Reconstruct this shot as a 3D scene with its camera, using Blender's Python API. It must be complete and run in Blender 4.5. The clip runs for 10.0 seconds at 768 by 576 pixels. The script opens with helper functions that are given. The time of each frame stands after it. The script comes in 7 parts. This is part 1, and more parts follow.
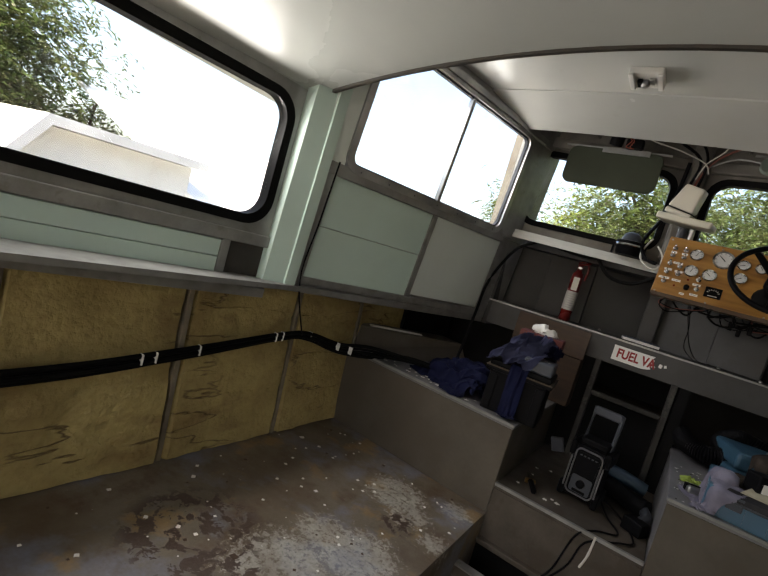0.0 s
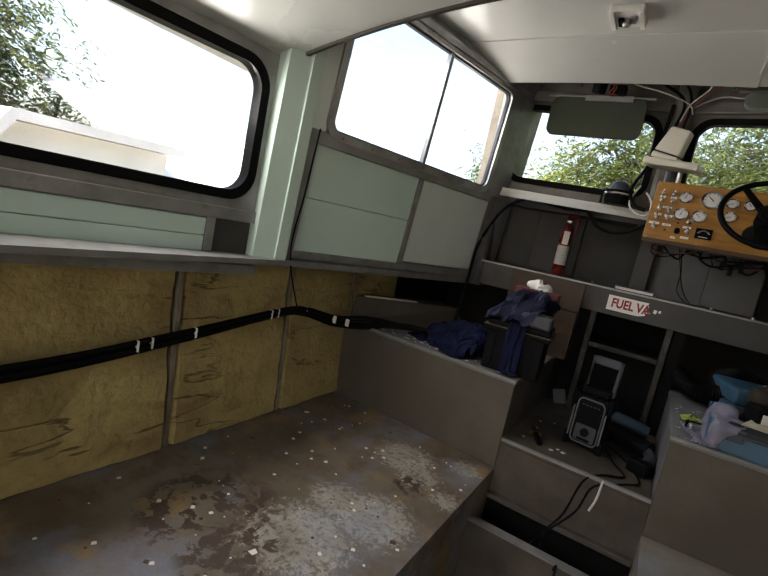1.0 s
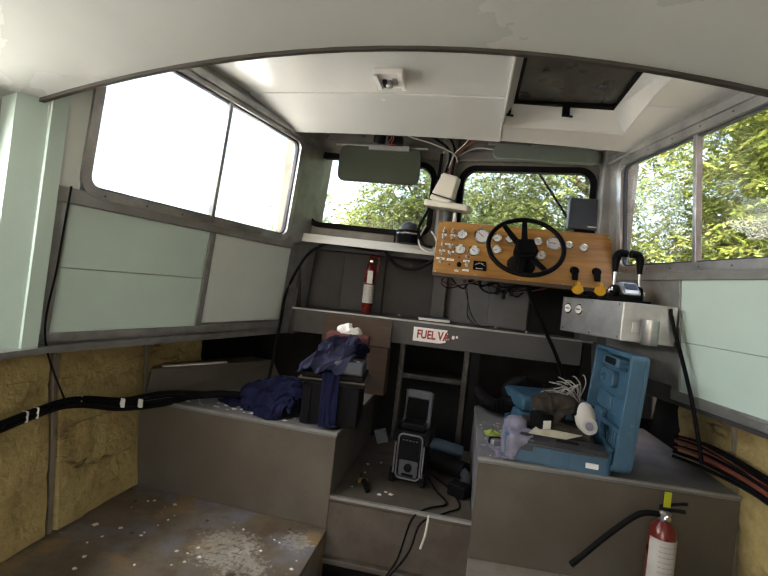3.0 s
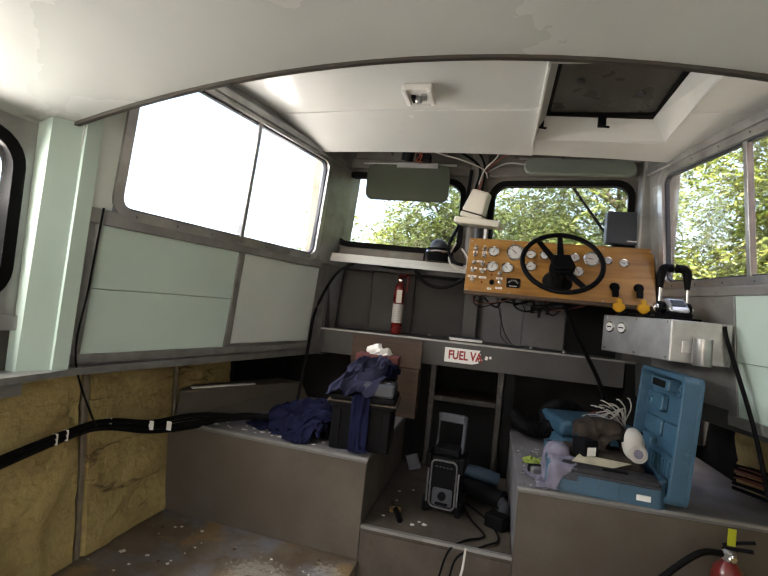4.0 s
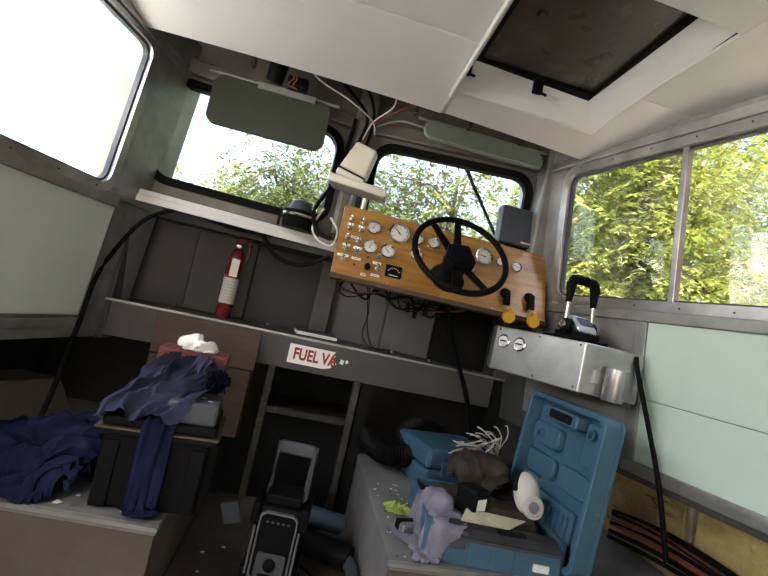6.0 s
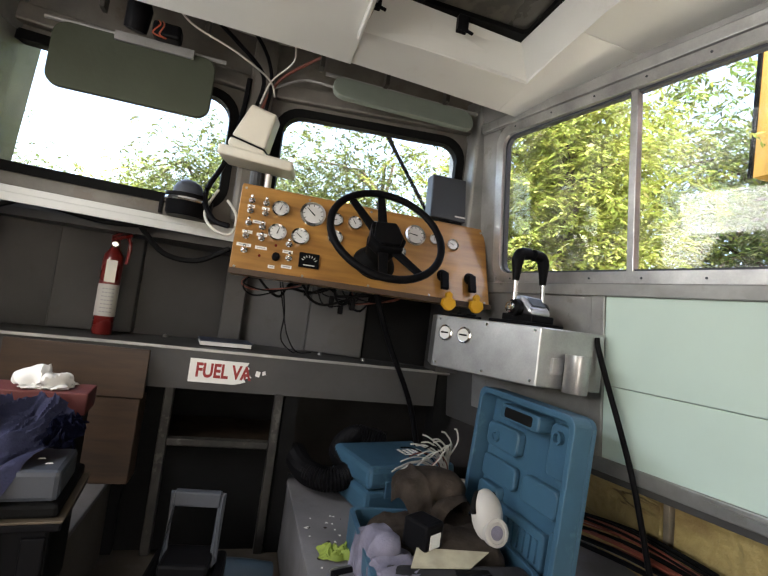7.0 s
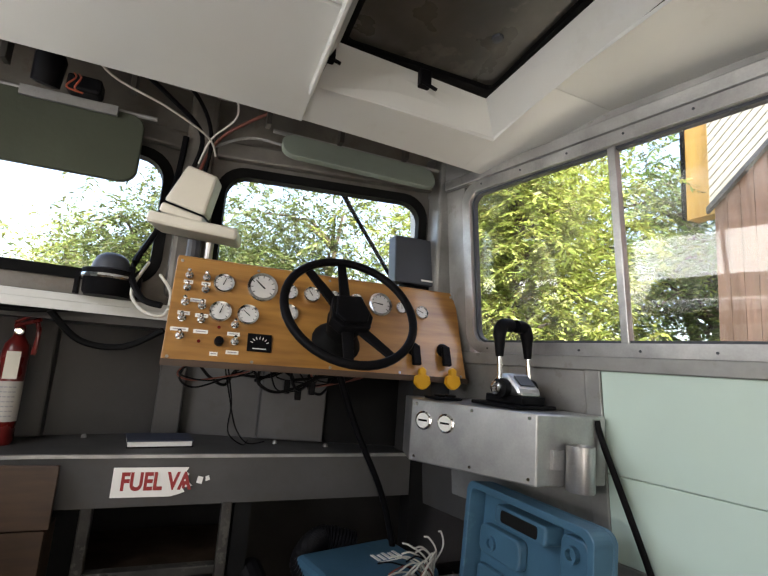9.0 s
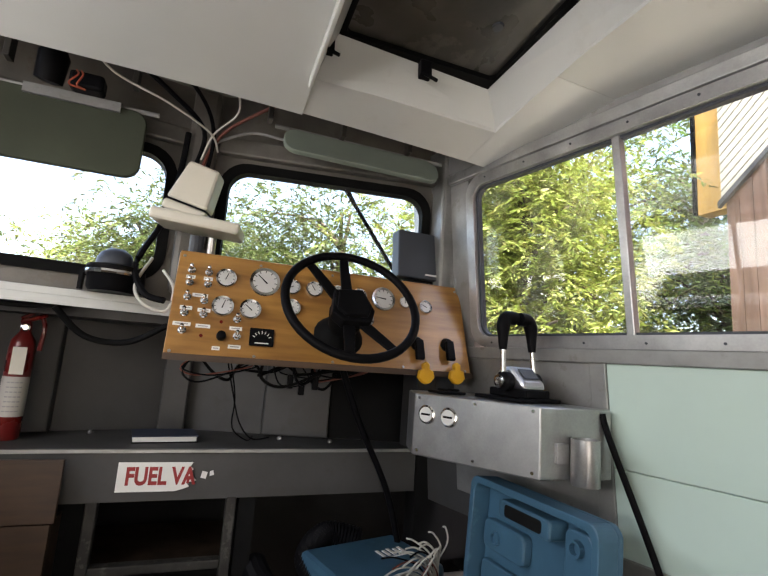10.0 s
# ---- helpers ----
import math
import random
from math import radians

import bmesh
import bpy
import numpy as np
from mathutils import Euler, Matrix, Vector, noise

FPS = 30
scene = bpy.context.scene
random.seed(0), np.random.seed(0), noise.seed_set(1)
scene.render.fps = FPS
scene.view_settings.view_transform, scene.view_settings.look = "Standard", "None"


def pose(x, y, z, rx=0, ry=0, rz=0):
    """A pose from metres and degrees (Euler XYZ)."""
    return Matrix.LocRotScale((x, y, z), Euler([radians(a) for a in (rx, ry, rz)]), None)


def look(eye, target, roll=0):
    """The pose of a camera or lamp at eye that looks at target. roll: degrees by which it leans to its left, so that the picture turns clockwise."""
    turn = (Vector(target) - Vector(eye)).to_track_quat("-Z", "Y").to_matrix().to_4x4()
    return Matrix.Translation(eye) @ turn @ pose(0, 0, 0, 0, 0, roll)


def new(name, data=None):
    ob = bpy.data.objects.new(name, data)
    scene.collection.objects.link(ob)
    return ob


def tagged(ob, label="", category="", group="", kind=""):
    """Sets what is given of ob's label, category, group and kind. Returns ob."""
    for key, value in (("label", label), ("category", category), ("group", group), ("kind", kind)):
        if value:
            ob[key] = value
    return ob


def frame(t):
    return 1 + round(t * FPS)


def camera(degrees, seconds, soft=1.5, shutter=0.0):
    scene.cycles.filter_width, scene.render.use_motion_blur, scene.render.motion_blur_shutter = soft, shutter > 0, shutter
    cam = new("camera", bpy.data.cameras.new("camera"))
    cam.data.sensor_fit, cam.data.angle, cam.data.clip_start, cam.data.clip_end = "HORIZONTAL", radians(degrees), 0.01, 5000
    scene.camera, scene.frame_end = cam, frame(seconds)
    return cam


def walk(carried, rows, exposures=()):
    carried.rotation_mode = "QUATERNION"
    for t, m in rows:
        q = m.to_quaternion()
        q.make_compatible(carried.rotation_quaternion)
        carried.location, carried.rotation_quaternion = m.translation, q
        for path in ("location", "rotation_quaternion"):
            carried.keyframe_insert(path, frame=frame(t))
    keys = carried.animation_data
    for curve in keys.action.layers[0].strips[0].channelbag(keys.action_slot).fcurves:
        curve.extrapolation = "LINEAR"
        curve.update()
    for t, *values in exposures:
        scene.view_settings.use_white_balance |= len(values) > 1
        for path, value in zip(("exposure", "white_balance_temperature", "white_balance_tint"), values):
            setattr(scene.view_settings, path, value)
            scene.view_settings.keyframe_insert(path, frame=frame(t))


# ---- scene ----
cam = camera(79.06, 10.0, soft=1.4)
PATH = [
    (0.0, pose(0.156, -0.134, 1.046, 84.66, -16.34, 33.64)),
    (0.5, pose(0.185, -0.103, 1.069, 83.89, -14.84, 30.29)),
    (1.0, pose(0.142, -0.122, 1.005, 82.09, -11.71, 31.84)),
    (1.5, pose(0.094, -0.100, 1.076, 78.70, -10.18, 14.80)),
    (2.0, pose(0.227, -0.045, 1.100, 79.97, -7.59, 3.17)),
    (2.5, pose(0.155, -0.024, 1.104, 84.61, -6.40, 5.26)),
    (3.0, pose(0.182, -0.007, 1.100, 89.77, -6.18, 9.96)),
    (3.2, pose(0.183, -0.015, 1.107, 90.86, -6.18, 11.09)),
    (4.3, pose(0.132, 0.110, 1.088, 91.85, -6.33, 14.14)),
    (4.5, pose(0.113, 0.162, 1.102, 90.69, -6.76, 14.75)),
    (5.0, pose(0.064, 0.323, 1.102, 89.65, -7.25, 11.64)),
    (5.5, pose(0.031, 0.496, 1.116, 89.88, -9.59, 3.03)),
    (6.0, pose(-0.059, 0.721, 1.084, 93.39, -12.63, -9.00)),
    (6.2, pose(-0.023, 0.773, 1.130, 93.13, -12.36, -11.45)),
    (7.3, pose(0.080, 1.127, 1.118, 93.76, -6.83, -17.12)),
    (7.5, pose(0.100, 1.183, 1.171, 95.31, -6.47, -16.61)),
    (8.0, pose(0.110, 1.215, 1.262, 99.10, -6.36, -18.59)),
    (8.5, pose(0.086, 1.221, 1.234, 99.47, -4.35, -21.04)),
    (9.0, pose(0.069, 1.222, 1.236, 99.33, -4.27, -22.05)),
    (9.5, pose(0.070, 1.233, 1.209, 99.20, -3.71, -21.48)),
    (10.0, pose(0.093, 1.225, 1.221, 99.22, -4.07, -20.90)),
]
walk(cam, PATH, [(0.0, 2.1, 7300, 15), (1.2, 2.2, 7300, 15), (2.0, 2.8, 7400, 12), (4.5, 2.9, 7300, 16), (6.0, 3.0, 7300, 13), (7.5, 3.1, 7100, 16), (8.5, 2.95, 7050, 16), (10.0, 2.9, 7000, 17)])

# ---- light ----
world = bpy.data.worlds.new("sky")
scene.world = world
world.use_nodes = True
wn = world.node_tree.nodes
sky = wn.new("ShaderNodeTexSky")
sky.sky_type = "NISHITA"
sky.sun_disc = False
sky.sun_elevation = radians(55)
sky.sun_rotation = radians(184)
sky.air_density, sky.dust_density = 1.0, 3.0
wn["Background"].inputs["Strength"].default_value = 0.15
world.node_tree.links.new(sky.outputs["Color"], wn["Background"].inputs["Color"])
sun = new("sun", bpy.data.lights.new("sun", "SUN"))
sun.data.energy, sun.data.angle, sun.data.color = 4.0, radians(0.5), (1.0, 0.95, 0.86)
sun.matrix_world = look((0, 0, 20), (0.07 * 12, 12.0, 20 - 17.1))


# added fill lamps for skylight, high in two side windows facing the open yard
for at, wide, high, watts in (((-1.075, 2.0, 1.70), 1.0, 0.28, 1.3), ((-1.33, 0.72, 1.37), 0.75, 0.18, 2.8)):
    lamp = new("sky_fill_lamp", bpy.data.lights.new("sky_fill_lamp", "AREA"))
    lamp.data.shape, lamp.data.size, lamp.data.size_y, lamp.data.energy = "RECTANGLE", wide, high, watts
    lamp.data.color = (0.95, 0.98, 1.0)
    lamp.matrix_world = look(at, (at[0] + 2.0, at[1] - 0.1, at[2] - 0.75))

# ---- materials ----
def material(name, colour, rough=0.6, metal=0.0, vary=0.12, scale=3.0, grain=60.0, bump=0.1, tint=None, blotch=0.0, blotch_colour=(0.1, 0.08, 0.06), blotch_scale=4.0, blotch_at=0.58, piece=0.0, coat=0.0, island=False, spec=0.5):
    """Base colour with two scales of variation, stains of a second colour, fine relief and a rough map."""
    m = bpy.data.materials.new(name)
    m.use_nodes = True
    nt = m.node_tree
    n, l = nt.nodes, nt.links
    b = n["Principled BSDF"]
    co = n.new("ShaderNodeTexCoord")
    big, fine = n.new("ShaderNodeTexNoise"), n.new("ShaderNodeTexNoise")
    big.inputs["Scale"].default_value, big.inputs["Detail"].default_value = scale, 6
    fine.inputs["Scale"].default_value, fine.inputs["Detail"].default_value = grain, 4
    for q in (big, fine):
        l.new(co.outputs["Object"], q.inputs["Vector"])
    second = tint or tuple(c * (1 - 2.2 * vary) for c in colour)
    ramp = n.new("ShaderNodeMapRange")
    ramp.inputs["From Min"].default_value, ramp.inputs["From Max"].default_value = 0.32, 0.68
    l.new(big.outputs["Fac"], ramp.inputs["Value"])
    mix = n.new("ShaderNodeMix")
    mix.data_type = "RGBA"
    mix.inputs["A"].default_value, mix.inputs["B"].default_value = (*colour, 1), (*second, 1)
    l.new(ramp.outputs["Result"], mix.inputs["Factor"])
    out = mix.outputs["Result"]
    speck = n.new("ShaderNodeMix")
    speck.data_type, speck.blend_type = "RGBA", "MULTIPLY"
    speck.inputs["Factor"].default_value = min(1.0, vary * 3)
    l.new(out, speck.inputs["A"])
    l.new(fine.outputs["Fac"], speck.inputs["B"])
    gain = n.new("ShaderNodeMix")
    gain.data_type, gain.blend_type = "RGBA", "MIX"
    gain.inputs["Factor"].default_value = 0.45 * min(1.0, vary * 4)
    l.new(out, gain.inputs["A"])
    l.new(speck.outputs["Result"], gain.inputs["B"])
    out = gain.outputs["Result"]
    if blotch:
        st = n.new("ShaderNodeTexNoise")
        st.inputs["Scale"].default_value, st.inputs["Detail"].default_value, st.inputs["Roughness"].default_value = blotch_scale, 9, 0.65
        l.new(co.outputs["Object"], st.inputs["Vector"])
        cut = n.new("ShaderNodeMapRange")
        cut.inputs["From Min"].default_value, cut.inputs["From Max"].default_value = blotch_at, blotch_at + 0.05
        cut.inputs["To Max"].default_value = blotch
        l.new(st.outputs["Fac"], cut.inputs["Value"])
        over = n.new("ShaderNodeMix")
        over.data_type = "RGBA"
        over.inputs["B"].default_value = (*blotch_colour, 1)
        l.new(cut.outputs["Result"], over.inputs["Factor"])
        l.new(out, over.inputs["A"])
        out = over.outputs["Result"]
    if piece:
        info = n.new("ShaderNodeNewGeometry" if island else "ShaderNodeObjectInfo")
        hsv = n.new("ShaderNodeHueSaturation")
        mr = n.new("ShaderNodeMapRange")
        mr.inputs["To Min"].default_value, mr.inputs["To Max"].default_value = 1 - piece, 1 + piece
        l.new(info.outputs["Random Per Island" if island else "Random"], mr.inputs["Value"])
        l.new(mr.outputs["Result"], hsv.inputs["Value"])
        l.new(out, hsv.inputs["Color"])
        out = hsv.outputs["Color"]
    l.new(out, b.inputs["Base Color"])
    rr = n.new("ShaderNodeMapRange")
    rr.inputs["To Min"].default_value, rr.inputs["To Max"].default_value = max(0.03, rough - 0.12), min(1.0, rough + 0.12)
    l.new(big.outputs["Fac"], rr.inputs["Value"])
    l.new(rr.outputs["Result"], b.inputs["Roughness"])
    b.inputs["Metallic"].default_value = metal
    b.inputs["Coat Weight"].default_value = coat
    b.inputs["Specular IOR Level"].default_value = spec
    if bump:
        bp = n.new("ShaderNodeBump")
        bp.inputs["Strength"].default_value, bp.inputs["Distance"].default_value = bump, 0.004
        l.new(fine.outputs["Fac"], bp.inputs["Height"])
        l.new(bp.outputs["Normal"], b.inputs["Normal"])
    return m


def glass_material(name, tint=(0.95, 0.97, 0.96), dirt=0.04):
    m = bpy.data.materials.new(name)
    m.use_nodes = True
    n, l = m.node_tree.nodes, m.node_tree.links
    n.remove(n["Principled BSDF"])
    tr, gl, df = n.new("ShaderNodeBsdfTransparent"), n.new("ShaderNodeBsdfGlossy"), n.new("ShaderNodeBsdfDiffuse")
    tr.inputs["Color"].default_value = (*tint, 1)
    gl.inputs["Roughness"].default_value = 0.02
    df.inputs["Color"].default_value = (0.6, 0.6, 0.55, 1)
    lw, fr, mx, md = n.new("ShaderNodeLayerWeight"), n.new("ShaderNodeMapRange"), n.new("ShaderNodeMixShader"), n.new("ShaderNodeMixShader")
    lw.inputs["Blend"].default_value = 0.5
    fr.inputs["From Min"].default_value, fr.inputs["To Min"].default_value, fr.inputs["To Max"].default_value = 0.55, 0.04, 0.45
    l.new(lw.outputs["Facing"], fr.inputs["Value"])
    co, ns = n.new("ShaderNodeTexCoord"), n.new("ShaderNodeTexNoise")
    ns.inputs["Scale"].default_value, ns.inputs["Detail"].default_value = 7, 8
    cut = n.new("ShaderNodeMapRange")
    cut.inputs["From Min"].default_value, cut.inputs["From Max"].default_value, cut.inputs["To Max"].default_value = 0.45, 0.8, dirt * 3
    l.new(co.outputs["Object"], ns.inputs["Vector"])
    l.new(ns.outputs["Fac"], cut.inputs["Value"])
    l.new(cut.outputs["Result"], md.inputs["Fac"])
    l.new(tr.outputs[0], md.inputs[1])
    l.new(df.outputs[0], md.inputs[2])
    l.new(fr.outputs[0], mx.inputs["Fac"])
    l.new(md.outputs[0], mx.inputs[1])
    l.new(gl.outputs[0], mx.inputs[2])
    l.new(mx.outputs[0], n["Material Output"].inputs["Surface"])
    return m


def wood_material(name, light, dark, ring=9.0, axis=0, rough=0.35, coat=0.3):
    m = bpy.data.materials.new(name)
    m.use_nodes = True
    n, l = m.node_tree.nodes, m.node_tree.links
    b = n["Principled BSDF"]
    co, mp = n.new("ShaderNodeTexCoord"), n.new("ShaderNodeMapping")
    sc = [ring, ring, ring]
    sc[axis] = ring * 0.12
    mp.inputs["Scale"].default_value = sc
    ns, fn = n.new("ShaderNodeTexNoise"), n.new("ShaderNodeTexNoise")
    ns.inputs["Scale"].default_value, ns.inputs["Detail"].default_value, ns.inputs["Distortion"].default_value = 1.6, 7, 0.8
    fn.inputs["Scale"].default_value, fn.inputs["Detail"].default_value = 9, 5
    l.new(co.outputs["Object"], mp.inputs["Vector"])
    l.new(mp.outputs["Vector"], ns.inputs["Vector"])
    l.new(mp.outputs["Vector"], fn.inputs["Vector"])
    add = n.new("ShaderNodeMath")
    add.operation = "ADD"
    half = n.new("ShaderNodeMath")
    half.operation = "MULTIPLY"
    half.inputs[1].default_value = 0.45
    l.new(fn.outputs["Fac"], half.inputs[0])
    l.new(ns.outputs["Fac"], add.inputs[0])
    l.new(half.outputs[0], add.inputs[1])
    rp = n.new("ShaderNodeValToRGB")
    rp.color_ramp.elements[0].position, rp.color_ramp.elements[1].position = 0.5, 0.92
    rp.color_ramp.elements[0].color, rp.color_ramp.elements[1].color = (*light, 1), (*dark, 1)
    l.new(add.outputs[0], rp.inputs["Fac"])
    l.new(rp.outputs["Color"], b.inputs["Base Color"])
    b.inputs["Roughness"].default_value, b.inputs["Coat Weight"].default_value = rough, coat
    bp = n.new("ShaderNodeBump")
    bp.inputs["Strength"].default_value, bp.inputs["Distance"].default_value = 0.15, 0.002
    l.new(add.outputs[0], bp.inputs["Height"])
    l.new(bp.outputs["Normal"], b.inputs["Normal"])
    return m


def floor_material(name, spots, dark, pale=0.0, cover=0.74):
    """Worn deck paint: brown grime, white flaking patches round the given spots and dark peeled holes."""
    m = bpy.data.materials.new(name)
    m.use_nodes = True
    n, l = m.node_tree.nodes, m.node_tree.links
    b = n["Principled BSDF"]
    co = n.new("ShaderNodeTexCoord")

    def tex(scale, detail=8, rough=0.6, distort=0.0):
        t = n.new("ShaderNodeTexNoise")
        t.inputs["Scale"].default_value, t.inputs["Detail"].default_value, t.inputs["Roughness"].default_value, t.inputs["Distortion"].default_value = scale, detail, rough, distort
        l.new(co.outputs["Object"], t.inputs["Vector"])
        return t.outputs["Fac"]

    def step(v, a, c, lo=0.0, hi=1.0):
        r = n.new("ShaderNodeMapRange")
        for key, val in (("From Min", a), ("From Max", c), ("To Min", lo), ("To Max", hi)):
            r.inputs[key].default_value = val
        l.new(v, r.inputs["Value"])
        return r.outputs["Result"]

    def calc(op, u, v):
        q = n.new("ShaderNodeMath")
        q.operation = op
        for i, s in enumerate((u, v)):
            if isinstance(s, float):
                q.inputs[i].default_value = s
            else:
                l.new(s, q.inputs[i])
        return q.outputs[0]

    def blend(fac, a, c):
        q = n.new("ShaderNodeMix")
        q.data_type = "RGBA"
        l.new(fac, q.inputs["Factor"])
        for key, s in (("A", a), ("B", c)):
            if isinstance(s, tuple):
                q.inputs[key].default_value = (*s, 1)
            else:
                l.new(s, q.inputs[key])
        return q.outputs["Result"]

    def spot(x, y, r, soft):
        d = n.new("ShaderNodeVectorMath")
        d.operation = "DISTANCE"
        d.inputs[1].default_value = (x, y, 0)
        l.new(co.outputs["Object"], d.inputs[0])
        return step(d.outputs["Value"], r, r + soft, 1.0, 0.0)

    big, mid, fine, grit = tex(2.2, 5), tex(7, 8, 0.7), tex(44, 8, 0.8, 0.3), tex(90, 3)
    col = blend(step(big, 0.36, 0.62), (0.085, 0.056, 0.032), (0.165, 0.14, 0.107))
    col = blend(step(mid, 0.52, 0.68), col, (0.10, 0.062, 0.035))
    col = blend(step(tex(3.1, 6), 0.50, 0.62, 0, 0.8), col, (0.17, 0.19, 0.245))
    col = blend(step(tex(4.3, 7), 0.56, 0.64, 0, 0.7), col, (0.27, 0.17, 0.06))
    # pale mixes in lighter grey, putting a brighter side's light into the paint
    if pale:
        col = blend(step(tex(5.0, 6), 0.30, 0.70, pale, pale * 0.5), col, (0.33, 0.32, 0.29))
    near = None
    for s in spots:
        q = spot(*s)
        near = q if near is None else calc("MAXIMUM", near, q)
    flake = step(calc("ADD", calc("MULTIPLY", fine, 0.75), calc("MULTIPLY", near, 0.20)), 0.515, 0.57)
    flake = calc("MULTIPLY", flake, step(near, 0.02, 0.4))
    dull = step(tex(9, 6, 0.7), 0.35, 0.65, 0.45, 1.0)
    col = blend(calc("MULTIPLY", calc("MULTIPLY", flake, dull), cover), col, (0.55, 0.54, 0.49))
    scraps = step(tex(24, 5, 0.6), 0.695, 0.71)
    col = blend(scraps, col, (0.62, 0.61, 0.58))
    hole = None
    for s in dark:
        q = spot(*s)
        hole = q if hole is None else calc("MAXIMUM", hole, q)
    hole = calc("MULTIPLY", step(tex(15, 6, 0.65, 0.4), 0.50, 0.525), step(hole, 0.1, 0.5))
    col = blend(hole, col, (0.05, 0.028, 0.02))
    col = blend(step(grit, 0.35, 0.7, 0, 0.3), col, (0.1, 0.08, 0.06))
    l.new(col, b.inputs["Base Color"])
    l.new(step(mid, 0.3, 0.7, 0.32, 0.62), b.inputs["Roughness"])
    bp = n.new("ShaderNodeBump")
    bp.inputs["Strength"].default_value, bp.inputs["Distance"].default_value = 0.35, 0.004
    l.new(calc("ADD", fine, calc("MULTIPLY", hole, -0.6)), bp.inputs["Height"])
    l.new(bp.outputs["Normal"], b.inputs["Normal"])
    return m


def foam_material(name):
    """Sprayed yellow foam with brown stains and thin dark cracks, mostly level."""
    m = bpy.data.materials.new(name)
    m.use_nodes = True
    n, l = m.node_tree.nodes, m.node_tree.links
    b = n["Principled BSDF"]
    co = n.new("ShaderNodeTexCoord")

    def tex(scale, stretch=(1, 1, 1), detail=6, distort=0.0):
        mp, t = n.new("ShaderNodeMapping"), n.new("ShaderNodeTexNoise")
        mp.inputs["Scale"].default_value = stretch
        t.inputs["Scale"].default_value, t.inputs["Detail"].default_value, t.inputs["Distortion"].default_value = scale, detail, distort
        l.new(co.outputs["Object"], mp.inputs["Vector"])
        l.new(mp.outputs["Vector"], t.inputs["Vector"])
        return t.outputs["Fac"]

    def step(v, a, c, lo, hi):
        r = n.new("ShaderNodeMapRange")
        for key, val in (("From Min", a), ("From Max", c), ("To Min", lo), ("To Max", hi)):
            r.inputs[key].default_value = val
        l.new(v, r.inputs["Value"])
        return r.outputs["Result"]

    def calc(op, u, v):
        q = n.new("ShaderNodeMath")
        q.operation = op
        for i, s in enumerate((u, v)):
            if isinstance(s, float):
                q.inputs[i].default_value = s
            else:
                l.new(s, q.inputs[i])
        return q.outputs[0]

    def blend(fac, a, c):
        q = n.new("ShaderNodeMix")
        q.data_type = "RGBA"
        l.new(fac, q.inputs["Factor"])
        for key, s in (("A", a), ("B", c)):
            if isinstance(s, tuple):
                q.inputs[key].default_value = (*s, 1)
            else:
                l.new(s, q.inputs[key])
        return q.outputs["Result"]

    line = calc("ABSOLUTE", calc("SUBTRACT", tex(2.3, (1, 0.4, 2.6), 5, 0.1), 0.5), 0.0)
    gate = step(tex(3.3, (1, 1, 1), 2), 0.46, 0.58, 0.0, 1.0)
    crack = calc("MULTIPLY", step(line, 0.001, 0.010, 0.85, 0.0), gate)
    fine = tex(38, (1, 1, 1), 5)
    col = blend(step(tex(3.5), 0.35, 0.68, 0.0, 1.0), (0.47, 0.37, 0.15), (0.29, 0.21, 0.08))
    col = blend(step(tex(6, (1, 0.6, 1.5), 8), 0.56, 0.70, 0.0, 0.75), col, (0.20, 0.12, 0.045))
    col = blend(step(fine, 0.40, 0.75, 0.0, 0.35), col, (0.22, 0.15, 0.05))
    col = blend(crack, col, (0.12, 0.075, 0.03))
    l.new(col, b.inputs["Base Color"])
    b.inputs["Roughness"].default_value = 0.8
    bp = n.new("ShaderNodeBump")
    bp.inputs["Strength"].default_value, bp.inputs["Distance"].default_value = 0.7, 0.016
    l.new(calc("SUBTRACT", calc("ADD", fine, calc("MULTIPLY", tex(7), 2.0)), calc("MULTIPLY", crack, 0.8)), bp.inputs["Height"])
    l.new(bp.outputs["Normal"], b.inputs["Normal"])
    return m


def leaf_material(name, colour):
    m = bpy.data.materials.new(name)
    m.use_nodes = True
    n, l = m.node_tree.nodes, m.node_tree.links
    b = n["Principled BSDF"]
    geo, hsv, mr, hu = n.new("ShaderNodeNewGeometry"), n.new("ShaderNodeHueSaturation"), n.new("ShaderNodeMapRange"), n.new("ShaderNodeMapRange")
    hsv.inputs["Color"].default_value = (*colour, 1)
    mr.inputs["To Min"].default_value, mr.inputs["To Max"].default_value = 0.45, 1.6
    hu.inputs["To Min"].default_value, hu.inputs["To Max"].default_value = 0.47, 0.53
    l.new(geo.outputs["Random Per Island"], mr.inputs["Value"])
    l.new(geo.outputs["Random Per Island"], hu.inputs["Value"])
    l.new(mr.outputs["Result"], hsv.inputs["Value"])
    l.new(hu.outputs["Result"], hsv.inputs["Hue"])
    l.new(hsv.outputs["Color"], b.inputs["Base Color"])
    b.inputs["Roughness"].default_value = 0.5
    tr, mx = n.new("ShaderNodeBsdfTranslucent"), n.new("ShaderNodeMixShader")
    mx.inputs["Fac"].default_value = 0.4
    l.new(hsv.outputs["Color"], tr.inputs["Color"])
    l.new(b.outputs[0], mx.inputs[1])
    l.new(tr.outputs[0], mx.inputs[2])
    l.new(mx.outputs[0], n["Material Output"].inputs["Surface"])
    return m


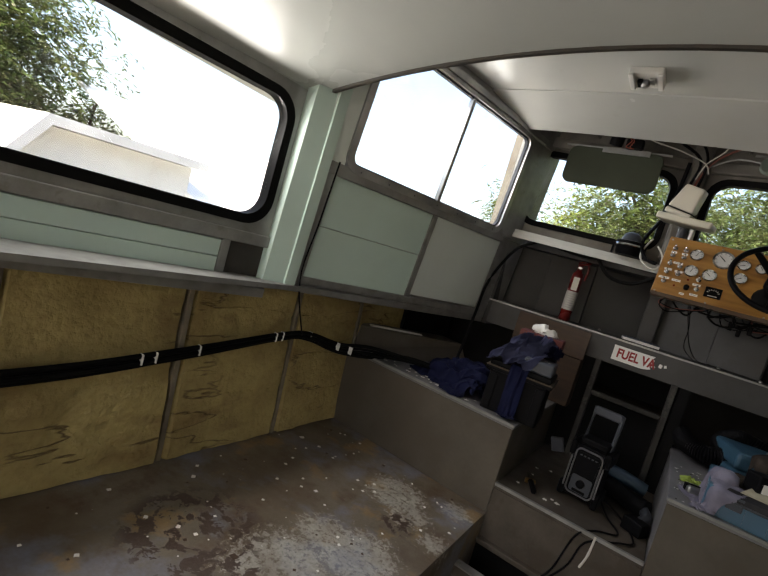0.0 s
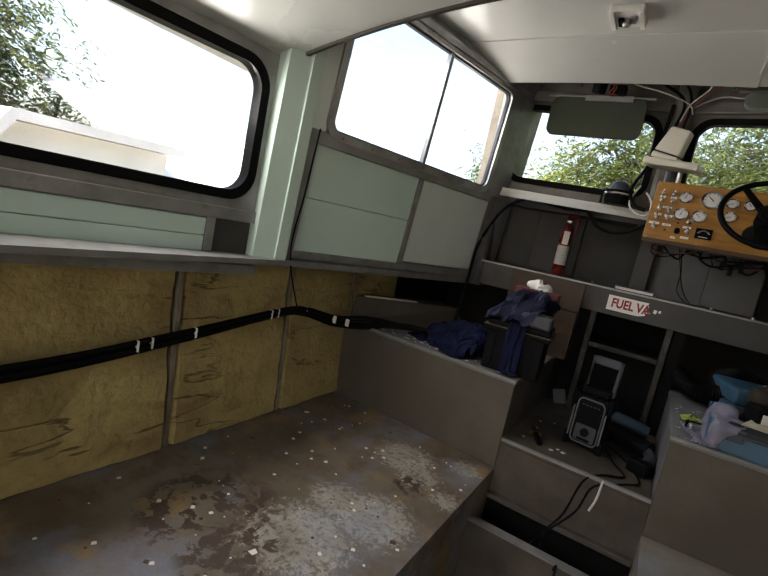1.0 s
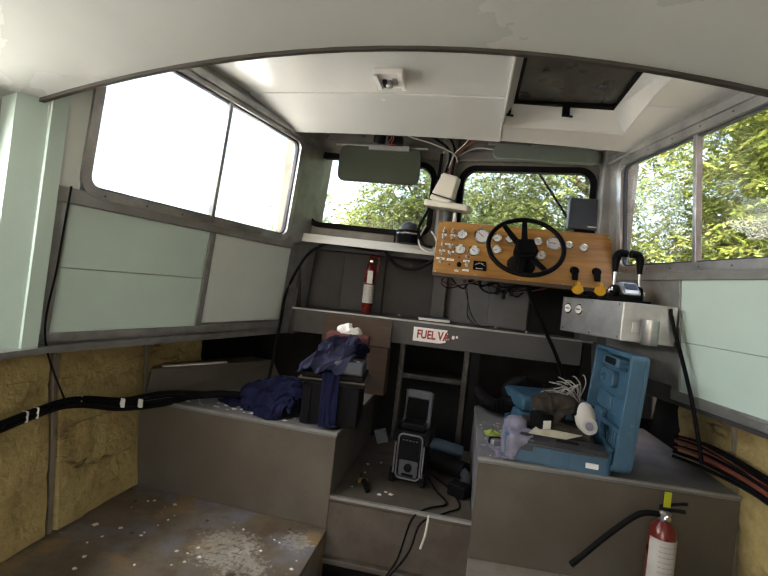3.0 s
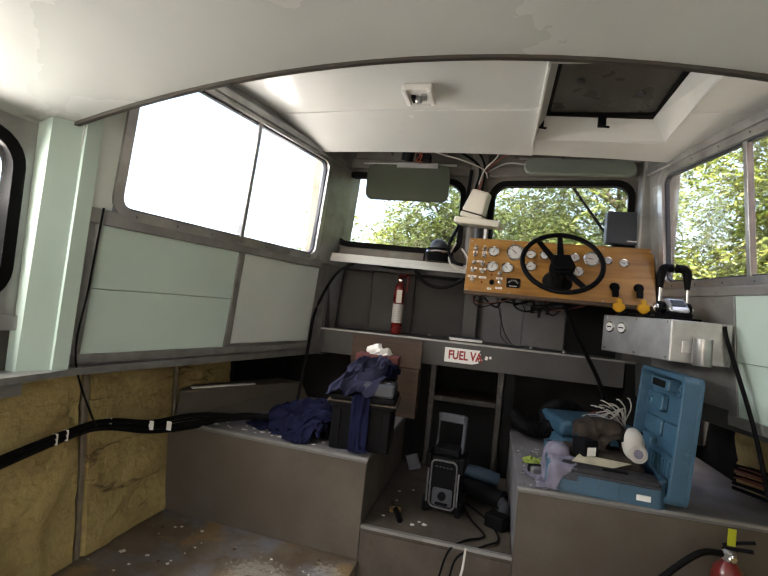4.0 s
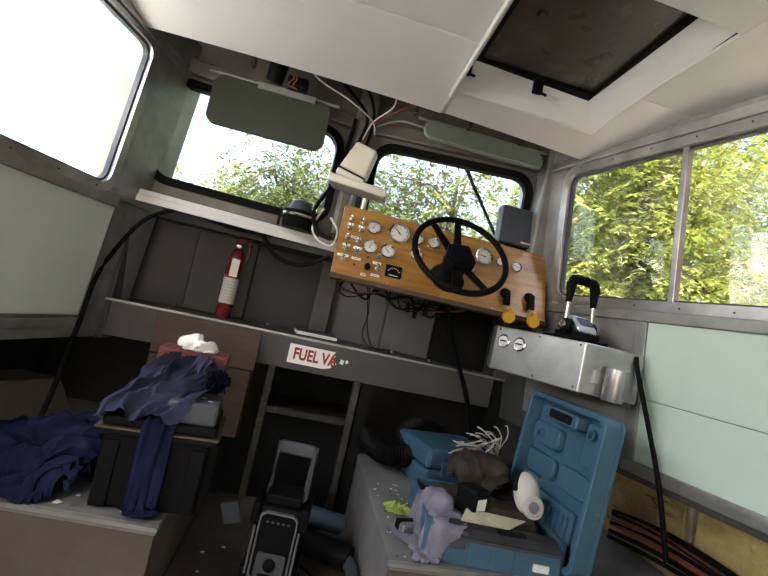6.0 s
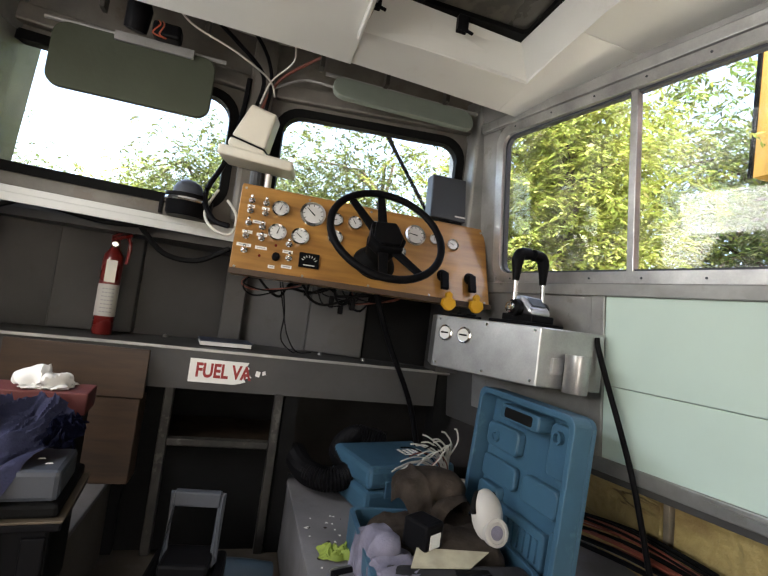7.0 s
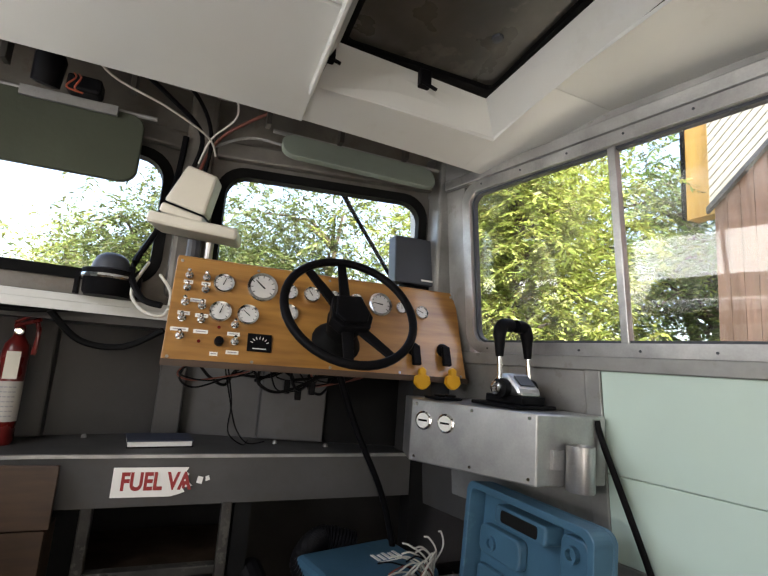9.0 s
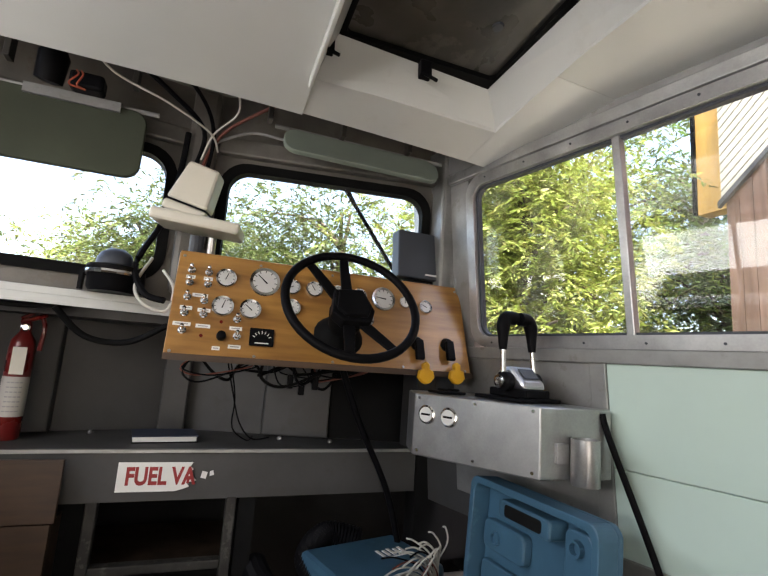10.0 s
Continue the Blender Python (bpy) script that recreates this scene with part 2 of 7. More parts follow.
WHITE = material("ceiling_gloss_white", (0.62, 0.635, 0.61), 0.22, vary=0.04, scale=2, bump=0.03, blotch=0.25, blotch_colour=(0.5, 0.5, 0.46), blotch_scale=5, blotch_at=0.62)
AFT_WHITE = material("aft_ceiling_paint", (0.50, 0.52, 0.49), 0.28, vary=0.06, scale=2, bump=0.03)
MINT = material("mint_panel", (0.52, 0.66, 0.60), 0.5, vary=0.05, scale=2.5, bump=0.04, blotch=0.35, blotch_colour=(0.38, 0.45, 0.40), blotch_scale=7, blotch_at=0.66)
PALE = material("pale_panel", (0.62, 0.68, 0.64), 0.45, vary=0.05, scale=2.5, bump=0.04)
ALU = material("dull_aluminium", (0.36, 0.36, 0.35), 0.42, metal=0.55, vary=0.15, scale=9, grain=120, bump=0.08, blotch=0.5, blotch_colour=(0.2, 0.19, 0.17), blotch_scale=14, blotch_at=0.6)
BRIGHT = material("brushed_aluminium", (0.53, 0.53, 0.525), 0.36, metal=0.85, vary=0.2, scale=7, grain=180, bump=0.06, blotch=0.55, blotch_colour=(0.34, 0.335, 0.325), blotch_scale=9, blotch_at=0.55)
GREY = material("grey_hull_paint", (0.064, 0.063, 0.062), 0.5, vary=0.14, scale=4, grain=70, bump=0.08, blotch=0.5, blotch_colour=(0.046, 0.042, 0.038), blotch_scale=5, blotch_at=0.56, spec=0.35)
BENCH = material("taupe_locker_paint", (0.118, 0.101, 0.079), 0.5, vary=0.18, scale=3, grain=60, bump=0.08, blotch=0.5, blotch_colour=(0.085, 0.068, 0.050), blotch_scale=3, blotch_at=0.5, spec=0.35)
# near black, the shade of unlit hollows put into the colour
DARK = material("dark_void_shade", (0.010, 0.010, 0.010), 0.85, vary=0.15, scale=6, bump=0.1, spec=0.1)
WEATHER = material("weathered_metal", (0.18, 0.168, 0.148), 0.45, metal=0.2, vary=0.16, scale=8, grain=90, bump=0.1, blotch=0.6, blotch_colour=(0.12, 0.10, 0.08), blotch_scale=9, blotch_at=0.56)
# locker paint with window light put into a lighter grey; scuffs are its own
LOCKER_LIT = material("scuffed_lit_locker_paint", (0.20, 0.195, 0.20), 0.5, vary=0.14, scale=5, grain=70, bump=0.1, blotch=0.5, blotch_colour=(0.13, 0.125, 0.12), blotch_scale=6, blotch_at=0.55, spec=0.35)
RUST = material("oily_metal", (0.055, 0.05, 0.043), 0.5, metal=0.1, vary=0.2, scale=9, bump=0.15, blotch=0.7, blotch_colour=(0.05, 0.04, 0.03), blotch_scale=9, blotch_at=0.52)
BLACK = material("black_plastic", (0.007, 0.007, 0.008), 0.42, vary=0.1, bump=0.05, spec=0.04)
RUBBER = material("black_rubber", (0.008, 0.008, 0.008), 0.6, vary=0.15, bump=0.1, spec=0.05)
FOAM = foam_material("yellow_spray_foam")
RIB = material("stained_rib", (0.30, 0.25, 0.18), 0.65, vary=0.2, scale=10, bump=0.2)
PLY = wood_material("old_plywood", (0.078, 0.040, 0.019), (0.032, 0.018, 0.010), 8, 0, 0.6, 0.0)
TEAK = wood_material("varnished_dash", (0.46, 0.235, 0.060), (0.15, 0.060, 0.016), 5, 0, 0.34, 0.25)
RED = material("extinguisher_red", (0.155, 0.012, 0.010), 0.28, vary=0.08, bump=0.02, coat=0.3)
PAPER = material("white_label", (0.78, 0.77, 0.73), 0.6, vary=0.05, bump=0.02)
LABEL = material("aged_label", (0.50, 0.48, 0.44), 0.6, vary=0.1, bump=0.02)
RED_INK = material("red_print", (0.30, 0.02, 0.018), 0.6, vary=0.05, bump=0.0)
GREY_INK = material("grey_print", (0.3, 0.3, 0.3), 0.6, vary=0.05, bump=0.0)
CHROME = material("chrome", (0.75, 0.75, 0.75), 0.12, metal=1.0, vary=0.04, bump=0.0)
BEIGE = material("beige_plastic", (0.62, 0.59, 0.50), 0.45, vary=0.06, bump=0.04)
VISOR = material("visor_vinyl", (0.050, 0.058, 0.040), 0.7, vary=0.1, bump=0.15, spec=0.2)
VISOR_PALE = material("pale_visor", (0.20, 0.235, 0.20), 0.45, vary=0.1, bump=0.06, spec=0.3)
BLUE = material("blue_case_plastic", (0.042, 0.115, 0.18), 0.45, vary=0.1, scale=6, bump=0.06, blotch=0.3, blotch_colour=(0.10, 0.22, 0.27), blotch_scale=12, blotch_at=0.62)
YELLOW = material("yellow_float", (0.75, 0.38, 0.01), 0.5, vary=0.08, bump=0.1)
PURPLE = material("slate_blue_cloth", (0.095, 0.105, 0.20), 0.9, spec=0.1, vary=0.2, scale=14, grain=250, bump=0.4)
NAVY = material("navy_cloth", (0.011, 0.014, 0.046), 0.92, spec=0.1, vary=0.2, scale=14, grain=250, bump=0.4)
RAG = material("grey_rag", (0.22, 0.21, 0.27), 0.9, spec=0.1, vary=0.15, scale=20, grain=250, bump=0.4)
BROWN_CLOTH = material("brown_glove_leather", (0.06, 0.046, 0.036), 0.85, spec=0.15, vary=0.25, scale=18, grain=120, bump=0.4)
ORANGE = material("orange_plastic", (0.36, 0.06, 0.022), 0.45, vary=0.1, bump=0.05)
RED_CABLE = material("red_brown_cable", (0.20, 0.05, 0.03), 0.5, vary=0.15, bump=0.05)
WHITE_CABLE = material("white_cable", (0.66, 0.64, 0.58), 0.5, vary=0.1, bump=0.03)
GREY_PLASTIC = material("grey_plastic", (0.055, 0.062, 0.075), 0.45, vary=0.1, bump=0.05, spec=0.3)
RADIO_TRIM = material("radio_grey_trim", (0.15, 0.15, 0.158), 0.4, metal=0.2, vary=0.08, bump=0.03, spec=0.3)
GLASS = glass_material("window_glass", dirt=0.02)
GLASS_DIRTY = glass_material("dusty_glass", dirt=0.05)


# ---- building helpers ----
def part(name, bm, mat, parent=None, label="", smooth=False, bevel=0.0):
    """Links a bmesh as one mesh object under a thing, or at top level."""
    bmesh.ops.recalc_face_normals(bm, faces=bm.faces)
    if bevel:
        sharp = [e for e in bm.edges if len(e.link_faces) == 2 and e.calc_face_angle(0) > 0.6]
        bmesh.ops.bevel(bm, geom=sharp, offset=bevel, segments=2, affect="EDGES", profile=0.5, clamp_overlap=True)
    me = bpy.data.meshes.new(name)
    bm.to_mesh(me)
    bm.free()
    me.materials.append(mat)
    if smooth:
        for p in me.polygons:
            p.use_smooth = True
        me.set_sharp_from_angle(angle=radians(40))
    ob = new(name, me)
    if parent:
        ob.parent = parent
    if label:
        ob["label"] = label
    return ob


def thing(name, at=(0, 0, 0), label="", category="", group="", kind="", turn=0.0):
    e = new(name)
    e.empty_display_size = 0.05
    e.matrix_world = Matrix.Translation(at) @ Matrix.Rotation(turn, 4, "Z")
    return tagged(e, label, category, group, kind)


def box(bm, x0, x1, y0, y1, z0, z1, m=None):
    vs = [bm.verts.new((x, y, z)) for z in (z0, z1) for x, y in ((x0, y0), (x1, y0), (x1, y1), (x0, y1))]
    for f in ((0, 1, 2, 3), (4, 5, 6, 7), (0, 1, 5, 4), (1, 2, 6, 5), (2, 3, 7, 6), (3, 0, 4, 7)):
        bm.faces.new([vs[i] for i in f])
    if m is not None:
        for v in vs:
            v.co = m @ v.co
    return vs


def boxed(*a, m=None):
    bm = bmesh.new()
    box(bm, *a, m=m)
    return bm


def prism(bm, loop, shift):
    """A solid from a closed loop of points, thickened by the vector shift."""
    shift = Vector(shift)
    a = [bm.verts.new(p) for p in loop]
    b = [bm.verts.new(Vector(p) + shift) for p in loop]
    bm.faces.new(a)
    bm.faces.new(b[::-1])
    for i in range(len(a)):
        j = (i + 1) % len(a)
        bm.faces.new((a[i], a[j], b[j], b[i]))


def prismed(loop, shift):
    bm = bmesh.new()
    prism(bm, loop, shift)
    return bm


def round_rect(u0, u1, v0, v1, r, n=6):
    pts = []
    for cu, cv, a0 in ((u1 - r, v1 - r, 0), (u0 + r, v1 - r, 90), (u0 + r, v0 + r, 180), (u1 - r, v0 + r, 270)):
        for i in range(n + 1):
            a = radians(a0 + 90 * i / n)
            pts.append((cu + r * math.cos(a), cv + r * math.sin(a)))
    return pts


def ring(bm, outer, inner, w0, w1, m):
    """A frame between two loops of equal count in the (u, v) plane of m, from depth w0 to w1."""
    rows = [[bm.verts.new(m @ Vector((u, v, w))) for u, v in loop] for loop, w in ((outer, w0), (inner, w0), (inner, w1), (outer, w1))]
    n = len(outer)
    for k in range(4):
        a, b = rows[k], rows[(k + 1) % 4]
        for i in range(n):
            j = (i + 1) % n
            bm.faces.new((a[i], a[j], b[j], b[i]))


def plate(bm, loop, w0, w1, m):
    a = [bm.verts.new(m @ Vector((u, v, w0))) for u, v in loop]
    b = [bm.verts.new(m @ Vector((u, v, w1))) for u, v in loop]
    bm.faces.new(a)
    bm.faces.new(b[::-1])
    for i in range(len(a)):
        j = (i + 1) % len(a)
        bm.faces.new((a[i], a[j], b[j], b[i]))


def sweep(bm, pts, r, n=8, closed=False, taper=None):
    """A round tube along a polyline."""
    pts = [Vector(p) for p in pts]
    rings, up = [], Vector((0.13, 0.27, 0.95))
    for i, p in enumerate(pts):
        a = pts[i - 1] if (i or closed) else p
        b = pts[(i + 1) % len(pts)] if (i + 1 < len(pts) or closed) else p
        d = (b - a).normalized()
        s = d.cross(up)
        if s.length < 0.05:
            s = d.cross(Vector((1, 0, 0)))
        s.normalize()
        t = s.cross(d)
        q = r * (taper[i] if taper else 1)
        rings.append([bm.verts.new(p + q * (math.cos(2 * math.pi * k / n) * s + math.sin(2 * math.pi * k / n) * t)) for k in range(n)])
    last = len(rings) if closed else len(rings) - 1
    for i in range(last):
        a, b = rings[i], rings[(i + 1) % len(rings)]
        for k in range(n):
            bm.faces.new((a[k], a[(k + 1) % n], b[(k + 1) % n], b[k]))
    if not closed:
        bm.faces.new(rings[0][::-1])
        bm.faces.new(rings[-1])


def curve(pts, steps=6):
    """A smooth run of points through the given ones."""
    p = [Vector(q) for q in pts]
    out = []
    for i in range(len(p) - 1):
        a, b, c, d = p[max(i - 1, 0)], p[i], p[i + 1], p[min(i + 2, len(p) - 1)]
        for k in range(steps):
            t = k / steps
            out.append(0.5 * (2 * b + (c - a) * t + (2 * a - 5 * b + 4 * c - d) * t * t + (3 * b - a - 3 * c + d) * t ** 3))
    return out + [p[-1]]


def tube(pts, r, n=8, steps=6):
    bm = bmesh.new()
    sweep(bm, curve(pts, steps), r, n)
    return bm


def lathe(profile, n=20, m=None):
    """A solid of revolution about z from (radius, height) pairs."""
    bm = bmesh.new()
    rows = [[bm.verts.new((r * math.cos(2 * math.pi * k / n), r * math.sin(2 * math.pi * k / n), z)) for k in range(n)] for r, z in profile]
    for a, b in zip(rows, rows[1:]):
        for k in range(n):
            bm.faces.new((a[k], a[(k + 1) % n], b[(k + 1) % n], b[k]))
    bm.faces.new(rows[0][::-1])
    bm.faces.new(rows[-1])
    if m is not None:
        bm.transform(m)
    return bm


def frame_of(origin, along, inward):
    """Local axes: u along, v up, w inward."""
    u = Vector(along).normalized()
    w = Vector(inward)
    w = (w - w.dot(u) * u).normalized()
    v = w.cross(u)
    if v.z < 0:
        v = -v
    m = Matrix.Identity(4)
    for i, c in enumerate((u, v, w)):
        m.col[i][:3] = c
    m.translation = origin
    return m


def cloth(seed, sx, sy, sz, lumps=9.0, n=36, droop=0.0):
    """A crumpled heap of fabric: a folded dome."""
    bm = bmesh.new()
    rows = []
    for i in range(n + 1):
        row = []
        for j in range(n + 1):
            u, v = 2 * i / n - 1, 2 * j / n - 1
            r = math.sqrt(u * u + v * v)
            edge = max(0.0, 1 - max(abs(u), abs(v)) ** 3)
            f1 = noise.noise(Vector((u * 2.2 + seed, v * 2.2, seed * 0.7)))
            wu = u + 0.35 * noise.noise(Vector((u * 1.7, v * 1.7, seed + 3)))
            wv = v + 0.35 * noise.noise(Vector((u * 1.7, v * 1.7, seed + 8)))
            f2 = max(0.0, 1 - 2.6 * abs(noise.noise(Vector((wu * lumps * 0.36 + seed * 3, wv * lumps * 0.13, seed)))))
            f3 = max(0.0, 1 - 2.6 * abs(noise.noise(Vector((wu * lumps * 0.15, wv * lumps * 0.33 + seed, seed * 2)))))
            f4 = noise.noise(Vector((wu * lumps, wv * lumps, seed * 5)))
            k = 1 + 0.30 * noise.noise(Vector((u * 1.5, v * 1.5, seed + 9))) + 0.10 * noise.noise(Vector((u * 5, v * 5, seed + 4)))
            h = edge ** 0.55 * (0.38 + 0.45 * f1 + 0.30 * f2 + 0.26 * f3 + 0.07 * f4)
            row.append(bm.verts.new((sx * u * k, sy * v * k + 0.1 * sy * f1, max(0.004, sz * h) - droop * max(0.0, r - 0.85))))
        rows.append(row)
    for i in range(n):
        for j in range(n):
            bm.faces.new((rows[i][j], rows[i + 1][j], rows[i + 1][j + 1], rows[i][j + 1]))
    base = [v for row in rows for v in row]
    return bm


def drape(seed, w, d, nx, ny, start, solids, floor, crush=0.75, steps=150, rough=0.05, wrinkle=0.009):
    """Fabric let fall over round lumps and boxes: a woven grid pulled down by its weight until it lies in folds."""
    g = np.random.default_rng(seed)
    u, v = np.meshgrid(np.linspace(-0.5, 0.5, nx), np.linspace(-0.5, 0.5, ny), indexing="ij")
    lift = np.zeros_like(u)
    for k in range(14):
        a, f, ph = g.uniform(0, 6.28), g.uniform(2, 9), g.uniform(0, 6.28)
        lift += np.sin(6.28 * f * (u * math.cos(a) + v * math.sin(a)) + ph) * rough / f ** 0.5
    p = np.stack([u * w * crush, v * d * crush, lift + rough], -1)
    m = np.array(start)
    p = p @ m[:3, :3].T + m[:3, 3]
    q = p.copy()
    du, dv = w / (nx - 1), d / (ny - 1)
    dd = math.hypot(du, dv)
    links = [((slice(1, None), slice(None)), (slice(None, -1), slice(None)), du, 1.0), ((slice(None), slice(1, None)), (slice(None), slice(None, -1)), dv, 1.0),
             ((slice(1, None), slice(1, None)), (slice(None, -1), slice(None, -1)), dd, 0.5), ((slice(1, None), slice(None, -1)), (slice(None, -1), slice(1, None)), dd, 0.5),
             ((slice(3, None), slice(None)), (slice(None, -3), slice(None)), 3 * du, 0.35), ((slice(None), slice(3, None)), (slice(None), slice(None, -3)), 3 * dv, 0.35)]
    for s in range(steps):
        vel = np.clip((p - q) * 0.94, -0.012, 0.012)
        q = p.copy()
        p = p + vel
        p[..., 2] -= 0.0009
        for it in range(5):
            acc = np.zeros_like(p)
            for a, b, rest, k in links:
                e = p[a] - p[b]
                ln = np.linalg.norm(e, axis=-1, keepdims=True) + 1e-9
                c = 0.5 * k * e * (1 - rest / ln)
                if k == 0.35:
                    c = np.where(ln < 0.72 * rest, c * 0.6, 0)
                acc[a] -= c
                acc[b] += c
            p += 0.30 * acc
        touch = p[..., 2] < floor + 0.004
        p[..., 2] = np.maximum(p[..., 2], floor + 0.004)
        for centre, half, rnd in solids:
            r = p - np.array(centre)
            o = np.abs(r) - np.array(half)
            out = np.maximum(o, 0)
            dist = np.linalg.norm(out, axis=-1) + np.minimum(o.max(-1), 0) - rnd
            n = np.where(out.sum(-1, keepdims=True) > 0, out, (o == o.max(-1, keepdims=True)) * 1.0) * np.sign(r)
            n /= np.linalg.norm(n, axis=-1, keepdims=True) + 1e-9
            inside = dist < 0.004
            p += np.where(inside[..., None], n * (0.004 - dist)[..., None], 0)
            touch |= inside
        q = np.where(touch[..., None], p, q)
    nr = np.cross(np.gradient(p, axis=0), np.gradient(p, axis=1))
    nr /= np.linalg.norm(nr, axis=-1, keepdims=True) + 1e-9
    for i in range(nx):
        for j in range(ny):
            a, b = u[i, j] * w * 12, v[i, j] * d * 12
            wx, wy = 0.9 * noise.noise(Vector((a * 0.6, b * 0.6, seed))), 0.9 * noise.noise(Vector((a * 0.6, b * 0.6, seed + 5)))
            f1 = max(0.0, 1 - 3.2 * abs(noise.noise(Vector(((a + wx) * 1.5, (b + wy) * 0.55, seed * 1.7)))))
            f2 = max(0.0, 1 - 3.2 * abs(noise.noise(Vector(((a + wx) * 0.7, (b + wy) * 1.7, seed * 2.9)))))
            edge = min(1.0, 5.0 * (0.5 - max(abs(u[i, j]), abs(v[i, j]))) + 0.15)
            p[i, j] += nr[i, j] * edge * (wrinkle * (f1 + 0.8 * f2) + 0.3 * wrinkle * noise.noise(Vector((a * 4, b * 4, seed))))
    nr = np.cross(np.gradient(p, axis=0), np.gradient(p, axis=1))
    nr /= np.linalg.norm(nr, axis=-1, keepdims=True) + 1e-9
    bm = bmesh.new()
    up, dn = ([[bm.verts.new(s[i, j]) for j in range(ny)] for i in range(nx)] for s in (p, p - 0.0022 * nr))
    for i in range(nx - 1):
        for j in range(ny - 1):
            bm.faces.new((up[i][j], up[i + 1][j], up[i + 1][j + 1], up[i][j + 1]))
            bm.faces.new((dn[i][j], dn[i][j + 1], dn[i + 1][j + 1], dn[i + 1][j]))
    rim = [(i, 0) for i in range(nx)] + [(nx - 1, j) for j in range(1, ny)] + [(i, ny - 1) for i in range(nx - 2, -1, -1)] + [(0, j) for j in range(ny - 2, 0, -1)]
    for (i, j), (k, m2) in zip(rim, rim[1:] + rim[:1]):
        bm.faces.new((up[i][j], dn[i][j], dn[k][m2], up[k][m2]))
    return bm


def lettering(name, text, size, mat, m, parent, depth=0.0006):
    cu = bpy.data.curves.new(name, "FONT")
    cu.body, cu.size, cu.extrude, cu.offset = text, size, depth, size * 0.034
    cu.align_x, cu.align_y = "LEFT", "CENTER"
    tmp = bpy.data.objects.new(name, cu)
    scene.collection.objects.link(tmp)
    bpy.context.view_layer.update()
    me = bpy.data.meshes.new_from_object(tmp.evaluated_get(bpy.context.evaluated_depsgraph_get()))
    bpy.data.objects.remove(tmp)
    me.materials.clear()
    me.materials.append(mat)
    ob = new(name, me)
    ob.parent = parent
    ob.matrix_local = m
    return ob


# ---- structure of the boat ----
def left_x(y):
    return -1.03 + 0.23 * (y - 2.0)


def right_x(y):
    return 1.13 - 0.25 * (y - 2.0)


def wall_frame(fn, y, inward):
    d = fn(y + 1) - fn(y)
    return frame_of((fn(y), y, 0), (d, 1, 0), (inward, 0, 0))


def tumblehome(m, inward, lean, z):
    """Leans a wall frame inward above the height z."""
    k = Matrix.Identity(4)
    k[0][2], k[0][3] = inward * lean, -inward * lean * z
    return k @ m


def strip(name, m, u0, u1, v0, v1, w0, w1, mat, parent=None, label="", bevel=0.003):
    bm = bmesh.new()
    plate(bm, [(u0, v0), (u1, v0), (u1, v1), (u0, v1)], w0, w1, m)
    return part(name, bm, mat, parent, label, bevel=bevel)


# unseen ground outside, made pale to bounce light in, and the hull below
bm = bmesh.new()
box(bm, -400, 400, -400, 400, -2.2, -2.0)
tagged(part("ground", bm, material("bounce_yard", (0.36, 0.345, 0.31), 0.9, vary=0.16, scale=0.6, bump=0.3)), "unseen yard beneath the boat, made pale to bounce light", "ground", kind="structure")

FLOOR = floor_material("worn_floor_left", ((-0.64, 1.72, 0.10, 0.10), (-0.52, 1.62, 0.06, 0.10), (-0.50, 1.24, 0.10, 0.14), (-0.66, 1.22, 0.06, 0.12), (-0.40, 1.86, 0.04, 0.10), (-0.36, 1.55, 0.03, 0.10), (-0.62, 0.98, 0.12, 0.18)), ((-0.90, 0.86, 0.12, 0.14), (-0.51, 1.53, 0.03, 0.06), (-0.72, 0.80, 0.08, 0.1)), cover=0.62)
# starboard copy, its base lightened for the brighter light there
FLOOR_RIGHT = floor_material("worn_floor_right_lit", ((0.45, 1.55, 0.10, 0.06), (0.60, 1.60, 0.13, 0.06), (0.76, 1.64, 0.13, 0.06), (0.45, 1.1, 0.06, 0.14)), ((0.93, 1.70, 0.05, 0.08),), 0.55)
bm = bmesh.new()
prism(bm, [(-1.34, -1.0, 0), (-0.31, -1.0, 0), (-0.31, 2.03, 0), (-1.34, 2.07, 0)], (0, 0, -0.03))
box(bm, -0.345, -0.31, -1.0, 2.0, -0.45, -0.03)
tagged(part("floor_1", bm, FLOOR), "worn painted floor with white flakes and brown stains", "floor", kind="structure")
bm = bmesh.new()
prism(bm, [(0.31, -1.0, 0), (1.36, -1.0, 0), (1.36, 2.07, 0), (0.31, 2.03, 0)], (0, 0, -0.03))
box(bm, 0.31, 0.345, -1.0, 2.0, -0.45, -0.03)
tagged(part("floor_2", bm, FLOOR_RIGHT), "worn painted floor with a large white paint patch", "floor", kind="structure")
bm = bmesh.new()
box(bm, -0.4, 0.4, -1.0, 1.74, -0.48, -0.42)
tagged(part("floor_3", bm, material("well_floor", (0.12, 0.085, 0.055), 0.8, vary=0.25, scale=8, bump=0.5, blotch=0.6, blotch_colour=(0.3, 0.26, 0.2), blotch_scale=16, blotch_at=0.62)), "dirty brown floor of the sunken walkway", "floor", kind="structure")
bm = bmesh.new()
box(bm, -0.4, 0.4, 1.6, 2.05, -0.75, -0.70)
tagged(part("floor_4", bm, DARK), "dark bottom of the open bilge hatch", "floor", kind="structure")

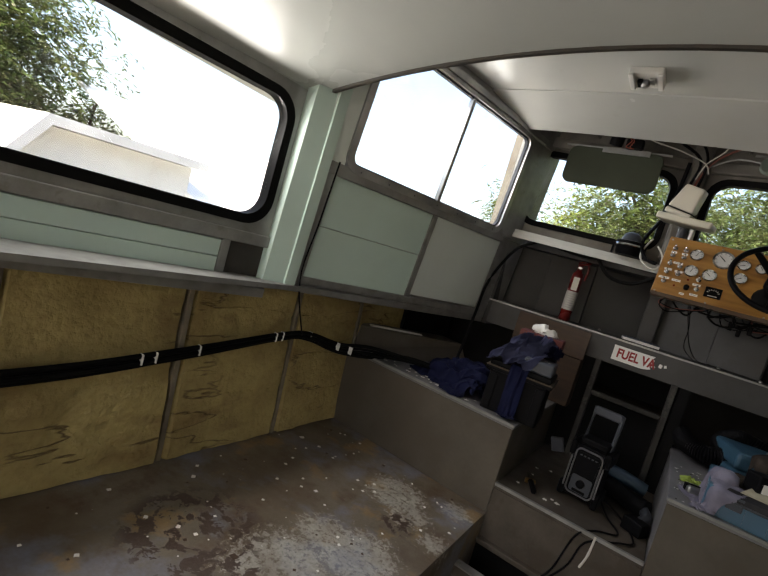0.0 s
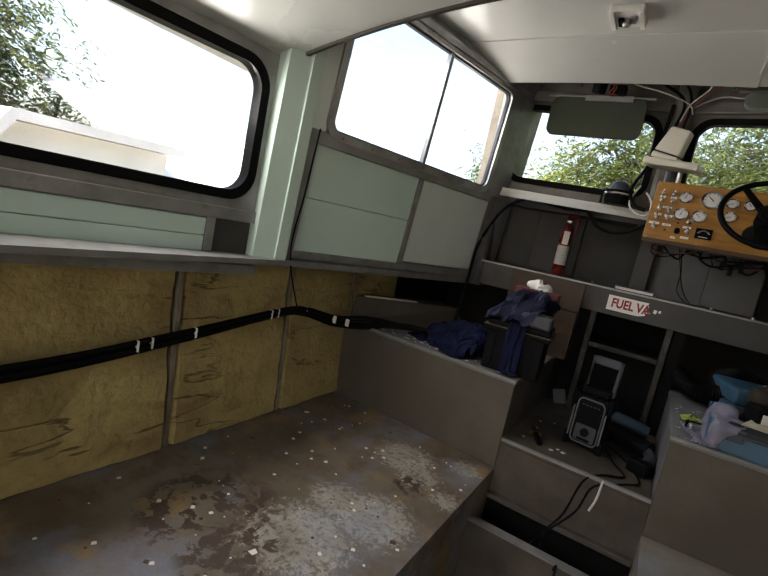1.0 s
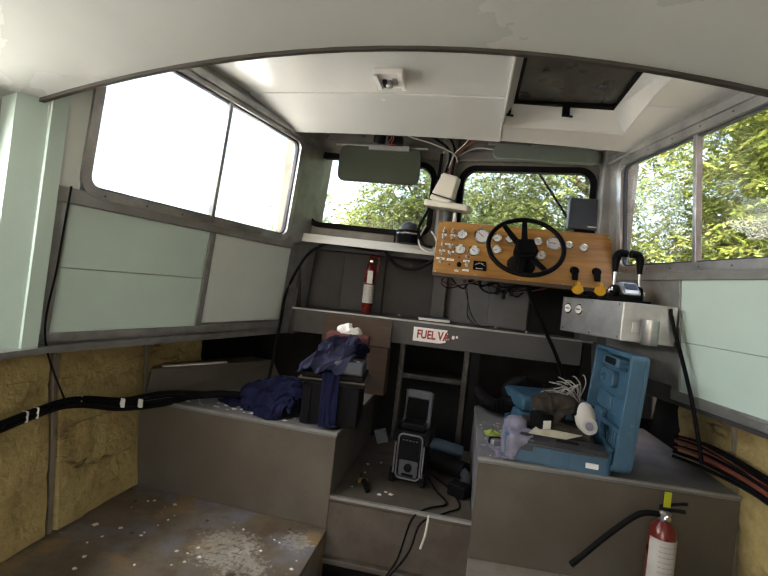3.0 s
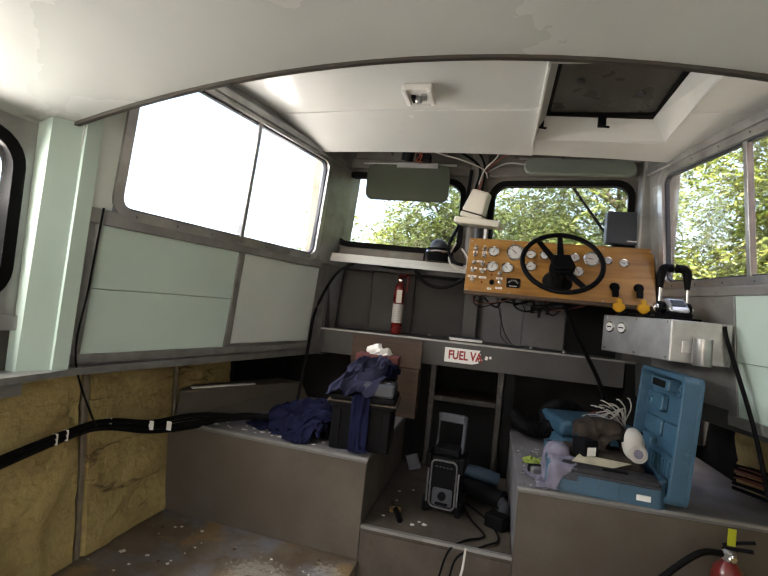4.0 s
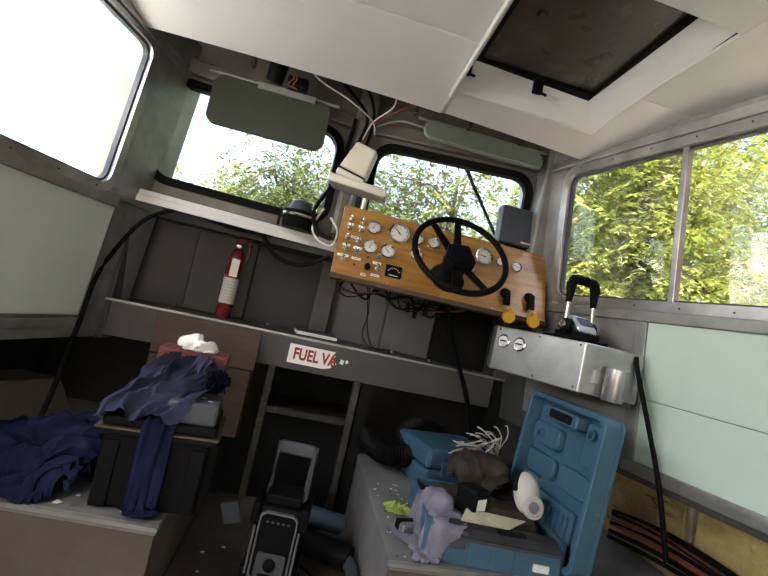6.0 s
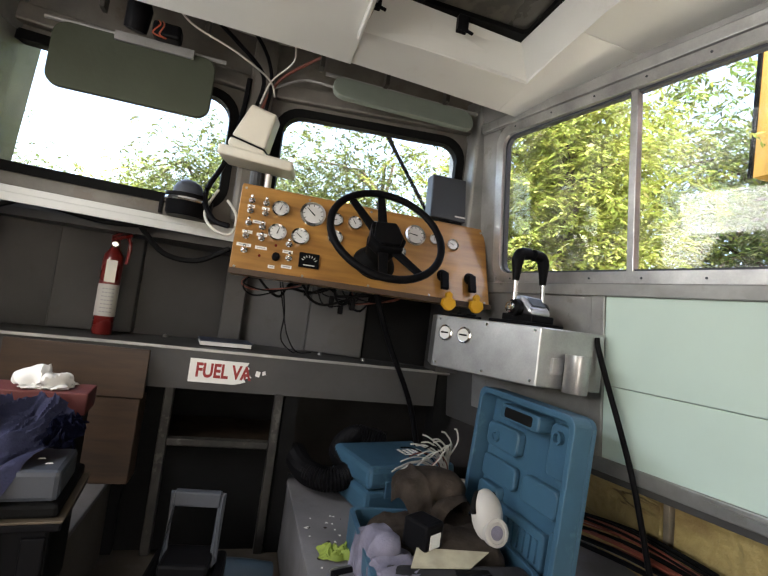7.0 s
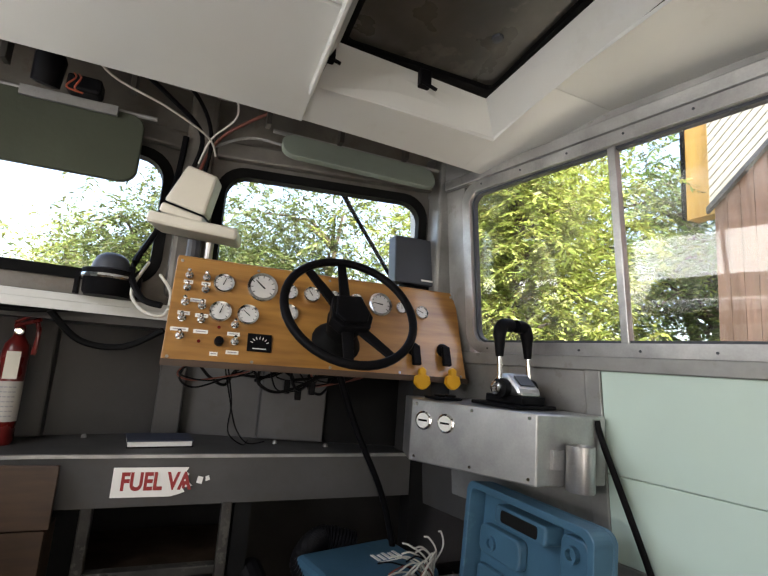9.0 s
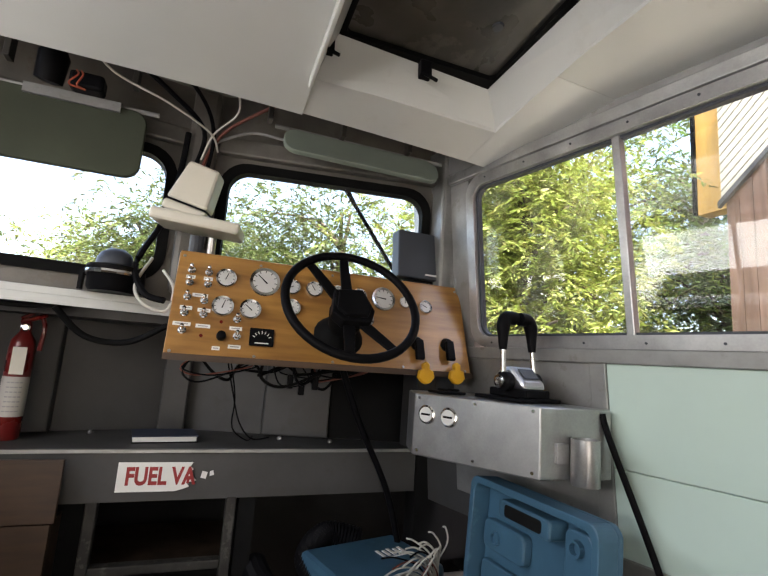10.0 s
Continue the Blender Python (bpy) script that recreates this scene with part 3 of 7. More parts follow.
# walkway step and bilge frame
STEP = material("dirty_step_paint", (0.105, 0.088, 0.070), 0.6, vary=0.2, scale=6, grain=80, bump=0.15, blotch=0.6, blotch_colour=(0.06, 0.045, 0.032), blotch_scale=7, blotch_at=0.52, spec=0.3)
st = thing("step", (0, 2.0, 0), "grey painted step up to the fore cabin", "step")
part("tread", boxed(-0.31, 0.31, 0.0, 0.95, 0.125, 0.15), STEP, st, bevel=0.004)
part("nosing", boxed(-0.31, 0.31, -0.006, 0.012, 0.140, 0.153), ALU, st, "worn bright step edge")
part("riser", boxed(-0.31, 0.31, 0.0, 0.02, -0.11, 0.125), STEP, st)
part("lower_ledge", boxed(-0.31, 0.31, -0.03, 0.03, -0.135, -0.11), STEP, st, bevel=0.004)
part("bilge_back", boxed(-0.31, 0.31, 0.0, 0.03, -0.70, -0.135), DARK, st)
pk = thing("bilge_frame", (0, 1.775, -0.45), "grey frame plank with a worn bright edge across the walkway", "frame")
part("plank", boxed(-0.31, 0.31, -0.02, 0.012, -0.25, 0.30), STEP, pk)
part("edge_strip", boxed(-0.31, 0.31, -0.024, 0.020, 0.30, 0.308), ALU, pk, "worn aluminium edge")

# ---- left side: fore cabin wall ----
ML = tumblehome(wall_frame(left_x, 2.0, 1), 1, 0.07, 1.25)
def ul(y):
    return (y - 2.0) * 1.026
wl = tagged(thing("wall_left_fore"), "pale green lined wheelhouse side with aluminium trims", "wall", kind="structure")
strip("backing", ML, ul(1.26), ul(2.95), 0.74, 1.30, -0.05, -0.012, ALU, wl)
strip("header", ML, ul(1.26), ul(2.95), 1.90, 2.06, -0.05, 0.004, ALU, wl)
strip("rear_post", ML, ul(1.26), ul(1.395), 1.30, 1.90, -0.05, 0.0, PALE, wl)
strip("front_post", ML, ul(2.60), ul(2.95), 1.30, 1.90, -0.05, 0.0, ALU, wl)
strip("panel", ML, ul(1.37), ul(2.01), 1.045, 1.265, -0.012, 0.0, MINT, wl)
strip("panel", ML, ul(1.37), ul(2.01), 0.815, 1.043, -0.012, 0.0, MINT, wl)
strip("panel", ML, ul(2.045), ul(2.66), 0.83, 1.265, -0.012, 0.0, PALE, wl)
strip("trim", ML, ul(2.01), ul(2.045), 0.81, 1.29, -0.012, 0.006, ALU, wl)
strip("trim", ML, ul(1.32), ul(1.37), 0.78, 1.31, -0.012, 0.006, ALU, wl)
strip("lower_trim", ML, ul(1.26), ul(2.75), 0.785, 0.817, -0.03, 0.010, ALU, wl)
strip("sill_trim", ML, ul(1.32), ul(2.66), 1.265, 1.318, -0.03, 0.010, ALU, wl)
strip("top_trim", ML, ul(1.40), ul(2.72), 1.90, 1.935, 0.004, 0.022, BRIGHT, wl)


def sliding_window(name, m, u0, u1, v0, v1, split, label, dirty):
    w = tagged(thing(name), label, "window", kind="structure")
    bm = bmesh.new()
    ring(bm, round_rect(u0 - 0.035, u1 + 0.035, v0 - 0.035, v1 + 0.035, 0.07), round_rect(u0, u1, v0, v1, 0.045), -0.03, 0.012, m)
    part("window_frame", bm, BRIGHT, w, smooth=True)
    bm = bmesh.new()
    ring(bm, round_rect(u0 - 0.008, u1 + 0.008, v0 - 0.008, v1 + 0.008, 0.05), round_rect(u0 + 0.008, u1 - 0.008, v0 + 0.008, v1 - 0.008, 0.04), -0.024, -0.004, m)
    part("channel", bm, GREY_PLASTIC, w)
    strip("mullion", m, split - 0.011, split + 0.011, v0, v1, -0.026, 0.002, BRIGHT, w)
    for a, b, dw in ((u0 + 0.004, split, -0.016), (split, u1 - 0.004, -0.022)):
        bm = bmesh.new()
        plate(bm, [(a, v0 + 0.004), (b, v0 + 0.004), (b, v1 - 0.004), (a, v1 - 0.004)], dw, dw + 0.003, m)
        g = part("pane", bm, GLASS_DIRTY if dirty else GLASS, w)
        g.visible_shadow = False
    for i in range(7):
        u = u0 + 0.06 + (u1 - u0 - 0.12) * i / 6
        for v in (v0 - 0.02, v1 + 0.02):
            bm = bmesh.new()
            bmesh.ops.create_cone(bm, cap_ends=True, segments=8, radius1=0.004, radius2=0.003, depth=0.004, matrix=m @ Matrix.Translation((u, v, 0.012)))
            part("screw", bm, GREY_PLASTIC, w)
    return w


sliding_window("window_1", ML, ul(1.42), ul(2.575), 1.335, 1.88, ul(2.01), "sliding side window in an aluminium frame, bright outside", False)

# pillar and aft wall on the left
pl = tagged(thing("wall_left_pillar"), "pale green wide pillar between the side windows", "wall", kind="structure")
part("core", prismed([(-1.195, 1.29, 0.76), (-1.235, 1.18, 0.76), (-1.31, 1.18, 0.76), (-1.27, 1.31, 0.76)], (0.03, 0, 1.0)), MINT, pl)
part("cover_strip", prismed([(-1.185, 1.315, 0.77), (-1.195, 1.265, 0.77), (-1.21, 1.265, 0.77), (-1.20, 1.315, 0.77)], (0.03, 0, 0.97)), MINT, pl)


def aft_left(y):
    return -1.26 + 0.12 * (y - 1.2)


def aft_right(y):
    return 1.36 - 0.12 * (y - 1.2)


def aft_wall(name, fn, inward, label):
    m = wall_frame(fn, 1.2, inward)
    w = tagged(thing(name), label, "wall", kind="structure")
    def u(y):
        return (y - 1.2) * 1.007
    strip("lower_panel", m, u(-1.0), u(1.2), 0.70, 0.94, -0.05, -0.02, ALU, w)
    strip("panel", m, u(0.30), u(0.985), 0.735, 0.83, -0.02, 0.0, MINT, w)
    strip("panel", m, u(0.30), u(0.985), 0.832, 0.895, -0.02, 0.0, MINT, w)
    strip("panel", m, u(-1.0), u(0.27), 0.735, 0.895, -0.02, 0.0, MINT, w)
    strip("post", m, u(0.985), u(1.02), 0.73, 0.94, -0.02, 0.006, ALU, w)
    strip("recess", m, u(1.02), u(1.19), 0.75, 0.90, -0.02, -0.012, RUST, w)
    strip("lower_trim", m, u(-1.0), u(1.22), 0.695, 0.735, -0.03, 0.012, ALU, w)
    strip("sill_trim", m, u(-1.0), u(1.22), 0.90, 0.945, -0.03, 0.012, ALU, w)
    strip("header", m, u(-1.0), u(1.22), 1.535, 1.80, -0.05, 0.0, AFT_WHITE, w)
    strip("header_trim", m, u(-1.0), u(1.22), 1.55, 1.60, 0.0, 0.012, ALU, w)
    strip("post", m, u(1.19), u(1.25), 0.90, 1.75, -0.05, 0.012, PALE, w)
    strip("rear_panel", m, u(-1.0), u(-0.32), 0.94, 1.54, -0.05, 0.0, PALE, w)
    win = tagged(thing("window_2" if inward > 0 else "window_4"), "wide side window with rounded corners and a dark rubber seal", "window", kind="structure")
    bm = bmesh.new()
    ring(bm, round_rect(u(-0.34), u(1.215), 0.94, 1.54, 0.02), round_rect(u(-0.26), u(1.13), 1.0, 1.475, 0.09), -0.04, 0.0, m)
    part("window_frame", bm, ALU, win, smooth=True)
    bm = bmesh.new()
    ring(bm, round_rect(u(-0.285), u(1.155), 0.975, 1.50, 0.11), round_rect(u(-0.25), u(1.12), 1.01, 1.465, 0.085), -0.045, 0.008, m)
    part("seal", bm, RUBBER, win, "black rubber seal", smooth=True)
    bm = bmesh.new()
    plate(bm, round_rect(u(-0.26), u(1.13), 1.0, 1.475, 0.085), -0.02, -0.016, m)
    part("pane", bm, GLASS, win).visible_shadow = False


aft_wall("wall_left_aft", aft_left, 1, "pale green lined aft side wall with aluminium trims")
aft_wall("wall_right_aft", aft_right, -1, "pale green lined aft side wall beside the walkway")


def hull_side(name, s, label):
    """Insulated hull below the window walls: yellow foam between ribs."""
    w = tagged(thing(name), label, "wall", kind="structure")
    part("hull_plate", prismed([(s * 1.40, -1.0, -0.1), (s * 1.40, 3.45, -0.1), (s * 1.46, 3.45, -0.1), (s * 1.46, -1.0, -0.1)], (0, 0, 1.0)), RUST, w)
    ys = [-1.0, -0.25, 0.37, 0.97, 1.57, 2.10, 2.62] + ([3.06] if s < 0 else [])
    for k, (a, b) in enumerate(zip(ys, ys[1:])):
        bm = bmesh.new()
        nu, nv = 34, 44
        rows = []
        for i in range(nu + 1):
            row = []
            for j in range(nv + 1):
                u, v = i / nu, j / nv
                y = a + 0.010 + (b - a - 0.020) * u
                z = 0.005 + 0.745 * v
                edge = min(u, 1 - u, 0.5) * (b - a) / 0.012 + 0.3
                q = noise.noise(Vector((y * 5, z * 5, s * 7))) * 0.012 + noise.noise(Vector((y * 14, z * 9, s * 3))) * 0.006
                crease = -0.008 * max(0.0, 1 - abs(noise.noise(Vector((y * 1.7 + k, z * 4.5, s + 5.0)))) * 12)
                d = 0.055 * min(1.0, edge) ** 0.5 + q + crease
                row.append(bm.verts.new((s * (1.385 - 0.05 * (y - 1.5) * 0 - d + (0.07 if s < 0 else -0.06) * (v - 0.5)), y, z)))
            rows.append(row)
        for i in range(nu):
            for j in range(nv):
                bm.faces.new((rows[i][j], rows[i + 1][j], rows[i + 1][j + 1], rows[i][j + 1]))
        part("insulation", bm, FOAM, w, smooth=True)
    for y in ys[1:-1]:
        bm = bmesh.new()
        prism(bm, [(s * (1.304 if s < 0 else 1.366), y - 0.011, 0.0), (s * (1.304 if s < 0 else 1.366), y + 0.011, 0.0), (s * 1.40, y + 0.011, 0.0), (s * 1.40, y - 0.011, 0.0)], (s * (0.055 if s < 0 else -0.075), 0, 0.755))
        part("rib", bm, RIB, w, bevel=0.003)
    bm = bmesh.new()
    q = 1.17 if s < 0 else 1.225
    prism(bm, [(s * q, -1.0, 0.755), (s * q, 1.45, 0.755), (s * (0.86 if s < 0 else 1.16), 3.0 if s < 0 else 2.2, 0.755), (s * (0.86 if s < 0 else 1.2), 3.40 if s < 0 else 2.3, 0.755), (s * 1.46, 3.40, 0.755), (s * 1.46, -1.0, 0.755)], (0, 0, 0.02))
    part("deck_shelf", bm, ALU, w)


hull_side("wall_left_hull", -1, "yellow foam insulation between stained hull ribs")
hull_side("wall_right_hull", 1, "yellow foam insulation between stained hull ribs")

# ---- right side: fore cabin wall ----
MR = tumblehome(wall_frame(right_x, 2.0, -1), -1, 0.09, 1.25)
def ur(y):
    return (y - 2.0) * 1.031
wr = tagged(thing("wall_right_fore"), "mint green lined wheelhouse side with aluminium trims", "wall", kind="structure")
strip("backing", MR, ur(1.26), ur(2.95), 0.72, 1.295, -0.05, -0.012, GREY, wr)
strip("header", MR, ur(1.26), ur(2.95), 1.90, 2.06, -0.05, 0.004, ALU, wr)
strip("rear_post", MR, ur(1.26), ur(1.50), 1.295, 1.90, -0.05, 0.0, PALE, wr)
strip("front_post", MR, ur(2.64), ur(2.95), 1.295, 1.90, -0.05, 0.0, ALU, wr)
strip("panel", MR, ur(1.475), ur(2.18), 1.0, 1.262, -0.012, 0.0, MINT, wr)
strip("panel", MR, ur(1.475), ur(2.18), 0.785, 0.9985, -0.012, 0.0, MINT, wr)
strip("panel", MR, ur(2.225), ur(2.75), 0.80, 1.262, -0.012, -0.002, ALU, wr)
strip("trim", MR, ur(2.18), ur(2.225), 0.75, 1.28, -0.012, 0.006, ALU, wr)
strip("trim", MR, ur(1.43), ur(1.475), 0.74, 1.28, -0.012, 0.006, ALU, wr)
strip("lower_trim", MR, ur(1.36), ur(2.225), 0.745, 0.787, -0.03, 0.010, ALU, wr)
strip("sill_trim", MR, ur(1.36), ur(2.80), 1.262, 1.300, -0.03, 0.014, ALU, wr)
strip("top_trim", MR, ur(1.40), ur(2.72), 1.90, 1.935, 0.004, 0.022, BRIGHT, wr)
strip("panel", MR, ur(1.20), ur(1.42), 0.775, 1.70, -0.012, 0.004, MINT, wr)
sliding_window("window_3", MR, ur(1.53), ur(2.61), 1.335, 1.865, ur(2.11), "sliding side window in an aluminium frame with dusty panes", True)

# ---- ceilings ----
def arch(x, rise):
    return rise * (1 - (x / 1.2) ** 2)


def vault(bm, x0, x1, y0, y1, z, rise, t, n=16, ya=None, drop=0.0):
    """A cambered slab; ya(x) bends its fore edge, drop lowers it."""
    rows = []
    for i in range(n + 1):
        x = x0 + (x1 - x0) * i / n
        h = z + arch(x, rise)
        ye = ya(x) if ya else y1
        rows.append([bm.verts.new(p) for p in ((x, y0, h), (x, ye, h - drop), (x, ye, h + t - drop), (x, y0, h + t))])
    for a, b in zip(rows, rows[1:]):
        for k in range(4):
            bm.faces.new((a[k], a[(k + 1) % 4], b[(k + 1) % 4], b[k]))
    bm.faces.new(rows[0])
    bm.faces.new(rows[-1][::-1])


def fore_edge(x):
    return 2.515 + 0.03 * x


bm = bmesh.new()
vault(bm, -1.16, 0.275, 1.256, 2.10, 1.955, 0.035, 0.012)
vault(bm, -0.97, 0.275, 2.104, 2.5, 1.950, 0.035, 0.012, ya=fore_edge, drop=0.055)
vault(bm, 0.275, 0.838, 1.256, 1.73, 1.955, 0.035, 0.012, 6)
vault(bm, 0.275, 0.838, 2.36, 2.5, 1.920, 0.035, 0.012, 6, ya=fore_edge, drop=0.02)
vault(bm, 0.838, 1.20, 1.256, 2.10, 1.955, 0.035, 0.012, 6)
prism(bm, [(0.838, 2.10, 1.9725), (1.07, 2.10, 1.962), (0.985, 2.545, 1.911), (0.838, 2.54, 1.918)], (0, 0, 0.012))
tagged(part("ceiling_1", bm, WHITE, bevel=0.0015), "glossy white painted wheelhouse ceiling panels with dark joints", "ceiling", kind="structure")
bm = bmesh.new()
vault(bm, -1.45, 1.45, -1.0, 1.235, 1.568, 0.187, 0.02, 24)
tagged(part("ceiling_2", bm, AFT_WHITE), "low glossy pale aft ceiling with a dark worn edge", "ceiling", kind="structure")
bm = bmesh.new()
vault(bm, -1.3, 1.3, 1.235, 1.25, 1.556, 0.19, 0.03, 24)
vault(bm, -1.3, 1.3, 1.245, 1.255, 1.58, 0.19, 0.42, 24)
tagged(part("trim_1", bm, RUST), "dark worn edge strip where the roof steps up", "trim", kind="structure")
bm = bmesh.new()
for k in range(8):
    ya2 = 1.23 + 0.24 * k
    vault(bm, left_x(ya2) - 0.03, right_x(ya2) + 0.03, ya2, ya2 + 0.24, 2.14, 0.03, 0.03)
# unseen aft overhang, added to keep the sun out of the doorway
box(bm, -1.5, 1.5, -2.3, 1.24, 1.82, 1.86)
tagged(part("roof", bm, RUST), "bare metal roof skin over the ceiling, with an added sun-blocking overhang aft", "roof", kind="structure")
# unseen aft bulkhead; its opening is placed and sized to set the light inside
bm = bmesh.new()
box(bm, -1.5, -0.75, -1.1, -1.0, -0.75, 1.86)
box(bm, 0.30, 1.5, -1.1, -1.0, -0.75, 1.86)
box(bm, -0.75, 0.30, -1.1, -1.0, 1.62, 1.86)
box(bm, -0.75, 0.30, -1.1, -1.0, -0.75, -0.42)
tagged(part("wall_back", bm, PALE), "plain pale unseen bulkhead, its open doorway aft sized for light", "wall", kind="structure")

hk = tagged(thing("hull_keel", (0, 1.2, -2.0)), "plain grey hull bottom resting on the ground", "hull", kind="structure")
part("bottom", prismed([(-1.25, -2.2, 1.24), (1.25, -2.2, 1.24), (0.18, -2.2, 0.0), (-0.18, -2.2, 0.0)], (0, 4.3, 0)), GREY, hk)


# ---- bow: bulkhead, windscreen, shelf ----
def bulk_y(x):
    return 3.33 - 0.30 * abs(x)


def both_halves():
    return ((-1, (-1.02, 0.0)), (1, (0.0, 1.02)))


wf = tagged(thing("wall_front"), "grey painted bow bulkhead with welded stiffeners", "wall", kind="structure")
for s, (x0, x1) in both_halves():
    part("plate", prismed([(x0, bulk_y(x0), 0.885), (x1, bulk_y(x1), 0.885), (x1, bulk_y(x1) + 0.03, 0.885), (x0, bulk_y(x0) + 0.03, 0.885)], (0, 0, 0.56)), GREY, wf)
for x, w in ((-0.52, 0.14), (0.465, 0.125)):
    y0, y1 = bulk_y(abs(x) - w) - 0.045, bulk_y(abs(x) + w) - 0.045
    a, b = (y0, y1) if x > 0 else (y1, y0)
    part("stiffener", prismed([(x - w, a, 0.908), (x + w, b, 0.908), (x + w, b + 0.05, 0.908), (x - w, a + 0.05, 0.908)], (0, 0, 0.475)), GREY, wf, bevel=0.006)
part("centre_post", boxed(-0.045, 0.05, 3.245, 3.325, 0.905, 1.36), GREY, wf, bevel=0.006)
# dark sheet over the bulkhead where it falls into shade
part("recess", prismed([(0.60, bulk_y(0.60) - 0.012, 0.908), (0.90, bulk_y(0.90) - 0.012, 0.908), (0.90, bulk_y(0.90) - 0.004, 0.908), (0.60, bulk_y(0.60) - 0.004, 0.908)], (0, 0, 0.46)), DARK, wf, "dark plate standing for the shaded recess")
for x, y in ((0.40, 3.10), (0.585, 3.04), (-0.25, 3.18)):
    part("bolt", lathe([(0.010, 0.0), (0.010, 0.006), (0.006, 0.012)], 8, Matrix.Translation((x, y, 0.9055))), BRIGHT, wf)
# near-black plates carry the shade below shelf and foredeck
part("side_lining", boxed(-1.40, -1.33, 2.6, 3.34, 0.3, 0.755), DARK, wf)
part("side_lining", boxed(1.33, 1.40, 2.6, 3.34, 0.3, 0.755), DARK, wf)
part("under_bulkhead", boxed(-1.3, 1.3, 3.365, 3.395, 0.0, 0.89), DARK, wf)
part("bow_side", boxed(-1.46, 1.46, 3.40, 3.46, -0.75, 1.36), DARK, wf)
part("foredeck", boxed(-1.46, 1.46, 2.97, 3.46, 1.30, 1.33), GREY, wf)
part("deck_side", boxed(-1.46, -0.86, 2.80, 3.0, 0.74, 1.33), GREY, wf)
part("deck_side", boxed(0.86, 1.46, 2.86, 3.0, 0.91, 1.33), GREY, wf)
# lower part coloured dark for the shade under the shelf
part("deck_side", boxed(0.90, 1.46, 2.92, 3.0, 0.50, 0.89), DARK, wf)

ws = tagged(thing("wall_windscreen"), "dull metal windscreen surround with two openings", "wall", kind="structure")
for s, num in ((-1, "5"), (1, "6")):
    m = frame_of((0, 2.96, 0), (1, -0.15 * s, 0), (0, -1, 0))
    k = 1.011
    a, b = (-0.86, -0.095) if s < 0 else (0.088, 0.835)
    c, d = (-1.04, 0.004) if s < 0 else (-0.004, 1.06)
    bm = bmesh.new()
    ring(bm, round_rect(c * k, d * k, 1.36, 2.16, 0.005), round_rect(a * k, b * k, 1.45, 1.885, 0.085), -0.03, 0.0, m)
    part("surround", bm, WEATHER, ws, smooth=True)
    win = tagged(thing("window_" + num), "windscreen pane with rounded corners in a black rubber seal", "window", kind="structure")
    bm = bmesh.new()
    ring(bm, round_rect(a * k - 0.022, b * k + 0.022, 1.428, 1.907, 0.10), round_rect(a * k + 0.012, b * k - 0.012, 1.462, 1.873, 0.075), -0.035, 0.012, m)
    part("seal", bm, RUBBER, win, "black rubber seal", smooth=True)
    bm = bmesh.new()
    plate(bm, round_rect(a * k, b * k, 1.45, 1.885, 0.08), -0.016, -0.012, m)
    part("pane", bm, GLASS, win).visible_shadow = False
    bm = bmesh.new()
    plate(bm, round_rect(c * k + 0.06, d * k - 0.03, 1.925, 1.99, 0.01), 0.0, 0.035, m)
    part("header_rail", bm, WEATHER, ws, bevel=0.008)
part("middle_post", boxed(-0.05, 0.045, 2.89, 2.95, 1.40, 2.14), WEATHER, ws, bevel=0.02)
for x, y in ((-0.92, 2.79), (0.91, 2.78)):
    part("corner_post", boxed(x - 0.05, x + 0.05, y - 0.05, y + 0.05, 1.33, 2.10), ALU, ws, bevel=0.012)

lg = tagged(thing("windscreen_ledge"), "white painted ledge beneath the windscreen", "ledge", kind="structure")
for s, (x0, x1) in (( -1, (-0.94, 0.0)), (1, (0.0, 0.97))):
    def fy(x):
        return 2.93 - 0.20 * abs(x)
    loop = [(x0, fy(x0), 1.352), (x1, fy(x1), 1.352), (x1, 3.03 - 0.19 * abs(x1), 1.352), (x0, 3.03 - 0.19 * abs(x0), 1.352)]
    part("top", prismed(loop, (0, 0, 0.024)), WHITE, lg, bevel=0.003)
    part("lip", prismed([(x0, fy(x0) - 0.004, 1.325), (x1, fy(x1) - 0.004, 1.325), (x1, fy(x1) + 0.012, 1.325), (x0, fy(x0) + 0.012, 1.325)], (0, 0, 0.027)), WHITE, lg)

# shelf below the bulkhead
def shelf_y(x):
    return 2.88 + 0.03 * x - 0.10 * max(0.0, -x - 0.35)


sh = tagged(thing("front_shelf", (0, 2.8, 0.905)), "grey metal shelf with a deep front apron and worn bright edge", "shelf")
xs = [-0.98 + 1.98 * i / 18 for i in range(19)]
loop = [(x, shelf_y(x), 0.0) for x in xs] + [(x, bulk_y(x) + 0.01, 0.0) for x in xs[::-1]]
bm = prismed(loop, (0, 0, -0.012))
bm.transform(Matrix.Translation((0, -2.8, 0)))
part("top", bm, GREY, sh)
loop = [(x, shelf_y(x) - 2.8, -0.004) for x in xs if x < 0.96] + [(x, shelf_y(x) - 2.792, -0.004) for x in xs[::-1] if x < 0.96]
part("apron", prismed(loop, (0, 0, -0.145)), GREY, sh)
loop = [(x, shelf_y(x) - 2.805, 0.003) for x in xs] + [(x, shelf_y(x) - 2.788, 0.003) for x in xs[::-1]]
part("edge", prismed(loop, (0, 0, -0.010)), ALU, sh, "scuffed bright metal edge")

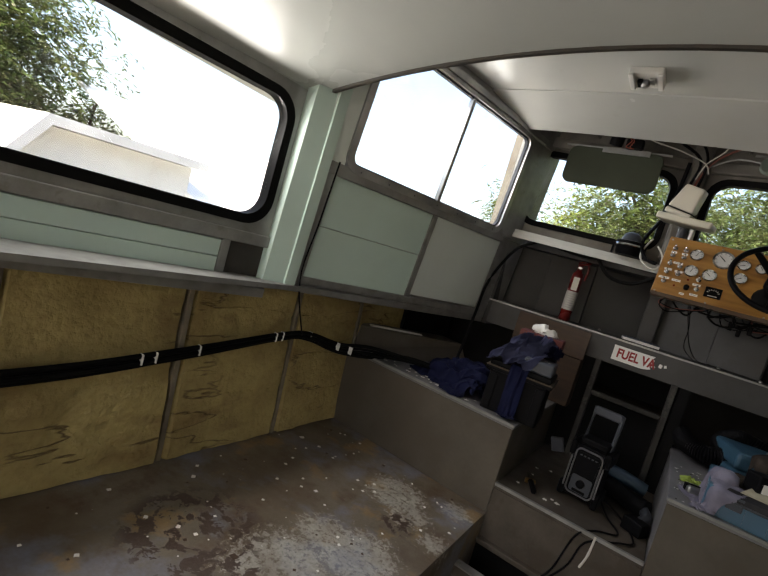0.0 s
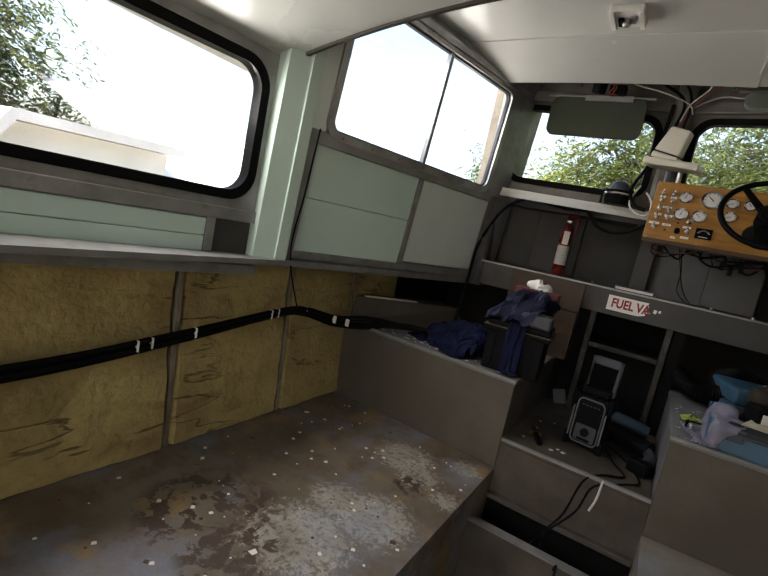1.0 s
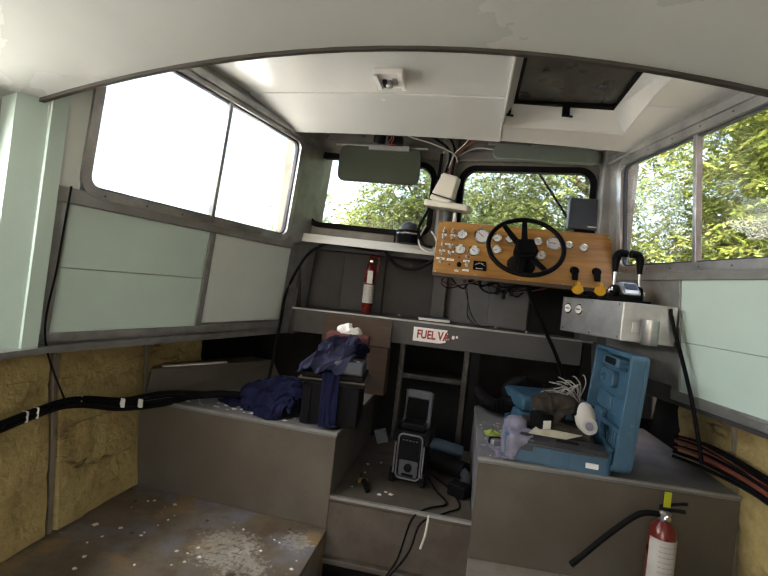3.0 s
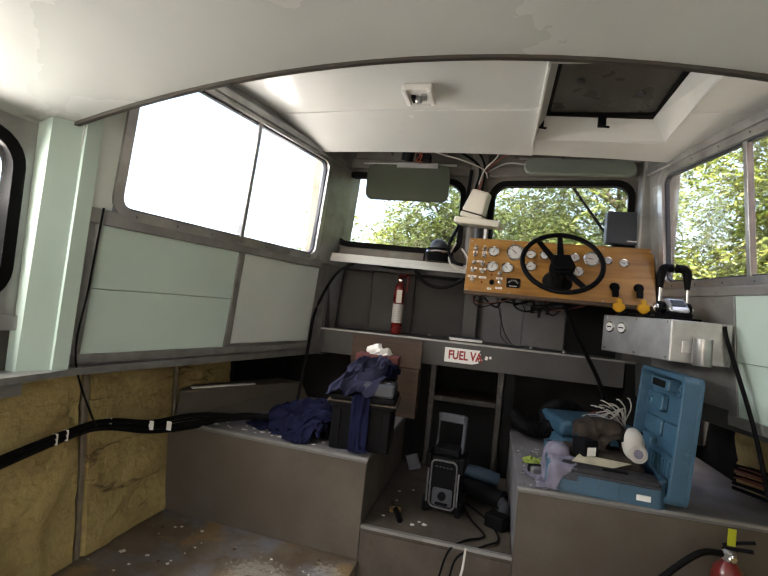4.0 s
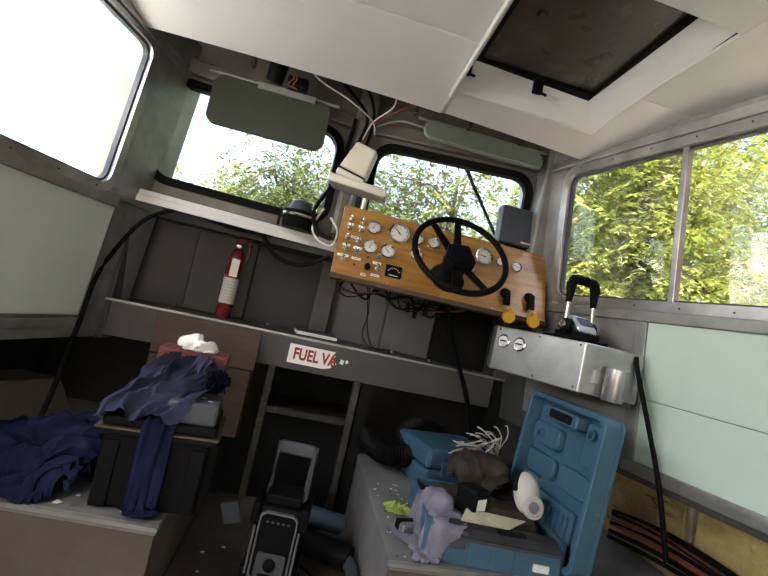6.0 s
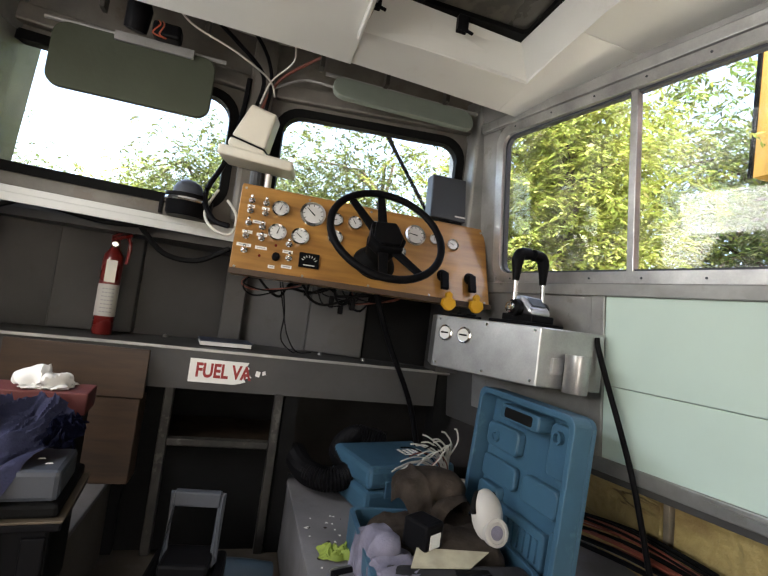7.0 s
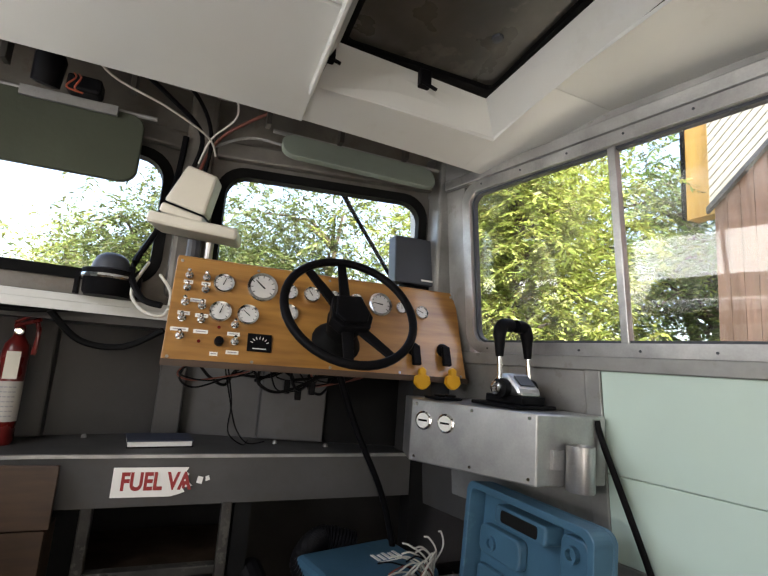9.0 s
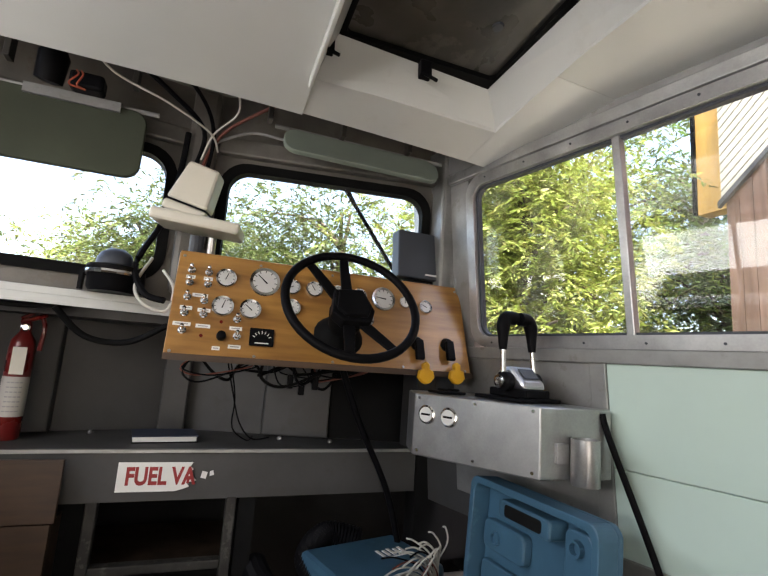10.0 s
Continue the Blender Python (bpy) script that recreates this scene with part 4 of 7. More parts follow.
sg = tagged(thing("fuel_sign", (-0.108, shelf_y(0) - 0.006, 0.828)), "torn white sign with red lettering on the shelf apron", "sign")
jag = [(0, -0.043), (0.165, -0.043), (0.19, -0.036), (0.205, -0.03), (0.197, -0.018), (0.225, -0.012), (0.212, 0.0), (0.20, 0.008), (0.213, 0.022), (0.203, 0.030), (0.21, 0.043), (0, 0.043)]
mf = Matrix(((1, 0, 0, 0), (0, 0, -1, 0), (0, 1, 0, 0), (0, 0, 0, 1)))
bm = bmesh.new()
plate(bm, jag, 0.0, 0.002, mf)
part("sheet", bm, PAPER, sg)
bm = bmesh.new()
plate(bm, [(0.236, -0.004), (0.252, -0.008), (0.256, 0.012), (0.24, 0.016)], 0.0, 0.002, mf)
plate(bm, [(0.263, 0.0), (0.276, 0.004), (0.272, 0.018), (0.262, 0.014)], 0.0, 0.002, mf)
part("scraps", bm, PAPER, sg)
lettering("letters", "FUEL VA", 0.062, RED_INK, Matrix.Translation((0.022, -0.0026, 0.0)) @ mf @ Matrix.Diagonal((0.86, 1.15, 1, 1)), sg)
bm = bmesh.new()
plate(bm, [(0.196, -0.02), (0.204, -0.02), (0.204, 0.0), (0.196, 0.004)], 0.002, 0.003, mf)
part("letter_scrap", bm, RED_INK, sg)

bk = tagged(thing("book", (-0.095, 2.985, 0.9055), turn=radians(8)), "dark blue bound book lying flat on the shelf", "book")
part("cover", boxed(0, 0.205, 0, 0.15, 0.020, 0.024), material("navy_cover", (0.03, 0.04, 0.075), 0.5, bump=0.1), bk)
part("page_block", boxed(0.003, 0.20, 0.004, 0.147, 0.004, 0.020), PAPER, bk)
part("back_cover", boxed(0, 0.205, 0, 0.15, 0.0, 0.004), BLACK, bk)

# opening under the shelf and its frame
of = tagged(thing("cuddy_opening"), "dark opening under the shelf with a grey metal frame", "opening", kind="structure")
FRAME = material("chipped_frame_paint", (0.045, 0.042, 0.037), 0.55, vary=0.25, scale=14, bump=0.2, blotch=0.6, blotch_colour=(0.085, 0.08, 0.07), blotch_scale=22, blotch_at=0.56, spec=0.3)
for x in (-0.165, 0.232):
    part("post", boxed(x - 0.016, x + 0.016, 2.885, 2.925, 0.15, 0.76), FRAME, of, bevel=0.004)
part("sill", boxed(-0.149, 0.216, 2.885, 2.925, 0.545, 0.572), FRAME, of, bevel=0.004)
# plates round the opening coloured near black for its shade
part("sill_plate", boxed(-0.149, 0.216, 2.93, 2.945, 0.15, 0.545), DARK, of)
# brown floor, darkened in colour for the dim inside
part("inner_floor", boxed(-0.27, 0.255, 2.946, 3.3, 0.54, 0.556), material("dim_cuddy_floor", (0.05, 0.032, 0.02), 0.8, vary=0.25, scale=9, spec=0.1), of)
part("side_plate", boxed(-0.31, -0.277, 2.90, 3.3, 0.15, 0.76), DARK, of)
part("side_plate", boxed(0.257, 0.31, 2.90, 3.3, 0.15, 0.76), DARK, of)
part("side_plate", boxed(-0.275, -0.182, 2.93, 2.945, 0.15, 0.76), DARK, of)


def locker(name, s, label):
    k = thing(name, (0, 2.0, 0), label, "locker")
    x0, x1 = 0.312, 1.33
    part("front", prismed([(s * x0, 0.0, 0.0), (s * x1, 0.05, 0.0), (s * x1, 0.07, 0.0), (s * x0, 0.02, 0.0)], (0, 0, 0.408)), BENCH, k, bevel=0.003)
    # starboard side faces the port windows, so it takes the lit tone
    part("side", prismed([(s * x0, 0.022, 0.0), (s * x0, 0.92, 0.0), (s * (x0 + 0.02), 0.92, 0.0), (s * (x0 + 0.02), 0.022, 0.0)], (0, 0, 0.408)), LOCKER_LIT if s > 0 else BENCH, k)
    part("top", prismed([(s * (x0 - 0.004), -0.006, 0.408), (s * x1, 0.045, 0.408), (s * 1.30, 0.98, 0.408), (s * (x0 - 0.004), 0.98, 0.408)], (0, 0, 0.02)), LOCKER_LIT, k, bevel=0.004)
    part("edge", prismed([(s * (x0 - 0.006), -0.010, 0.420), (s * x1, 0.041, 0.420), (s * x1, 0.056, 0.420), (s * (x0 - 0.006), 0.006, 0.420)], (0, 0, 0.011)), ALU, k, "worn bright top edge")
    return k


locker("locker", -1, "taupe painted locker box with a worn metal edge")
locker("locker", 1, "taupe painted locker box holding an open tool case")
sr = tagged(thing("hull_stringer", (-1.1, 2.3, 0.43)), "sloping board along the hull with a flaking white strip", "board")
part("board", prismed([(-0.20, -0.25, 0.0), (0.24, 0.42, 0.0), (0.15, 0.46, 0.12), (-0.22, -0.20, 0.12)], (-0.02, 0.02, 0.0)), BENCH, sr)
part("cap", prismed([(-0.22, -0.21, 0.12), (0.15, 0.45, 0.12), (0.0, 0.46, 0.125), (-0.27, -0.10, 0.125)], (0, 0, 0.012)), BENCH, sr)
part("strip", prismed([(-0.19, -0.15, 0.1365), (-0.01, 0.17, 0.1365), (-0.035, 0.185, 0.1365), (-0.215, -0.13, 0.1365)], (0, 0, 0.006)), PAPER, sr, "flaking white strip")
pb = tagged(thing("plywood_cabinet", (-0.45, 2.72, 0.43)), "old brown plywood cabinet front under the shelf", "cabinet")
part("upper_board", boxed(-0.22, 0.215, 0.085, 0.099, 0.295, 0.462), PLY, pb, bevel=0.002)
part("lower_board", boxed(-0.22, 0.205, 0.092, 0.107, 0.0, 0.29), PLY, pb, bevel=0.002)
part("side_board", boxed(0.19, 0.205, 0.108, 0.4, 0.0, 0.29), PLY, pb)

# ---- overhead: hatch, lamp, visors, wiring ----
ht = tagged(thing("roof_hatch", (0.552, 2.045, 1.972)), "dark tinted roof hatch with a white coaming and black latch", "hatch")
ht.scale = (0.93, 1.0, 0.85)
ht.rotation_euler = (radians(-4), 0, 0)
for a in (((-0.30, -0.318, 0.0), (0.31, -0.318, 0.0), (0.25, -0.26, 0.09), (-0.26, -0.26, 0.09)), ((-0.30, 0.318, 0.0), (0.31, 0.318, 0.0), (0.23, 0.25, 0.09), (-0.26, 0.22, 0.09)),
          ((-0.30, -0.318, 0.0), (-0.30, 0.318, 0.0), (-0.26, 0.22, 0.09), (-0.26, -0.26, 0.09)), ((0.31, -0.318, 0.0), (0.31, 0.318, 0.0), (0.23, 0.25, 0.09), (0.25, -0.26, 0.09))):
    part("coaming", prismed([Vector(p) for p in a], (0, 0, 0.012)), WHITE, ht)
part("lid", boxed(-0.29, 0.28, -0.29, 0.28, 0.105, 0.12), material("smoked_acrylic", (0.075, 0.072, 0.062), 0.3, vary=0.2, scale=9, bump=0.1, blotch=0.5, blotch_colour=(0.13, 0.12, 0.10), blotch_scale=8), ht, "dusty smoked acrylic lid")
bm = bmesh.new()
I3 = Matrix.Identity(4)
ring(bm, round_rect(-0.27, 0.26, -0.27, 0.26, 0.02), round_rect(-0.245, 0.225, -0.245, 0.215, 0.02), 0.088, 0.105, I3)
part("gasket", bm, RUBBER, ht, "black rubber gasket")
part("rim_bead", boxed(-0.312, -0.30, -0.33, 0.33, -0.028, 0.004), WHITE, ht, bevel=0.003)
for x, y in ((0.0, 0.225), (-0.285, 0.24)):
    lt = part("latch", boxed(x - 0.018, x + 0.018, y - 0.012, y + 0.012, 0.03, 0.088), BLACK, ht, "black latch", bevel=0.004)
    bm = bmesh.new()
    sweep(bm, [(x - 0.02, y - 0.02, 0.03), (x, y - 0.025, 0.018), (x + 0.03, y - 0.015, 0.02)], 0.006, 6)
    part("lever", bm, BLACK, lt)
for x, y in ((-0.15, -0.05), (0.12, 0.05)):
    part("stud", lathe([(0.014, -0.006), (0.016, 0.0), (0.012, 0.004)], 10, Matrix.Translation((x, y, 0.100))), GREY_PLASTIC, ht)

lp = tagged(thing("cabin_lamp", (-0.225, 1.925, 1.978)), "white plastic cabin lamp with its cover missing", "lamp")
part("base", boxed(-0.062, 0.062, -0.068, 0.068, -0.014, 0.012), PAPER, lp, bevel=0.005)
part("rim", boxed(-0.062, -0.042, -0.068, 0.068, -0.024, -0.014), PAPER, lp, bevel=0.003)
part("rim", boxed(0.042, 0.062, -0.068, 0.068, -0.024, -0.014), PAPER, lp, bevel=0.003)
part("socket", lathe([(0.014, 0.0), (0.016, -0.02), (0.010, -0.028)], 12, Matrix.Translation((0.0, 0.0, -0.014))), BRIGHT, lp, "metal bulb socket")
part("clip", boxed(-0.03, -0.012, -0.02, 0.03, -0.028, -0.014), BLACK, lp)
part("clip", boxed(0.014, 0.032, -0.03, 0.01, -0.026, -0.014), BRIGHT, lp)


def visor(name, a, b, z0, z1, y, lean, mat, label):
    v = tagged(thing(name, ((a + b) / 2, y, z1)), label, "sun visor")
    m = frame_of((0, 0, 0), (1, 0, 0), (0, -math.cos(lean), math.sin(lean)))
    h, w = z1 - z0, (b - a) / 2
    bm = bmesh.new()
    loop = round_rect(-w, w, -h, 0.0, 0.045, 5)
    plate(bm, loop, -0.01, 0.01, m)
    part("board", bm, mat, v, bevel=0.004)
    bm = bmesh.new()
    sweep(bm, [(-w - 0.03, 0.0, 0.004), (w + 0.03, 0.0, 0.004)], 0.007, 8)
    part("rod", bm, ALU, v)
    return v


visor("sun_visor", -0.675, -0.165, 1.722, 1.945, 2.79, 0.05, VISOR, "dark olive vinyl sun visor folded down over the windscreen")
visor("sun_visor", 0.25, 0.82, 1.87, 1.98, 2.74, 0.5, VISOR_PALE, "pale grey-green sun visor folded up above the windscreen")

wm = tagged(thing("wiper_motor", (-0.37, 2.73, 1.99)), "black wiper motor with loose orange wires", "motor")
part("housing", lathe([(0.02, -0.05), (0.036, -0.045), (0.04, 0.03), (0.03, 0.05)], 16, pose(-0.05, 0, 0.01, 20, 10, 0)), BLACK, wm, smooth=True)
part("gearbox", boxed(0.0, 0.09, -0.025, 0.03, -0.045, 0.005), BLACK, wm, bevel=0.01)
part("bracket", boxed(-0.12, 0.13, 0.03, 0.04, -0.07, -0.04), ALU, wm)
for k in range(2):
    part("wire", tube([(0.02 + 0.012 * k, -0.03, 0.0), (0.03 + 0.012 * k, -0.045, -0.02), (0.01 + 0.02 * k, -0.04, -0.05), (0.05, -0.03, -0.055)], 0.0025, 6), ORANGE, wm)

wp = tagged(thing("windscreen_wiper", (0.54, 2.965, 1.90)), "black windscreen wiper arm across the pane outside", "wiper")
part("arm", tube([(0.0, 0.0, 0.0), (0.14, -0.01, -0.19), (0.29, -0.03, -0.40)], 0.008, 8), BLACK, wp)
part("blade", tube([(-0.02, -0.012, 0.04), (0.09, -0.012, -0.13)], 0.005, 6), RUBBER, wp)

rng = random.Random(7)
for k, (pts, r, mat, lab) in enumerate((
    ([(-0.30, 2.55, 2.015), (-0.24, 2.62, 1.97), (-0.10, 2.70, 1.955), (0.02, 2.80, 1.935), (0.05, 2.86, 1.90)], 0.0035, WHITE_CABLE, "white loose cable under the roof"),
    ([(0.08, 2.62, 2.04), (0.10, 2.74, 2.0), (0.03, 2.82, 1.94), (0.0, 2.86, 1.86)], 0.0032, WHITE_CABLE, "white loose cable under the roof"),
    ([(0.03, 2.87, 1.93), (0.15, 2.84, 1.985), (0.28, 2.80, 1.97), (0.42, 2.80, 1.985)], 0.005, ALU, "grey cable loom above the windscreen"),
    ([(-0.25, 2.6, 2.05), (-0.10, 2.72, 2.0), (0.0, 2.83, 1.95), (-0.02, 2.88, 1.82), (-0.03, 2.87, 1.70)], 0.008, BLACK, "black cable down the middle post"),
    ([(-0.15, 2.58, 2.07), (-0.02, 2.72, 2.02), (0.03, 2.84, 1.95), (0.02, 2.88, 1.80), (0.03, 2.86, 1.68)], 0.007, BLACK, "black cable down the middle post"),
    ([(0.30, 2.62, 2.06), (0.16, 2.76, 2.02), (0.05, 2.85, 1.95), (0.0, 2.875, 1.80), (0.01, 2.86, 1.66)], 0.006, RED_CABLE, "brown cable down the middle post"),
    ([(-0.05, 2.87, 1.95), (-0.06, 2.88, 1.80), (-0.09, 2.86, 1.62), (-0.14, 2.82, 1.47), (-0.10, 2.78, 1.38), (-0.04, 2.76, 1.36)], 0.010, BLACK, "thick black cable beside the dash"),
    ([(-0.10, 2.85, 1.50), (-0.13, 2.80, 1.40), (-0.09, 2.755, 1.34), (-0.03, 2.75, 1.33), (-0.02, 2.77, 1.40), (-0.06, 2.82, 1.46)], 0.005, WHITE_CABLE, "white coiled cable beside the dash"),
    ([(0.50, 2.85, 2.02), (0.58, 2.79, 1.99), (0.66, 2.84, 2.01), (0.76, 2.80, 1.985)], 0.007, BLACK, "black cable above the windscreen"),
    ([(0.93, 2.68, 1.96), (0.935, 2.71, 1.75), (0.93, 2.72, 1.50), (0.94, 2.70, 1.28)], 0.008, ALU, "grey conduit down the corner post"),
    ([(-0.70, 2.80, 1.33), (-0.80, 2.74, 1.24), (-0.88, 2.68, 1.02), (-0.87, 2.60, 0.83), (-0.83, 2.45, 0.62), (-0.78, 2.28, 0.50)], 0.009, RUBBER, "black hose hanging from the ledge"),
    ([(-0.34, 2.86, 1.32), (-0.26, 2.90, 1.24), (-0.14, 2.90, 1.23), (-0.03, 2.86, 1.29)], 0.010, RUBBER, "black cable sagging under the ledge"),
    ([(-0.62, 2.83, 1.335), (-0.45, 2.86, 1.315), (-0.30, 2.88, 1.33)], 0.008, RUBBER, "black cable under the ledge"),
    ([(-1.150, 1.345, 1.32), (-1.172, 1.345, 1.05), (-1.190, 1.345, 0.80), (-1.245, 1.52, 0.53)], 0.0035, BLACK, "thin black wire down the side wall"))):
    o = part("cable", tube(pts, r, 7), mat, smooth=True)
    tagged(o, lab, "cable", "loose cabin wiring")
for x in (-0.52, -0.2, 0.2, 0.45, 0.7):
    o = part("roof_bracket", boxed(x - 0.008, x + 0.008, 2.70, 2.74, 1.985, 2.15), RUST, bevel=0.002)
    tagged(o, "rusty metal bracket hanging from the roof skin", "bracket", "roof brackets")

cp = tagged(thing("compass", (-0.20, 2.85, 1.3765)), "black marine compass with a clear dome on the ledge", "compass")
cp.scale = (1.18, 1.18, 1.12)
part("body", lathe([(0.052, 0.0), (0.058, 0.01), (0.06, 0.05), (0.064, 0.055), (0.064, 0.07), (0.05, 0.074)], 24), BLACK, cp, smooth=True)
part("dome", lathe([(0.046, 0.074), (0.044, 0.09), (0.036, 0.108), (0.02, 0.120), (0.004, 0.123)], 20), GREY_PLASTIC, cp, "grey domed compass glass", smooth=True)
part("collar", lathe([(0.066, 0.045), (0.068, 0.05), (0.066, 0.056)], 24), CHROME, cp)
part("bracket", boxed(-0.075, -0.066, -0.012, 0.012, 0.0, 0.06), BLACK, cp)
part("bracket", boxed(0.066, 0.075, -0.012, 0.012, 0.0, 0.06), BLACK, cp)

tm = tagged(thing("display_mount", (0.025, 2.80, 1.512)), "beige plastic instrument on a tray above the dash", "instrument")
part("post", tube([(0.0, 0.02, -0.02), (0.0, 0.0, 0.07)], 0.022, 12), GREY_PLASTIC, tm)
part("post", tube([(0.045, 0.02, -0.02), (0.045, 0.0, 0.07)], 0.014, 12), BRIGHT, tm)
part("tray", boxed(-0.125, 0.135, -0.11, 0.07, 0.0, 0.036, m=pose(0, 0, 0.082, 4, 5, -8)), BEIGE, tm, bevel=0.009)
HEAD = pose(-0.035, 0.0, 0.121, 6, 15, -8)
part("head_foot", boxed(-0.068, 0.062, -0.075, 0.045, 0.0, 0.030, m=HEAD), BEIGE, tm, bevel=0.008)
part("gap", boxed(-0.064, 0.058, -0.071, 0.041, 0.030, 0.036, m=HEAD), BLACK, tm)
bm = prismed([(-0.066, -0.073, 0.036), (0.060, -0.073, 0.036), (0.050, -0.060, 0.168), (-0.046, -0.060, 0.168)], (0, 0.105, 0.0))
bm.transform(HEAD)
part("head", bm, BEIGE, tm, bevel=0.009)

# ---- dashboard ----
MD = frame_of((-0.008, 2.612, 1.203), (1, 0, 0), (0, -0.943, 0.333))
db = tagged(thing("dashboard", (-0.008, 2.612, 1.203)), "varnished wooden dashboard full of gauges and switches", "dashboard")
db.scale = (0.97, 1.0, 1.0)
DL = Matrix.Translation((0.008, -2.612, -1.203)) @ MD


def on_dash(name, bm, mat, parent=None, label="", smooth=False, bevel=0.0):
    bm.transform(DL)
    return part(name, bm, mat, parent or db, label, smooth, bevel)


def flat(u0, u1, v0, v1, w0, w1):
    return boxed(u0, u1, v0, v1, w0, w1)


on_dash("panel", flat(-0.005, 0.975, 0.0, 0.325, -0.02, 0.0), TEAK, bevel=0.003)
part("underside", boxed(0.0, 0.97, 0.01, 0.16, -0.012, 0.004), TEAK, db)
part("top_board", boxed(-0.003, 0.973, 0.112, 0.22, 0.298, 0.312), TEAK, db, bevel=0.003)
part("end_board", prismed([(0.0, 0.02, 0.0), (0.0, 0.16, 0.0), (0.0, 0.22, 0.298), (0.0, 0.125, 0.298)], (0.014, 0, 0)), TEAK, db)
part("end_board", prismed([(0.955, 0.02, 0.0), (0.955, 0.16, 0.0), (0.955, 0.22, 0.298), (0.955, 0.125, 0.298)], (0.014, 0, 0)), TEAK, db)
part("edge_strip", boxed(-0.005, 0.975, -0.012, -0.002, -0.012, 0.006), PLY, db)
FACE = material("gauge_face", (0.62, 0.62, 0.60), 0.4, vary=0.04, bump=0.0)
gauges = ((0.138, 0.250, 0.024), (0.256, 0.254, 0.037), (0.342, 0.248, 0.021), (0.416, 0.249, 0.021), (0.495, 0.246, 0.020), (0.573, 0.246, 0.020), (0.661, 0.245, 0.033),
          (0.743, 0.242, 0.017), (0.822, 0.233, 0.019), (0.137, 0.157, 0.025), (0.218, 0.156, 0.025), (0.344, 0.176, 0.022), (0.593, 0.164, 0.022))
for k, (u, v, r) in enumerate(gauges):
    r = r * 1.3
    at = Matrix.Translation((u, v, 0))
    g = on_dash("gauge", lathe([(r, 0.0), (r * 1.03, 0.006), (r * 0.98, 0.010), (r * 0.80, 0.008), (r * 0.78, 0.005), (r * 0.5, 0.0045)], 28, at), CHROME, None, "chrome-rimmed round gauge", smooth=True)
    on_dash("dial", lathe([(r * 0.79, 0.0050), (r * 0.785, 0.0070)], 24, at), FACE, g)
    bm = bmesh.new()
    a = radians(70 + 67 * k % 150)
    d, n2 = Vector((math.cos(a), math.sin(a), 0)), Vector((-math.sin(a), math.cos(a), 0))
    prism(bm, [Vector((u, v, 0.0078)) + d * r * x + n2 * r * y for x, y in ((-0.2, 0.05), (0.65, 0.02), (0.65, -0.02), (-0.2, -0.05))], (0, 0, 0.001))
    for i in range(9):
        b = radians(-40 + 32 * i)
        e, f2 = Vector((math.cos(b), math.sin(b), 0)), Vector((-math.sin(b), math.cos(b), 0))
        prism(bm, [Vector((u, v, 0.0077)) + e * r * x + f2 * r * y for x, y in ((0.62, 0.025), (0.78, 0.025), (0.78, -0.025), (0.62, -0.025))], (0, 0, 0.0005))
    on_dash("needle", bm, BLACK, g)
switches = ((0.036, 0.264), (0.086, 0.263), (0.035, 0.223), (0.087, 0.223), (0.035, 0.176), (0.083, 0.169), (0.033, 0.126), (0.086, 0.126), (0.182, 0.120), (0.034, 0.073), (0.186, 0.068))
for k, (u, v) in enumerate(switches):
    s = on_dash("switch", lathe([(0.0115, 0.0), (0.0115, 0.005), (0.008, 0.006), (0.0075, 0.016)], 14, Matrix.Translation((u, v, 0))), CHROME, None, "chrome toggle switch", smooth=True)
    on_dash("lever", lathe([(0.004, 0.0), (0.006, 0.014), (0.004, 0.017)], 10, Matrix.Translation((u, v, 0.014)) @ Matrix.Rotation(radians(-25), 4, "X")), CHROME, s, smooth=True)
for u, v, w in ((0.07, 0.186, 0.022), (0.036, 0.143, 0.017), (0.086, 0.140, 0.018), (0.031, 0.093, 0.024), (0.089, 0.091, 0.020), (0.181, 0.092, 0.018), (0.131, 0.028, 0.011), (0.182, 0.036, 0.018), (0.036, 0.243, 0.013), (0.086, 0.243, 0.013)):
    lb = on_dash("label_strip", flat(u - w, u + w, v - 0.0055, v + 0.0055, 0.0, 0.0015), PAPER, None, "small white label strip")
    on_dash("print", flat(u - w * 0.7, u + w * 0.7, v - 0.0015, v + 0.0015, 0.0015, 0.002), GREY_INK, lb)
on_dash("knob", lathe([(0.013, 0.0), (0.014, 0.008), (0.012, 0.018), (0.008, 0.02)], 16, Matrix.Translation((0.142, 0.064, 0))), BLACK, None, "black knob", smooth=True)
for u, v in ((0.138, 0.109), (0.087, 0.062)):
    on_dash("lamp_hole", lathe([(0.005, 0.0), (0.005, 0.002)], 10, Matrix.Translation((u, v, 0))), RED, None, "small red indicator")
bx = on_dash("meter", flat(0.222, 0.294, 0.043, 0.098, 0.0, 0.008), BLACK, None, "black square meter", bevel=0.003)
bm = bmesh.new()
for i in range(7):
    a = radians(25 + 130 * i / 6)
    box(bm, -0.001, 0.001, -0.004, 0.004, 0.008, 0.009, m=Matrix.Translation((0.258 + 0.026 * math.cos(a), 0.06 + 0.024 * math.sin(a), 0)) @ Matrix.Rotation(a - math.pi / 2, 4, "Z"))
box(bm, 0.238, 0.278, 0.049, 0.052, 0.008, 0.009)
on_dash("scale", bm, PAPER, bx)
